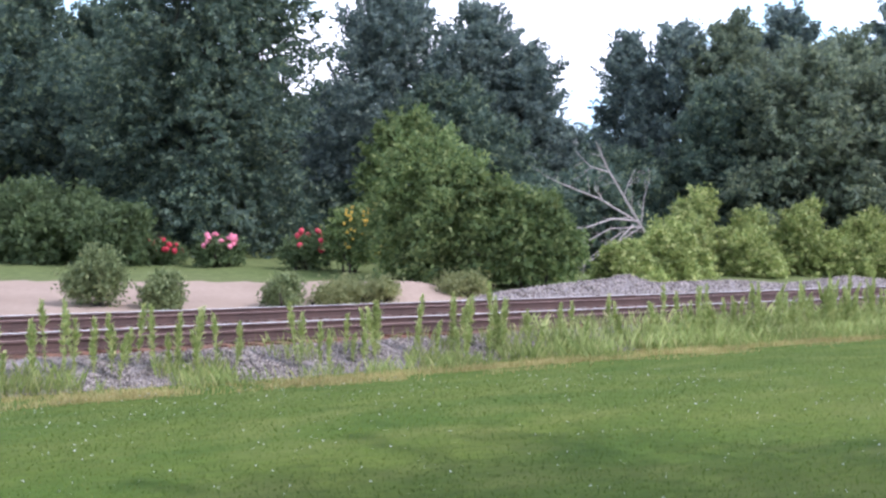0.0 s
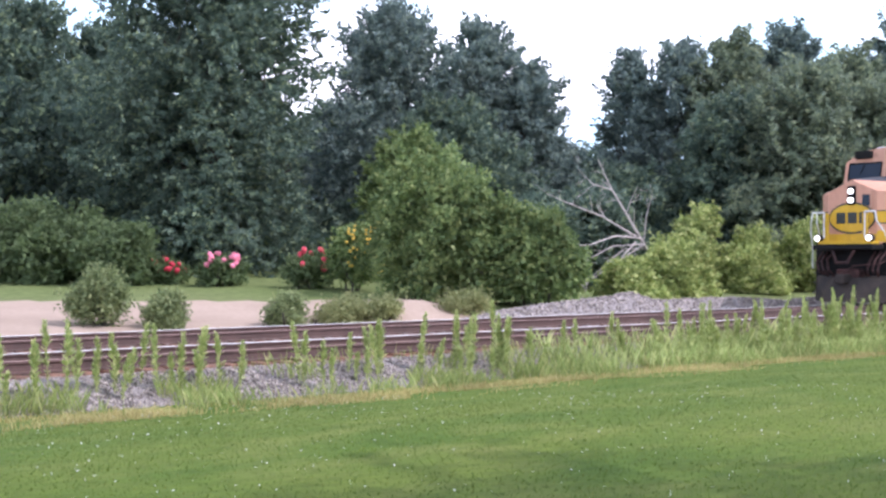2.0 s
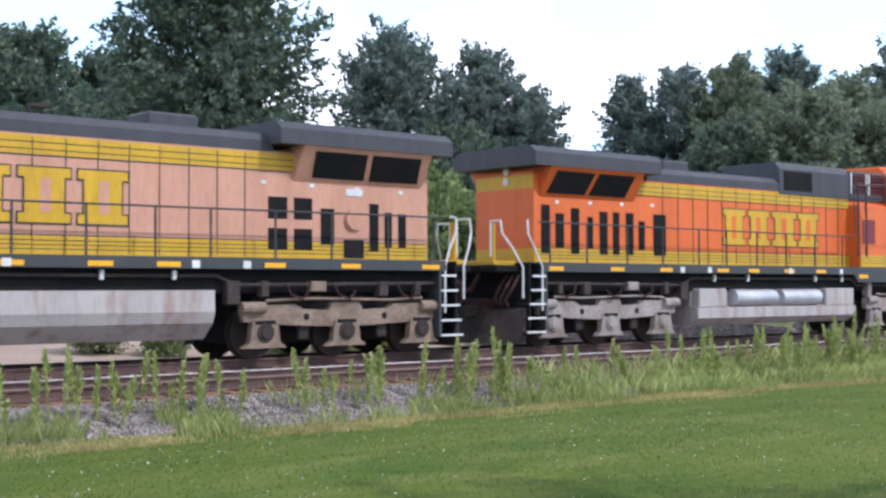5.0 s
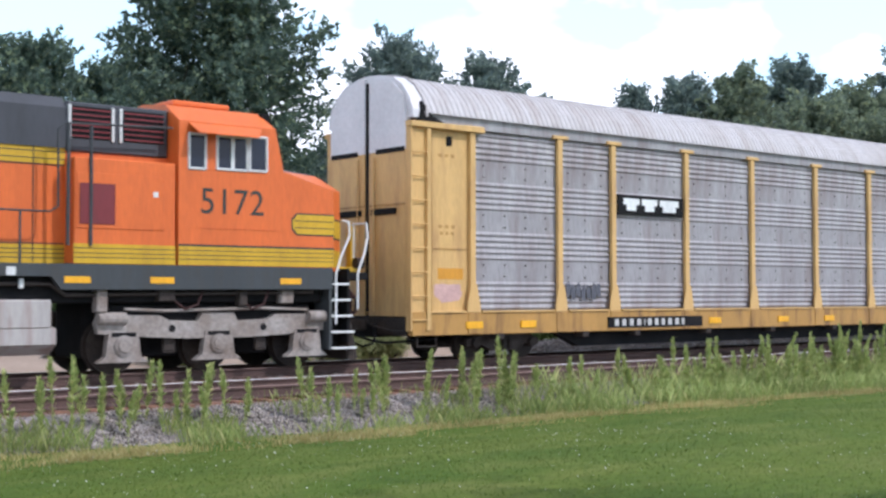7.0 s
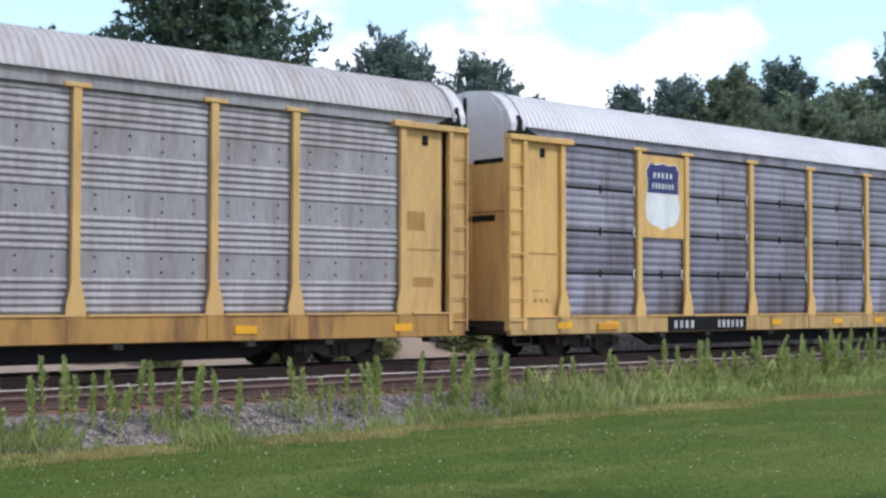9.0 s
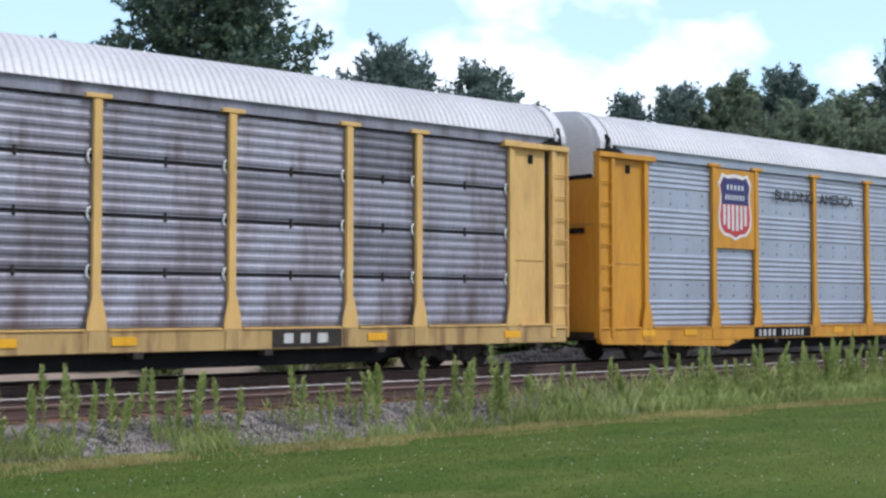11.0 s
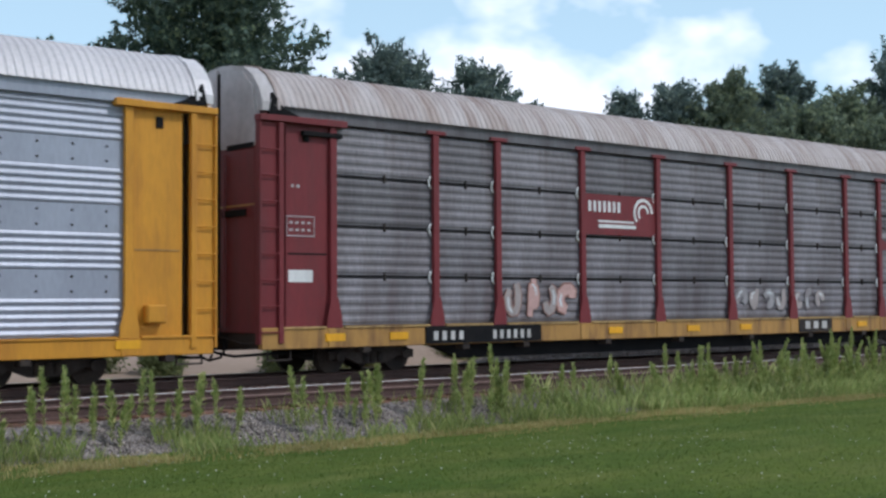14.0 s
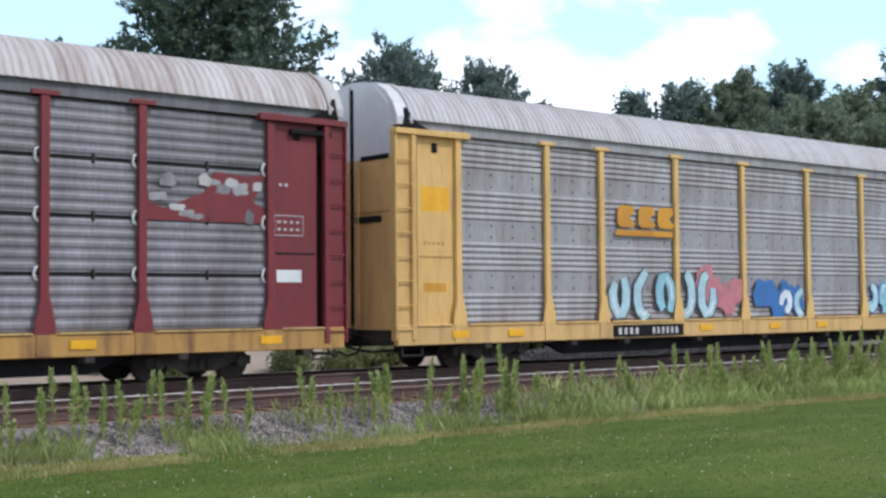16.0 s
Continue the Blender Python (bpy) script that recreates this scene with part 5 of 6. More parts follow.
    for px, w in ((0.85, 0.3), (0.85, 0.5), (0.85, 0.55)):
        bars(b, M_SILL, x + px, 1.9 - w, -1.5, [w / 3] * 3, 0.05)
    # the third, the bright one
    c = rack(62.85, "bright silver autorack car with rich yellow posts and a striped shield", "banded", M_PANEL_BRIGHT, M_YEL_RICH, M_YEL_RICH, M_ROOF_WHITE, (0.54, 0.90))
    x = c["front"]
    wall_plate([(x + 4.72, 3.05), (x + 6.5, 3.05), (x + 6.5, 5.24), (x + 4.72, 5.24)], -1.5, 0.062, M_YEL_RICH, "shield_panel", c)
    wall_plate(shield_points(x + 5.6, 3.28, 1.5, 1.88), -1.562, 0.004, M_WHITE, "shield", c, "blue shield with red and white stripes")
    wall_plate(shield_points(x + 5.6, 3.36, 1.36, 1.7), -1.567, 0.004, M_RED_MARK, "shield_field", c)
    for i in range(6):
        px = x + 5.06 + i * 0.19
        drop = 0.12 + 0.16 * abs((i - 2.5) / 2.5) ** 2
        wall_plate([(px, 3.42 + drop), (px + 0.1, 3.42 + drop), (px + 0.1, 4.26), (px, 4.26)], -1.572, 0.004, M_WHITE, "stripe", c)
    wall_plate([(x + 5.0, 4.28), (x + 6.2, 4.28), (x + 6.19, 4.55), (x + 6.25, 4.8), (x + 6.1, 5.02), (x + 5.88, 4.97), (x + 5.6, 5.02), (x + 5.32, 4.97), (x + 5.1, 5.02), (x + 4.95, 4.8), (x + 5.01, 4.55)], -1.577, 0.004, M_BLUE_MARK, "shield_head", c)
    bars(c, M_WHITE, x + 5.2, 4.68, -1.582, (0.11,) * 5, 0.14, 0.055)
    bars(c, M_WHITE, x + 5.14, 4.40, -1.582, (0.085,) * 7, 0.14, 0.045)
    up = Matrix.Rotation(radians(90), 4, "X")
    writing("slogan", "BUILDING", 0.45, M_BLACK, c, Matrix.Translation((x + 7.46, -1.562, 4.5)) @ up, 0.95)
    writing("slogan", "AMERICA", 0.45, M_BLACK, c, Matrix.Translation((x + 9.72, -1.562, 4.5)) @ up, 0.95)
    wall_plate([(x + 6.4, 0.58), (x + 9.1, 0.58), (x + 9.1, 0.86), (x + 6.4, 0.86)], -1.6, 0.026, M_BLACK, "number_board", c)
    bars(c, M_MARK, x + 6.55, 0.62, -1.6262, (0.17,) * 4, 0.18, 0.05)
    bars(c, M_MARK, x + 7.65, 0.62, -1.6262, (0.14,) * 6, 0.18, 0.05)
    wall_plate([(x + 16.9, 0.6), (x + 18.0, 0.6), (x + 18.0, 0.84), (x + 16.9, 0.84)], -1.6, 0.026, M_BLACK, "small_board", c)
    bars(c, M_MARK, x + 17.0, 0.64, -1.6262, (0.24, 0.24, 0.26), 0.16, 0.05)
    part("sill_deep", prism([(x + 0.1, 0.5), (x + 5.2, 0.36), (x + 5.8, 0.54), (x + 0.1, 0.56)], "y", -1.6, -1.5), M_YEL_RICH, c)
    part("brake_box", box(x + 26.2, x + 26.6, -1.72, -1.5, 1.15, 1.5, 0.03), M_YEL_RICH, c)
    # the fourth, maroon
    d = rack(91.58, "grimy autorack car with maroon posts and sprayed paint on its panels", "stacked", M_PANEL_GRIMY, M_MAROON, M_SILL, M_ROOF_RUST, (0.58, 1.02), end_mat=M_MAROON, top_mat=M_ROOF)
    x = d["front"]
    wall_plate([(x + 9.53, 3.2), (x + 12.25, 3.2), (x + 12.25, 4.22), (x + 9.53, 4.22)], -1.5, 0.03, M_MAROON, "name_panel", d, "maroon panel with a white band and wheel mark")
    bars(d, M_WHITE, x + 9.65, 3.78, -1.534, (0.15,) * 7, 0.27, 0.03)
    bars(d, M_WHITE, x + 9.65, 3.52, -1.534, (2.1,), 0.05)
    bars(d, M_WHITE, x + 9.65, 3.38, -1.534, (2.2,), 0.09)
    bm = bmesh.new()
    for r0, r1 in ((0.3, 0.38), (0.15, 0.22)):
        for k in range(16):
            a0, a1 = math.pi * (0.0 + k / 13.0), math.pi * (0.0 + (k + 1) / 13.0)
            pts = [(x + 11.75 + r * math.cos(q), 3.8 + r * math.sin(q)) for r, q in ((r0, a0), (r1, a0), (r1, a1), (r0, a1))]
            add_prism(bm, pts, "y", -1.538, -1.53)
    part("wheel_mark", bm, M_WHITE, d)
    sprayed_piece(d, x + 6.8, 1.12, 1.75, 1.0, -1.516, 3, (M_FACES[7], M_FACES[4]), rng, M_FACES[8])
    sprayed_piece(d, x + 8.5, 1.3, 0.8, 0.6, -1.516, 1, (M_FACES[4],), rng, M_FACES[8])
    sprayed_piece(d, x + 15.6, 1.25, 2.5, 0.65, -1.516, 4, (M_PANEL_DULL, M_FACES[7]), rng, M_PANEL_GRIMY)
    sprayed_piece(d, x + 18.4, 1.25, 1.6, 0.6, -1.516, 3, (M_FACES[7], M_PANEL_DULL), rng, M_PANEL_GRIMY)
    wall_plate([(x + 23.15, 3.12), (x + 25.7, 3.12), (x + 25.75, 3.4), (x + 25.5, 3.55), (x + 25.78, 4.1), (x + 25.3, 4.06), (x + 24.6, 4.1), (x + 24.4, 3.7), (x + 23.5, 3.34), (x + 23.15, 3.5)], -1.5, 0.014, M_MAROON, "worn_panel", d, "worn maroon paint on bare metal")
    for i in range(12):
        blob(x + 23.4 + i * 0.2, 3.5 + rng.uniform(-0.35, 0.45), rng.uniform(0.15, 0.5), rng.uniform(0.1, 0.3), -1.518, (M_PANEL_DULL, M_PANEL_GRIMY, M_ROOF)[i % 3], d, rng, k=9)
    wall_plate([(x + 4.3, 0.6), (x + 7.9, 0.6), (x + 7.9, 1.0), (x + 4.3, 1.0)], -1.6, 0.026, M_BLACK, "number_board", d)
    bars(d, M_MARK, x + 4.5, 0.68, -1.6262, (0.19,) * 4, 0.2, 0.06)
    bars(d, M_MARK, x + 6.3, 0.68, -1.6262, (0.16,) * 6, 0.2, 0.06)
    wall_plate([(x + 18.5, 0.6), (x + 20.2, 0.6), (x + 20.2, 1.0), (x + 18.5, 1.0)], -1.6, 0.026, M_DARKSTEEL, "small_board", d)
    bars(d, M_MARK, x + 18.75, 0.7, -1.6262, (0.36, 0.36, 0.4), 0.22, 0.06)
    for px in (0.75, 26.05):
        wall_plate([(x + px, 1.95), (x + px + 0.6, 1.95), (x + px + 0.6, 2.2), (x + px, 2.2)], -1.5, 0.003, M_WHITE, "notice", d)
        bars(d, M_ROOF, x + px, 3.0, -1.5, (0.12,) * 4, 0.05)
        bars(d, M_ROOF, x + px, 3.15, -1.5, (0.12,) * 4, 0.05)
        bars(d, M_ROOF, x + px + 0.05, 3.9, -1.5, (0.1, 0.12), 0.06)
        part("stencil_frame", pipe([(x + px - 0.04, -1.504, 2.9), (x + px + 0.64, -1.504, 2.9), (x + px + 0.64, -1.504, 3.3), (x + px - 0.04, -1.504, 3.3), (x + px - 0.04, -1.504, 2.9)], 0.012, 4), M_ROOF, d)
        part("door_lock", box(x + px + 0.3, x + px + 1.3, -1.62, -1.5, 4.98, 5.08, 0.01), M_BLACK, d)
    # the fifth
    e = rack(120.62, "grey autorack car with yellow posts, a lettered sign and sprayed paint", "banded", M_PANEL_DULL, M_YEL_PALE, M_YEL_FADED, M_ROOF, (0.58, 1.02))
    x = e["front"]
    for px in (7.15, 7.95, 8.7):
        wall_plate([(x + px + 0.1, 3.4), (x + px + 0.6, 3.4), (x + px + 0.66, 3.5), (x + px + 0.45, 3.65), (x + px + 0.66, 3.8), (x + px + 0.6, 3.95), (x + px + 0.1, 3.95), (x + px, 3.8), (x + px, 3.5)], -1.556, 0.006, M_YEL_RICH, "mark", e)
    part("name_strip", box(x + 7.1, x + 9.3, -1.562, -1.55, 3.18, 3.33), M_YEL_RICH, e)
    wall_plate([(x + 0.8, 3.55), (x + 1.6, 3.55), (x + 1.6, 4.1), (x + 0.8, 4.1)], -1.5, 0.003, M_REFLECT, "notice", e)
    bars(e, M_SILL, x + 0.85, 2.8, -1.5, (0.1,) * 5, 0.07)
    wall_plate([(x + 0.85, 1.75), (x + 1.5, 1.75), (x + 1.5, 1.95), (x + 0.85, 1.95)], -1.5, 0.003, M_YEL_RICH, "stencil", e)
    for i in range(5):
        blob(x + 10.6 + i * 0.34, 1.75 + rng.uniform(-0.3, 0.45), 0.75, 0.8, -1.551, M_FACES[2], e, rng, k=10)
    blob(x + 6.75, 1.35, 0.5, 0.6, -1.551, M_FACES[4], e, rng, k=9)
    sprayed_piece(e, x + 6.8, 1.0, 4.3, 1.35, -1.556, 5, (M_FACES[0], M_FACES[0], M_FACES[6]), rng, M_FACES[5])
    for i in range(5):
        blob(x + 13.1 + i * 0.42, 1.5 + rng.uniform(-0.15, 0.25), 0.8, 0.8, -1.551, M_FACES[3], e, rng, k=10)
    sprayed_piece(e, x + 13.9, 1.05, 1.4, 0.8, -1.556, 2, (M_FACES[1], M_FACES[0]), rng, M_FACES[3])
    sprayed_piece(e, x + 18.3, 1.05, 2.4, 1.1, -1.556, 3, (M_FACES[0], M_FACES[6]), rng, M_FACES[3])
    wall_plate([(x + 6.9, 0.62), (x + 9.6, 0.62), (x + 9.6, 0.92), (x + 6.9, 0.92)], -1.6, 0.026, M_BLACK, "number_board", e)
    bars(e, M_MARK, x + 7.05, 0.68, -1.6262, (0.16,) * 4, 0.17, 0.05)
    bars(e, M_MARK, x + 8.35, 0.68, -1.6262, (0.13,) * 6, 0.17, 0.05)
    for v in VEHICLES:
        if "front" in v:
            del v["front"]


build_racks()


# ---- locomotives ----
M_GREYROOF = paint("charcoal grey paint", (0.058, 0.06, 0.07), 0.65, dirt=(0.025, 0.025, 0.025), dirt_amount=0.4)
M_FRAME = paint("dark green grey frame paint", (0.05, 0.055, 0.058), 0.6, dirt=(0.05, 0.04, 0.03), dirt_amount=0.5)
M_YELLOW = paint("signal yellow paint", (0.62, 0.37, 0.012), 0.5, dirt=(0.3, 0.16, 0.02), dirt_amount=0.3)
M_SALMON = paint("sun-faded salmon paint", (0.59, 0.305, 0.205), 0.6, dirt=(0.38, 0.18, 0.11), dirt_amount=0.45, fade=0.9)
M_ORANGE = paint("bright orange paint", (0.7, 0.145, 0.025), 0.5, dirt=(0.5, 0.1, 0.02), dirt_amount=0.3)
M_STRIPE = paint("thin dark green line", (0.035, 0.04, 0.035), 0.6, dirt_amount=0.1)
M_TANK = paint("silver grey tank paint", (0.42, 0.385, 0.36), 0.55, dirt=(0.2, 0.1, 0.06), dirt_amount=0.7)
M_TRUCK_BROWN = surface("dusty brown cast truck", (0.29, 0.215, 0.155), (0.155, 0.11, 0.08), 0.85, coarse=2, fine=15, amount=0.6, bump=0.3)
M_TRUCK_SILVER = surface("dusty silver cast truck", (0.36, 0.32, 0.29), (0.2, 0.15, 0.12), 0.8, coarse=1.5, fine=15, amount=0.6, bump=0.3)
M_STEELWHITE = paint("white handrail paint", (0.72, 0.72, 0.7), 0.5, dirt_amount=0.2)
M_HOSE = surface("rust brown rubber and iron", (0.075, 0.035, 0.03), (0.04, 0.025, 0.024), 0.8, coarse=4, fine=30, amount=0.6, spec=0.2)
M_SILVERTANK = surface("silver air tank", (0.6, 0.6, 0.62), (0.45, 0.45, 0.47), 0.4, metal=0.5, coarse=1.5, fine=20, amount=0.3)


def glass_mat():
    m, nt, b = mat_base("tinted cab glass")
    b.inputs["Base Color"].default_value = (0.014, 0.02, 0.035, 1)
    b.inputs["Roughness"].default_value = 0.06
    b.inputs["Specular IOR Level"].default_value = 0.25
    return m


def lamp_mat():
    m, nt, b = mat_base("lit headlight")
    b.inputs["Base Color"].default_value = (1, 1, 0.95, 1)
    b.inputs["Emission Color"].default_value = (1, 0.97, 0.88, 1)
    b.inputs["Emission Strength"].default_value = 3.5
    return m


M_GLASS, M_LAMP = glass_mat(), lamp_mat()


def hull(pts):
    bm = bmesh.new()
    vs = [bm.verts.new(p) for p in pts]
    bmesh.ops.convex_hull(bm, input=vs)
    bmesh.ops.dissolve_limit(bm, angle_limit=radians(1), verts=bm.verts, edges=bm.edges)
    return bm


def both(points):
    """The points and their mirror images across the middle."""
    return [(x, s * y, z) for x, y, z in points for s in (-1, 1)]


def loco_truck(parent, axles, mat, name="truck"):
    """A three-axle truck: cast side frames with pedestals, wheels, springs and brake cylinders."""
    a, b, c = axles
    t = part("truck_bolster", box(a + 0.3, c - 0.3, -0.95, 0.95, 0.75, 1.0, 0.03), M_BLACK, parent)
    # near-black blocks fill the dark space between the side frames
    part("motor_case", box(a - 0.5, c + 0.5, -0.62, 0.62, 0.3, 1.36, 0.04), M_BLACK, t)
    part("truck_fill", box(a - 0.2, c + 0.2, -1.1, 1.1, 1.0, 1.34, 0.03), M_BLACK, t)
    for sgn in (-1, 1):
        y0, y1 = sgn * 1.16, sgn * 1.3
        top = [(a - 0.55, 0.98), (a - 0.5, 1.12), (a + 0.75, 1.12), (a + 0.95, 1.02), (b - 0.45, 1.0), (b - 0.35, 1.16), (b + 0.35, 1.16), (b + 0.45, 1.0), (c - 0.95, 1.02), (c - 0.75, 1.12), (c + 0.5, 1.12), (c + 0.55, 0.98)]
        low = [(c + 0.5, 0.78), (c - 0.55, 0.70), (b + 0.6, 0.66), (b - 0.6, 0.66), (a + 0.55, 0.70), (a - 0.5, 0.78)]
        fr = part("side_frame", prism(top + low, "y", y0, y1), mat, t)
        for x in axles:
            part("pedestal", prism([(x - 0.30, 0.80), (x - 0.36, 0.36), (x - 0.52, 0.24), (x + 0.52, 0.24), (x + 0.36, 0.36), (x + 0.30, 0.80)], "y", y0 + sgn * 0.004, y1 + sgn * 0.03), mat, fr)
            bm = bmesh.new()
            add_rod(bm, (x, sgn * 1.2, 0.56), (x, sgn * 1.37, 0.56), 0.19, 16)
            add_rod(bm, (x, sgn * 1.37, 0.56), (x, sgn * 1.40, 0.56), 0.13, 12)
            part("axle_box", bm, M_DARKSTEEL if mat is M_TRUCK_BROWN else M_TRUCK_SILVER, fr)
            # flat black patch drawn for the shaded recess above the axle box
            part("opening_shade", box(x - 0.25, x + 0.25, sgn * 1.332 - 0.002, sgn * 1.332 + 0.002, 0.72, 0.80), M_BLACK, fr)
        for x in ((a + b) / 2, (b + c) / 2):
            part("brake_shoe", box(x - 0.14, x + 0.14, min(y0, y1 - 0.1 * sgn), max(y0, y1 - 0.1 * sgn), 0.4, 0.75, 0.04), M_DARKSTEEL, fr)
            # raised black disc paints the shade inside a round hole
            part("hole_shade", rod((x, sgn * 1.29, 0.86), (x, sgn * 1.306, 0.86), 0.075, 12), M_BLACK, fr)
        for x in (a - 0.3, c + 0.25):
            part("brake_cylinder", rod((x - 0.28, sgn * 1.32, 1.06), (x + 0.28, sgn * 1.32, 1.06), 0.12, 12), mat, fr)
        part("brake_pipe", pipe([(a, sgn * 1.34, 1.2), (a + 1.1, sgn * 1.34, 1.24), (b + 1.2, sgn * 1.34, 1.2), (c, sgn * 1.34, 1.24)], 0.03), mat, fr)
    for x in axles:
        for sgn in (-1, 1):
            bm = bmesh.new()
            add_rod(bm, (x, sgn * 0.68, 0.53), (x, sgn * 0.83, 0.53), 0.53, 24)
            add_rod(bm, (x, sgn * 0.66, 0.53), (x, sgn * 0.69, 0.53), 0.56, 24)
            part("wheel", bm, M_DARKSTEEL, t)
        part("axle", rod((x, -1.2, 0.53), (x, 1.2, 0.53), 0.1), M_DARKSTEEL, t)
    return t


def locomotive(label, body, turned, number, vents, truck_mat, tank_style):
    """A six-axle hood locomotive; local x runs from its plow to its rear coupler."""
    ob = thing("locomotive", label, "locomotive", "train")
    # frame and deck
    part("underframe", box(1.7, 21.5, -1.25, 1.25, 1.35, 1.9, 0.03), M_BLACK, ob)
    for sgn in (-1, 1):
        lo, hi = sorted((sgn * 1.42, sgn * 1.53))
        part("side_sill", prism([(1.6, 1.62), (7.55, 1.60), (7.75, 1.84), (21.2, 1.84), (21.2, 2.03), (1.6, 2.06)], "y", lo, hi), M_FRAME, ob)
        for x in (2.4, 5.3, 7.0, 9.3, 10.9, 12.6, 14.0, 16.4, 18.3, 20.5):
            part("reflector", box(x, x + 0.5, sgn * 1.534 - 0.003, sgn * 1.534 + 0.003, 1.87 if x > 7.5 else 1.72, 1.97 if x > 7.5 else 1.84), M_REFLECT, ob)
        for x in (8.4, 11.0, 14.75, 15.9):
            part("plate", box(x, x + 0.17, sgn * 1.535 - 0.004, sgn * 1.535 + 0.004, 1.85, 2.0), M_STEELWHITE, ob)
    part("walkway", box(1.6, 21.3, -1.5, 1.5, 2.03, 2.07), M_FRAME, ob)
    # nose
    nose = both([(0.98, 0.9, 2.0), (0.98, 0.9, 3.72), (1.58, 1.5, 2.0), (1.58, 1.5, 3.68), (2.85, 1.5, 2.07), (2.85, 1.5, 4.02)]) + [(0.98, 0, 4.12), (2.85, 0, 4.3)]
    n = part("nose", hull(nose), body, ob)
    part("nose_top", hull([(1.1, 0, 4.145), (1.62, -1.38, 3.735), (1.62, 1.38, 3.735), (2.83, -1.44, 4.035), (2.83, 1.44, 4.035), (2.83, 0, 4.315), (2.83, 0, 4.2)]), M_GREYROOF, n)
    part("nose_door", box(0.955, 0.985, -0.75, -0.28, 2.5, 3.75, 0.01), body, n)
    part("door_window", box(0.945, 0.957, -0.66, -0.38, 3.25, 3.62, 0.01), M_GLASS, n)
    housing = part("headlight_housing", box(0.9, 1.0, -0.14, 0.14, 3.28, 3.92, 0.03), M_BLACK, n)
    for z in (3.45, 3.74):
        part("headlight", rod((0.86, 0, z), (0.905, 0, z), 0.088, 16), M_LAMP, housing)
    # nose bands
    for sgn in (-1, 1):
        lo, hi = (-1.506, -1.5) if sgn < 0 else (1.5, 1.506)
        for z0, z1, x1, mt in ((2.72, 3.18, 2.62, M_STRIPE), (2.75, 3.15, 2.59, M_YELLOW)):
            y = (lo, hi) if mt is M_STRIPE else (lo - 0.004, hi) if sgn < 0 else (lo, hi + 0.004)
            part("nose_band", prism([(1.56, z0), (x1 - 0.12, z0), (x1, z0 + 0.12), (x1, z1 - 0.12), (x1 - 0.12, z1), (1.56, z1)], "y", *y), mt, n)
        for z in (2.88, 3.02):
            part("band_line", box(1.56, 2.55, *((lo - 0.008, lo - 0.003) if sgn < 0 else (hi + 0.003, hi + 0.008)), z - 0.008, z + 0.008), M_STRIPE, n)
        for z0, z1, mt, k in ((2.66, 3.1, M_STRIPE, 0.004), (2.7, 3.06, M_YELLOW, 0.008), (2.08, 2.44, M_YELLOW, 0.006)):
            q = Vector((0.6, 0.6 * -sgn, 0)).normalized()
            a, b2 = Vector((0.98, sgn * 0.9, 0)), Vector((1.58, sgn * 1.5, 0))
            out = Vector((-0.707, sgn * 0.707, 0)) * k
            bm = bmesh.new()
            vs = [bm.verts.new(p + Vector((0, 0, z)) + o) for o in (out, -out * 0.5) for p, z in ((a, z0), (b2, z0), (b2, z1), (a, z1))]
            bmesh.ops.convex_hull(bm, input=vs)
            part("corner_band", bm, mt, n)
    oval = [(math.cos(k * math.pi / 14), math.sin(k * math.pi / 14)) for k in range(28)]
    part("emblem_rim", prism([(0.86 * p, 2.86 + 0.52 * q) for p, q in oval], "x", 0.94, 0.978), M_STRIPE, n)
    part("nose_emblem", prism([(0.81 * p, 2.86 + 0.46 * q) for p, q in oval], "x", 0.932, 0.95), M_YELLOW, n, "yellow oval emblem with dark blocks")
    for y in (-0.62, -0.2, 0.22):
        part("emblem_block", box(0.925, 0.936, y, y + 0.34, 2.68, 3.05, 0.01), M_STRIPE, n)
    part("front_band", box(0.96, 0.976, -0.9, 0.9, 2.1, 2.34), M_YELLOW, n)
    # cab
    cab = both([(2.81, 1.5, 2.07), (2.81, 1.5, 4.0), (3.01, 1.5, 4.86), (5.2, 1.5, 4.86), (5.2, 1.5, 2.07), (3.094, 0.95, 5.22), (5.2, 0.95, 5.22)]) + [(3.117, 0, 5.32), (5.2, 0, 5.32)]
    c = part("cab", hull(cab), body, ob)
    part("cab_roof_vent", box(3.6, 4.9, -0.7, 0.7, 5.26, 5.38, 0.03), M_ROOF_WHITE if body is M_SALMON else body, c)
    part("number_board", box(2.88, 3.1, -0.85, -0.1, 4.96, 5.24, 0.02), M_BLACK, c)
    part("number_board", box(2.88, 3.1, 0.5, 1.1, 4.96, 5.22, 0.02), M_BLACK, c)
    for sgn, y0, y1 in ((-1, 0.12, 1.34), (1, 0.12, 1.34)):
        a, b2 = sorted((sgn * y0, sgn * y1))
        lean = 0.2326
        def ws(y, z, o):
            return (2.81 + (z - 4.0) * lean - o, y, z)
        bm = bmesh.new()
        zs = [(a, 4.26), (b2, 4.26), (b2, 4.80), (a, 4.80)]
        inner, outer = (0.12, 1.34)
        vs = [bm.verts.new(ws(y, z - (0.12 if abs(abs(y) - 1.34) < 0.01 and z < 4.5 else 0.0), o)) for o in (0.012, -0.02) for y, z in zs]
        bmesh.ops.convex_hull(bm, input=vs)
        part("windshield", bm, M_GLASS, c, "dark tinted windshield")
        fr = [Vector(ws(y, z, 0.012)) for y, z in zs]
        part("windshield_frame", pipe(fr + fr[:1], 0.03, 5), M_BLACK, c)
        wy = (a + b2) / 2
        part("wiper", rod(ws(wy, 4.8, 0.04), ws(wy + 0.15, 4.45, 0.04), 0.012, 5), M_BLACK, c)
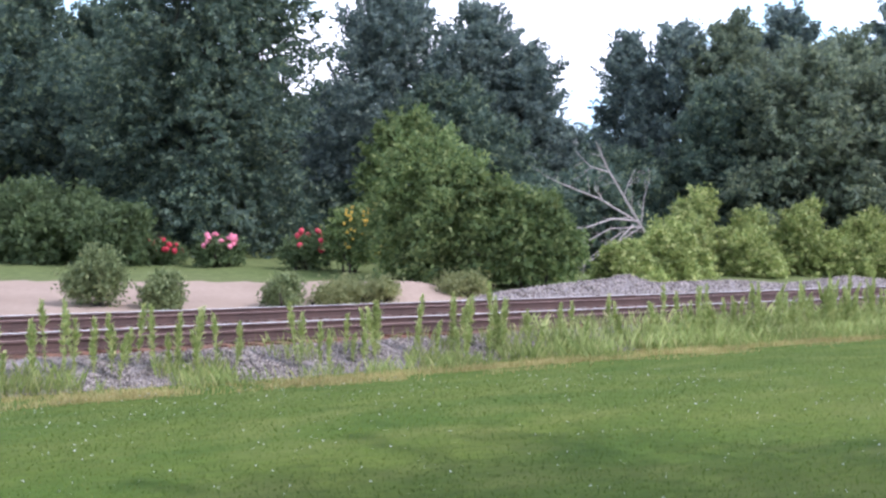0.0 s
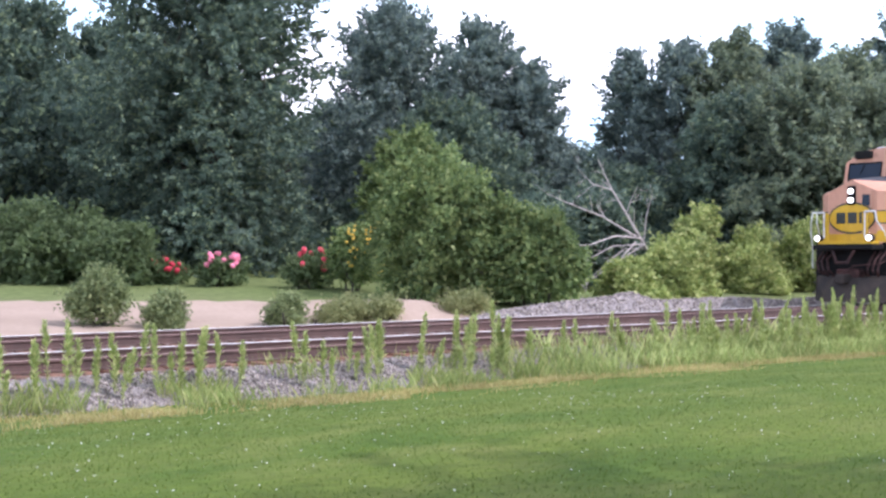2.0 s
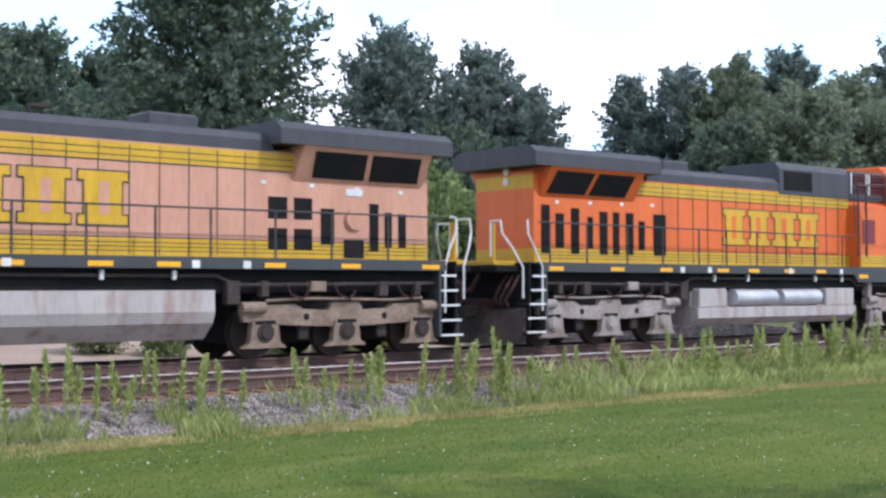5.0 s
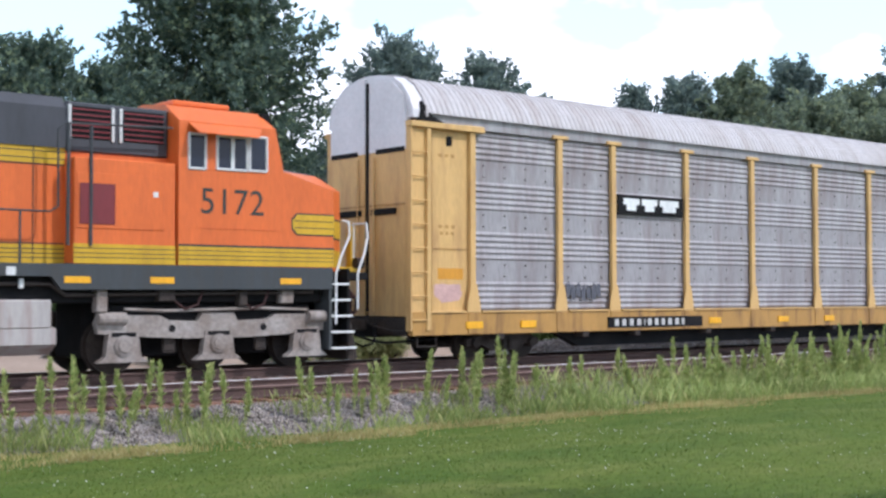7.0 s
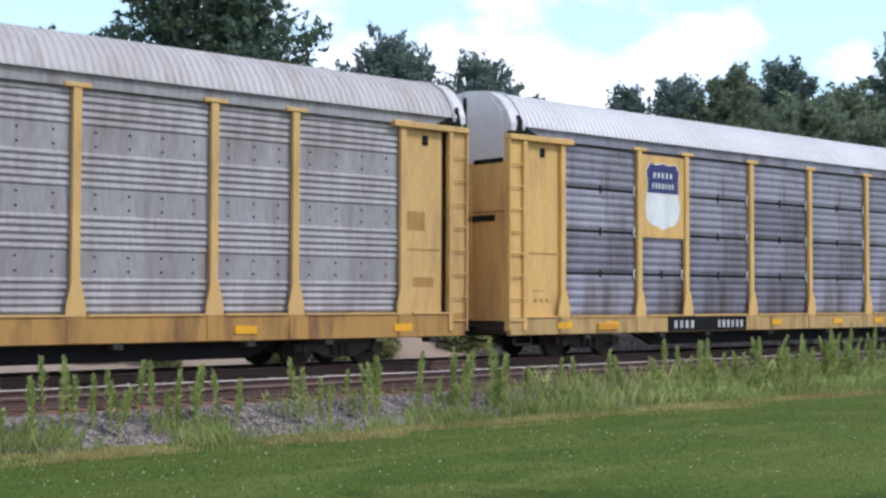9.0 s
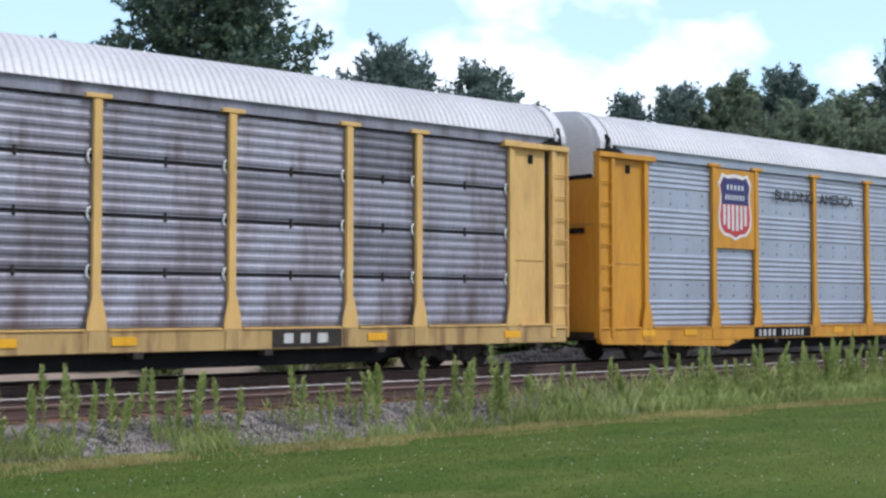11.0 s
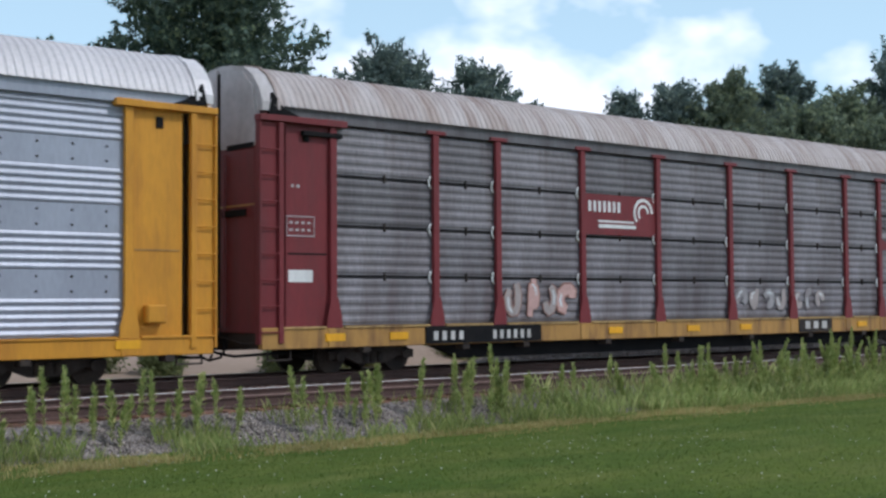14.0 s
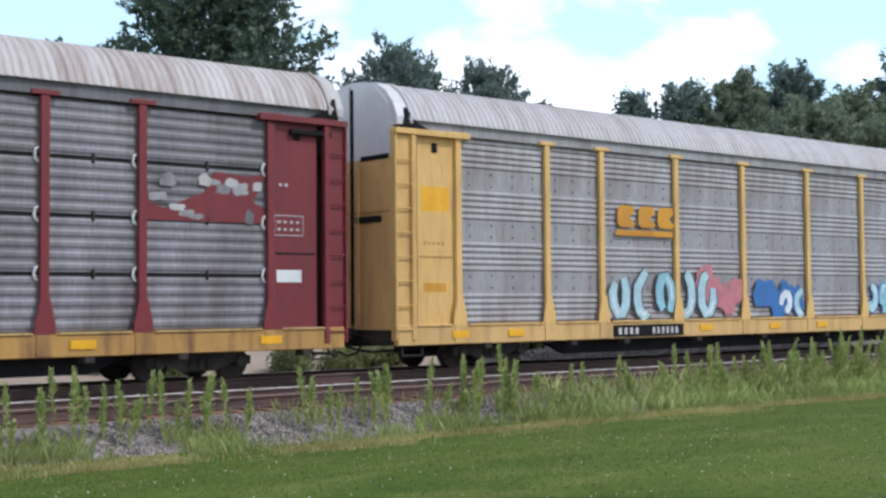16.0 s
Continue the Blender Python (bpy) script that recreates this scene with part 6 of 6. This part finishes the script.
    for sgn in (-1, 1):
        for x0, x1, z0, z1 in ((3.22, 3.62, 3.98, 4.66), (3.68, 4.36, 3.97, 4.62), (4.62, 4.98, 3.95, 4.62)):
            y = sgn * 1.505
            fr = [(x0, y, z0), (x1, y, z0), (x1, y, z1), (x0, y, z1), (x0, y, z0)]
            w = part("side_window", box(x0, x1, min(y, y - sgn * 0.02), max(y, y - sgn * 0.02) + 0.002, z0, z1), M_GLASS, c)
            part("window_frame", pipe(fr, 0.028, 5), M_STEELWHITE, w)
        part("window_post", box(3.98, 4.06, sgn * 1.52 - 0.012, sgn * 1.52 + 0.012, 3.97, 4.62), M_STEELWHITE, c)
        part("sunshade", hull([(3.35, sgn * 1.5, 4.84), (5.0, sgn * 1.5, 4.84), (3.6, sgn * 1.85, 4.62), (4.95, sgn * 1.85, 4.62), (3.35, sgn * 1.5, 4.8), (5.0, sgn * 1.5, 4.8), (3.6, sgn * 1.85, 4.6), (4.95, sgn * 1.85, 4.6)]), body, c)
        for z0, z1, mt in ((2.08, 2.44, M_YELLOW),):
            part("lower_band", box(1.56, 5.2, *sorted((sgn * 1.5, sgn * 1.508)), z0, z1), mt, c)
        for z in (2.19, 2.27, 2.36):
            part("band_line", box(1.56, 5.2, *sorted((sgn * 1.507, sgn * 1.512)), z - 0.008, z + 0.008), M_STRIPE, c)
        part("band_line", box(1.56, 5.2, *sorted((sgn * 1.507, sgn * 1.512)), 2.44, 2.48), M_STRIPE, c)
        part("cab_seam", box(2.95, 4.7, *sorted((sgn * 1.5, sgn * 1.512)), 2.8, 2.83), body, c)
    # number on the cab's sides
    up = Matrix.Rotation(radians(90), 4, "X")
    writing("road_number", number, 0.72, M_STRIPE, c, Matrix.Translation((3.1, -1.506, 3.09)) @ up, 1.1)
    writing("road_number", number, 0.72, M_STRIPE, c, Matrix.Translation((4.75, 1.506, 3.09)) @ Matrix.Rotation(radians(180), 4, "Z") @ up, 1.04)
    writing("board_number", number, 0.27, M_STEELWHITE, c, Matrix.Translation((2.872, -0.15, 5.01)) @ Matrix.Rotation(radians(-90), 4, "Z") @ up, 1.0)
    # equipment box behind the cab
    for sgn in (-1, 1):
        lo, hi = sorted((sgn * 1.0, sgn * 1.46))
        eb = part("equipment_box", box(5.24, 7.3, lo, hi, 2.07, 4.02, 0.02), body, ob)
        part("cover", box(5.5, 7.25, *sorted((sgn * 1.46, sgn * 1.475)), 2.72, 3.75, 0.01), M_ORANGE, eb, "newer bright orange cover")
        part("grille", box(6.5, 7.2, *sorted((sgn * 1.475, sgn * 1.485)), 2.8, 3.55, 0.01), M_MAROON, eb)
        part("lower_band", box(5.24, 7.3, *sorted((sgn * 1.46, sgn * 1.468)), 2.08, 2.44), M_YELLOW, eb)
        for z in (2.19, 2.27, 2.36):
            part("band_line", box(5.24, 7.3, *sorted((sgn * 1.467, sgn * 1.472)), z - 0.008, z + 0.008), M_STRIPE, eb)
        for x in (5.62, 6.7):
            part("tag", box(x, x + 0.1, *sorted((sgn * 1.475, sgn * 1.48)), 3.35, 3.45), M_STEELWHITE, eb)
    # hood
    hood = part("hood", prism([(-1.05, 2.07), (-1.05, 4.28), (-0.98, 4.32), (0.98, 4.32), (1.05, 4.28), (1.05, 2.07)], "x", 5.2, 21.05), body, ob)
    part("hood_roof", prism([(-1.06, 4.28), (-1.06, 4.5), (-0.9, 4.66), (0.9, 4.66), (1.06, 4.5), (1.06, 4.28)], "x", 10.95, 16.9), M_GREYROOF, ob)
    part("inverter_housing", prism([(-1.08, 4.2), (-1.08, 4.95), (-0.9, 5.16), (0.9, 5.16), (1.08, 4.95), (1.08, 4.2)], "x", 7.3, 10.95), M_GREYROOF, ob)
    grid = part("brake_grid_housing", box(5.22, 7.3, -1.1, 1.1, 4.15, 5.08, 0.03), M_GREYROOF, ob)
    for sgn in (-1, 1):
        for x0, x1 in ((5.32, 6.15), (6.42, 7.2)):
            part("grid_screen", box(x0, x1, *sorted((sgn * 1.1, sgn * 1.108)), 4.4, 5.0), M_BLACK, grid)
            for k in range(6):
                part("slat", box(x0, x1, *sorted((sgn * 1.108, sgn * 1.125)), 4.43 + k * 0.1, 4.46 + k * 0.1), M_MAROON, grid)
        for x in (6.2, 6.36, 7.22):
            part("upright", box(x, x + 0.045, *sorted((sgn * 1.1, sgn * 1.14)), 4.38, 5.02), M_STEELWHITE, grid)
        part("screen", box(9.3, 10.75, *sorted((sgn * 1.08, sgn * 1.09)), 4.32, 4.9), M_BLACK, ob)
        # bands on the hood
        for x0, x1 in ((7.3, 21.03),):
            part("upper_band", box(x0 if x0 > 5 else 5.2, 17.6, *sorted((sgn * 1.05, sgn * 1.056)), 3.9, 4.24), M_YELLOW, hood)
            part("lower_band", box(x0, x1, *sorted((sgn * 1.05, sgn * 1.056)), 2.08, 2.42), M_YELLOW, hood)
            for z in (3.88, 3.99, 4.12, 2.18, 2.26, 2.34, 2.44):
                part("band_line", box(x0, 17.6 if z > 3 else x1, *sorted((sgn * 1.055, sgn * 1.06)), z - 0.009, z + 0.009), M_STRIPE, hood)
        # hood door seams
        bm = bmesh.new()
        for k in range(14):
            x = 7.9 + k * 0.64
            add_box(bm, x - 0.008, x + 0.008, *sorted((sgn * 1.05, sgn * 1.064)), 2.1, 4.22)
        part("door_seams", bm, M_STRIPE, hood)
        # the large sign
        if sgn < 0 or turned:
            for k, w in enumerate((1.05, 1.2, 1.0, 1.0)):
                x = 8.97 + (0, 1.15, 2.5, 3.65)[k] if sgn < 0 else 8.97 + (0, 1.15, 2.5, 3.65)[k]
                hood_mark_side(hood, x, 2.66, w, 1.0, sgn, body)
    # exhaust, radiator wings, rear
    part("exhaust", box(14.35, 15.5, -0.45, 0.45, 4.6, 4.98, 0.05), M_GREYROOF, ob)
    part("horn", pipe([(11.9, -0.5, 4.66), (11.9, -0.5, 4.85), (12.3, -0.5, 4.88)], 0.05), M_DARKSTEEL, ob)
    part("radiator", prism([(-1.52, 4.42), (-1.52, 4.74), (-1.3, 4.9), (1.3, 4.9), (1.52, 4.74), (1.52, 4.42)], "x", 16.8, 21.42), M_GREYROOF, ob)
    part("radiator_core", prism([(-1.06, 3.7), (-1.48, 4.42), (1.48, 4.42), (1.06, 3.7)], "x", 17.4, 20.85), body, ob)
    for sgn in (-1, 1):
        for x0, x1 in ((17.75, 19.1), (19.25, 20.6)):
            bm = bmesh.new()
            o = Vector((0, sgn * 0.86, -0.5)).normalized() * 0.01
            pts = [(x0 + 0.08, 1.12, 3.79), (x1 + 0.08, 1.12, 3.79), (x1 - 0.02, 1.42, 4.32), (x0 - 0.02, 1.42, 4.32)]
            vs = [bm.verts.new(Vector((x, sgn * y, z)) + o * k) for k in (1.5, -1) for x, y, z in pts]
            bmesh.ops.convex_hull(bm, input=vs)
            part("radiator_screen", bm, M_BLACK, ob)
        for x0, x1, z0, z1 in vents:
            part("hood_vent", box(x0, x1, *sorted((sgn * 1.05, sgn * 1.066)), z0, z1, 0.004), M_BLACK, hood)
        if not turned:
            part("brake_wheel", rod((18.98, sgn * 1.06, 2.95), (18.98, sgn * 1.12, 2.95), 0.24, 14), body, hood)
            part("notice", box(18.75, 19.2, *sorted((sgn * 1.06, sgn * 1.07)), 3.45, 3.6), M_STEELWHITE, hood)
        for k in range(4):
            part("tag", box(16.6 + k * 1.2, 16.72 + k * 1.2, *sorted((sgn * 1.06, sgn * 1.068)), 3.6 - 0.02 * k, 3.68 - 0.02 * k), M_STEELWHITE, hood)
    part("rear_light", rod((21.05, 0.1, 4.1), (21.1, 0.1, 4.1), 0.1, 12), M_STEELWHITE, hood)
    part("rear_light", rod((21.05, 0.1, 4.35), (21.1, 0.1, 4.35), 0.1, 12), M_STEELWHITE, hood)
    part("rear_band", box(21.04, 21.056, -1.04, 1.04, 2.08, 2.42), M_YELLOW, hood)
    part("rear_band", box(21.04, 21.056, -1.04, 1.04, 3.9, 4.24), M_YELLOW, hood)
    # tank
    if tank_style == "smooth":
        prof = [(-1.48, 1.42), (-1.50, 1.0), (-1.42, 0.78), (-1.05, 0.45), (1.05, 0.45), (1.42, 0.78), (1.50, 1.0), (1.48, 1.42)]
        tk = part("fuel_tank", prism(prof, "x", 7.62, 15.28), M_TANK, ob)
        part("filler", box(10.85, 10.92, -1.53, -1.48, 1.05, 1.35), M_DARKSTEEL, tk)
    else:
        prof = [(-1.2, 1.42), (-1.2, 0.95), (-1.48, 0.9), (-1.48, 0.62), (-1.15, 0.42), (1.15, 0.42), (1.48, 0.62), (1.48, 0.9), (1.2, 0.95), (1.2, 1.42)]
        tk = part("fuel_tank", prism(prof, "x", 7.62, 15.28), M_TANK, ob)
        for sgn in (-1, 1):
            for x0, x1 in ((9.5, 11.4), (11.7, 13.6)):
                part("air_tank", rod((x0, sgn * 1.32, 1.17), (x1, sgn * 1.32, 1.17), 0.23, 18), M_SILVERTANK, tk)
            for x0, x1 in ((7.7, 9.2), (14.0, 15.2)):
                part("tank_box", box(x0, x1, *sorted((sgn * 1.1, sgn * 1.47)), 0.9, 1.42, 0.03), M_TANK, tk)
    part("bell", rod((7.42, -1.4, 0.95), (7.42, -1.4, 1.25), 0.14, 12, 0.06), M_YEL_PALE, ob)
    for sgn in (-1, 1):
        part("air_line", pipe([(2.0, sgn * 1.36, 1.56), (7.4, sgn * 1.36, 1.5), (7.7, sgn * 1.36, 1.7), (15.4, sgn * 1.36, 1.7), (15.8, sgn * 1.36, 1.52), (21.0, sgn * 1.36, 1.56)], 0.035), M_TRUCK_GRIME, ob)
        for k, (x, w, h) in enumerate(((2.5, 0.3, 0.25), (3.6, 0.18, 0.3), (5.2, 0.35, 0.2), (6.6, 0.22, 0.4), (15.6, 0.3, 0.45), (16.4, 0.18, 0.3), (17.6, 0.4, 0.2), (19.4, 0.25, 0.3), (20.4, 0.16, 0.28))):
            part("valve_box", box(x, x + w, *sorted((sgn * 1.2, sgn * 1.42)), 1.58 - h, 1.6, 0.02), M_TRUCK_GRIME if k % 3 else truck_mat, ob)
        for x in (3.1, 4.6, 17.0, 18.2, 19.9):
            part("brake_hose", pipe([(x, sgn * 1.38, 1.58), (x + 0.12, sgn * 1.42, 1.32), (x + 0.4, sgn * 1.42, 1.22), (x + 0.6, sgn * 1.36, 1.4)], 0.022), M_HOSE, ob)
        for x in (8.2, 9.6, 12.9, 14.4):
            part("pipe_clamp", box(x, x + 0.08, *sorted((sgn * 1.34, sgn * 1.42)), 1.62, 1.8, 0.01), M_STEELWHITE, ob)
    loco_truck(ob, (2.11, 4.20, 6.23), truck_mat)
    loco_truck(ob, (16.55, 18.59, 20.65), truck_mat)
    # pilot, plow, steps
    for d, x in ((1, 0.55), (-1, 22.15)):
        a = lambda v: x + d * v
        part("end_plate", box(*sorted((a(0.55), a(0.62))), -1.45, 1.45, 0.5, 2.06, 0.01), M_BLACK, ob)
        part("coupler", box(*sorted((a(-0.35), a(0.6))), -0.16, 0.16, 0.72, 1.02, 0.04), M_DARKSTEEL, ob)
        for y in (-0.55, -0.3, 0.3, 0.55):
            part("air_hose", pipe([(a(0.5), y, 1.1), (a(0.15), y, 0.95), (a(0.05), y * 0.9, 0.55), (a(0.2), y * 0.8, 0.4)], 0.03), M_HOSE, ob)
        for k, y in enumerate((-1.2, -1.0, -0.8, 0.75, 0.95, 1.15)):
            part("cable_loop", pipe([(a(0.5), y, 1.75), (a(0.2), y + 0.05, 1.5 - 0.05 * (k % 3)), (a(0.12), y * 0.92, 1.15), (a(0.3), y * 0.85, 0.95 + 0.06 * (k % 2))], 0.04), M_HOSE, ob)
        part("draft_gear_case", box(*sorted((a(0.1), a(0.58))), -0.42, 0.42, 0.62, 1.2, 0.06), M_HOSE, ob)
        part("uncoupling_lever", pipe([(a(0.3), -1.35, 1.5), (a(0.05), -1.2, 1.35), (a(0.0), -0.3, 1.3), (a(0.0), -0.1, 1.1)], 0.022), M_HOSE, ob)
        part("anticlimber", box(*sorted((a(-0.2), a(0.55))), -1.1, 1.1, 1.82, 1.99, 0.03), M_BLACK, ob)
        plow = [(-1.35, 0.12, 0.35), (-0.5, 0.12, -0.35), (0.5, 0.12, -0.35), (1.35, 0.12, 0.35), (-1.4, 0.98, 0.5), (-0.5, 0.9, 0.05), (0.5, 0.9, 0.05), (1.4, 0.98, 0.5)]
        bm = bmesh.new()
        vs = [bm.verts.new((a(xo), y, z)) for y, z, xo in plow] + [bm.verts.new((a(0.55), y, z)) for y in (-1.35, 1.35) for z in (0.14, 0.96)]
        bmesh.ops.convex_hull(bm, input=vs)
        part("plow", bm, M_DARKSTEEL, ob, "dark grey snow plow")
        for sgn in (-1, 1):
            well = part("step_well", box(*sorted((a(0.62), a(1.05))), *sorted((sgn * 0.95, sgn * 1.1)), 0.4, 2.05), M_BLACK, ob)
            part("step_side", prism([(a(1.05), 0.36), (a(1.12), 0.36), (a(1.12), 2.05), (a(1.05), 2.05)], "y", *sorted((sgn * 0.95, sgn * 1.5))), M_FRAME, well)
            for k in range(5):
                z = 0.38 + k * 0.335
                st = part("step", box(*sorted((a(0.42 + 0.05 * k), a(1.06))), *sorted((sgn * 1.05, sgn * 1.5)), z, z + 0.03), M_DARKSTEEL, well)
                part("step_edge", box(*sorted((a(0.42 + 0.05 * k), a(1.06))), *sorted((sgn * 1.5, sgn * 1.512)), z - 0.01, z + 0.035), M_STEELWHITE, st)
            part("grab_rail", pipe([(a(0.95), sgn * 1.5, 0.9), (a(0.95), sgn * 1.5, 1.95), (a(0.8), sgn * 1.46, 2.3), (a(0.55), sgn * 1.42, 2.75), (a(0.55), sgn * 1.40, 3.05), (a(0.65), sgn * 1.3, 3.08)], 0.026), M_STEELWHITE, ob)
            part("grab_rail", pipe([(a(0.35), sgn * 1.45, 1.2), (a(0.35), sgn * 1.45, 1.95), (a(0.1), sgn * 1.35, 2.4), (a(-0.1), sgn * 1.2, 2.75), (a(-0.1), sgn * 1.15, 3.05), (a(-0.05), sgn * 0.75, 3.05), (a(-0.05), sgn * 0.75, 2.2)], 0.026), M_STEELWHITE, ob)
            part("end_post", box(*sorted((a(0.0), a(0.06))), *sorted((sgn * 0.62, sgn * 0.8)), 2.0, 3.0, 0.01), M_YELLOW, ob)
        part("end_walk", box(*sorted((a(-0.12), a(0.6))), -0.95, 0.95, 2.0, 2.1, 0.01), M_YELLOW, ob)
        part("jumper_cable", pipe([(a(-0.1), -0.4, 1.8), (a(-0.2), -0.2, 1.4), (a(-0.2), 0.2, 1.4), (a(-0.1), 0.4, 1.8)], 0.05), M_HOSE, ob)
    for sgn in (-1, 1):
        can = part("ditch_light_can", rod((0.42, sgn * 0.95, 2.2), (0.6, sgn * 0.95, 2.2), 0.12, 14), M_DARKSTEEL, ob)
        part("ditch_light", rod((0.40, sgn * 0.95, 2.2), (0.425, sgn * 0.95, 2.2), 0.09, 14), M_LAMP if not turned else M_GLASS, can)
    # handrails along the walkway
    for sgn in (-1, 1):
        y = sgn * 1.46
        xs = [8.3, 9.75, 11.2, 12.6, 14.0, 15.2, 16.7, 18.1, 19.6, 20.9]
        for x in xs:
            part("stanchion", rod((x, y, 2.05), (x, y, 3.02), 0.024, 6), M_FRAME, ob)
        part("handrail", pipe([(5.3, sgn * 1.44, 4.7), (7.45, sgn * 1.44, 4.62), (7.6, sgn * 1.44, 4.5), (7.6, sgn * 1.46, 3.1), (7.75, y, 3.0), (14.0, y, 3.02), (21.3, y, 3.04)], 0.02), M_FRAME, ob)
        for x in (7.42, 6.98):
            part("rail_post", rod((x, sgn * 1.48, 2.4), (x, sgn * 1.48, 4.6), 0.035, 6), M_FRAME, ob)
    VEHICLES.append(ob)
    ob["turned"] = 1 if turned else 0
    return ob


def hood_mark_side(parent, x, z, w, h, sgn, body):
    """One block of the large yellow sign, on either side of the hood."""
    t = 0.17 * h

    def outline(g):
        k = 0.12 * w
        return [(x - g, z - g), (x + w + g, z - g), (x + w + g, z + t + g), (x + w - k + g, z + t + g), (x + w - k + g, z + h - t - g), (x + w + g, z + h - t - g), (x + w + g, z + h + g),
                (x - g, z + h + g), (x - g, z + h - t - g), (x + k - g, z + h - t - g), (x + k - g, z + t + g), (x - g, z + t + g)]
    part("sign_rim", prism(outline(0.03), "y", *sorted((sgn * 1.064, sgn * 1.068))), M_STRIPE, parent)
    part("sign_block", prism(outline(0.0), "y", *sorted((sgn * 1.066, sgn * 1.072))), M_YELLOW, parent)
    part("sign_slot", box(x + w * 0.42, x + w * 0.62, *sorted((sgn * 1.07, sgn * 1.075)), z + t * 1.1, z + h - t * 1.1), body, parent)


FRONT_VENTS = ((16.78, 17.25, 2.9, 3.35), (17.42, 17.88, 2.9, 3.35), (16.78, 17.25, 2.25, 2.7), (17.42, 17.88, 2.25, 2.7), (18.1, 18.45, 2.38, 3.15), (18.7, 19.25, 2.1, 2.5),
               (19.4, 19.65, 2.25, 3.3), (19.82, 20.02, 2.35, 3.12), (20.2, 20.42, 2.35, 3.1))
REAR_VENTS = ((20.5, 20.8, 2.3, 3.5), (20.0, 20.3, 2.45, 3.3), (19.45, 19.75, 2.3, 3.45), (18.95, 19.15, 2.45, 3.25), (18.4, 18.7, 2.3, 3.4), (17.95, 18.2, 2.3, 3.4), (17.4, 17.7, 2.3, 3.4), (16.95, 17.2, 2.45, 3.2), (16.1, 16.6, 2.3, 3.4))
LEAD = locomotive("six-axle hood locomotive in sun-faded salmon and yellow with lit headlights", M_SALMON, False, "5385", FRONT_VENTS, M_TRUCK_BROWN, "smooth")
SECOND = locomotive("six-axle hood locomotive in bright orange and yellow, running backwards", M_ORANGE, True, "5172", REAR_VENTS, M_TRUCK_SILVER, "tanks")
for v in (LEAD, SECOND):
    del v["turned"]


def motions():
    """The whole train rolls past at about 13 metres a second."""
    for v in VEHICLES:
        start = (-40.96, 0) if v is LEAD else (4.52, 180) if v is SECOND else (0.0, 0)
        walk(v, [(t, pose(start[0] + train_shift(t), 0, 0, 0, 0, start[1])) for t in (0.0, 2.0, 4.0, 6.0, 8.0, 10.0, 12.0, 14.0, 16.0)])


motions()
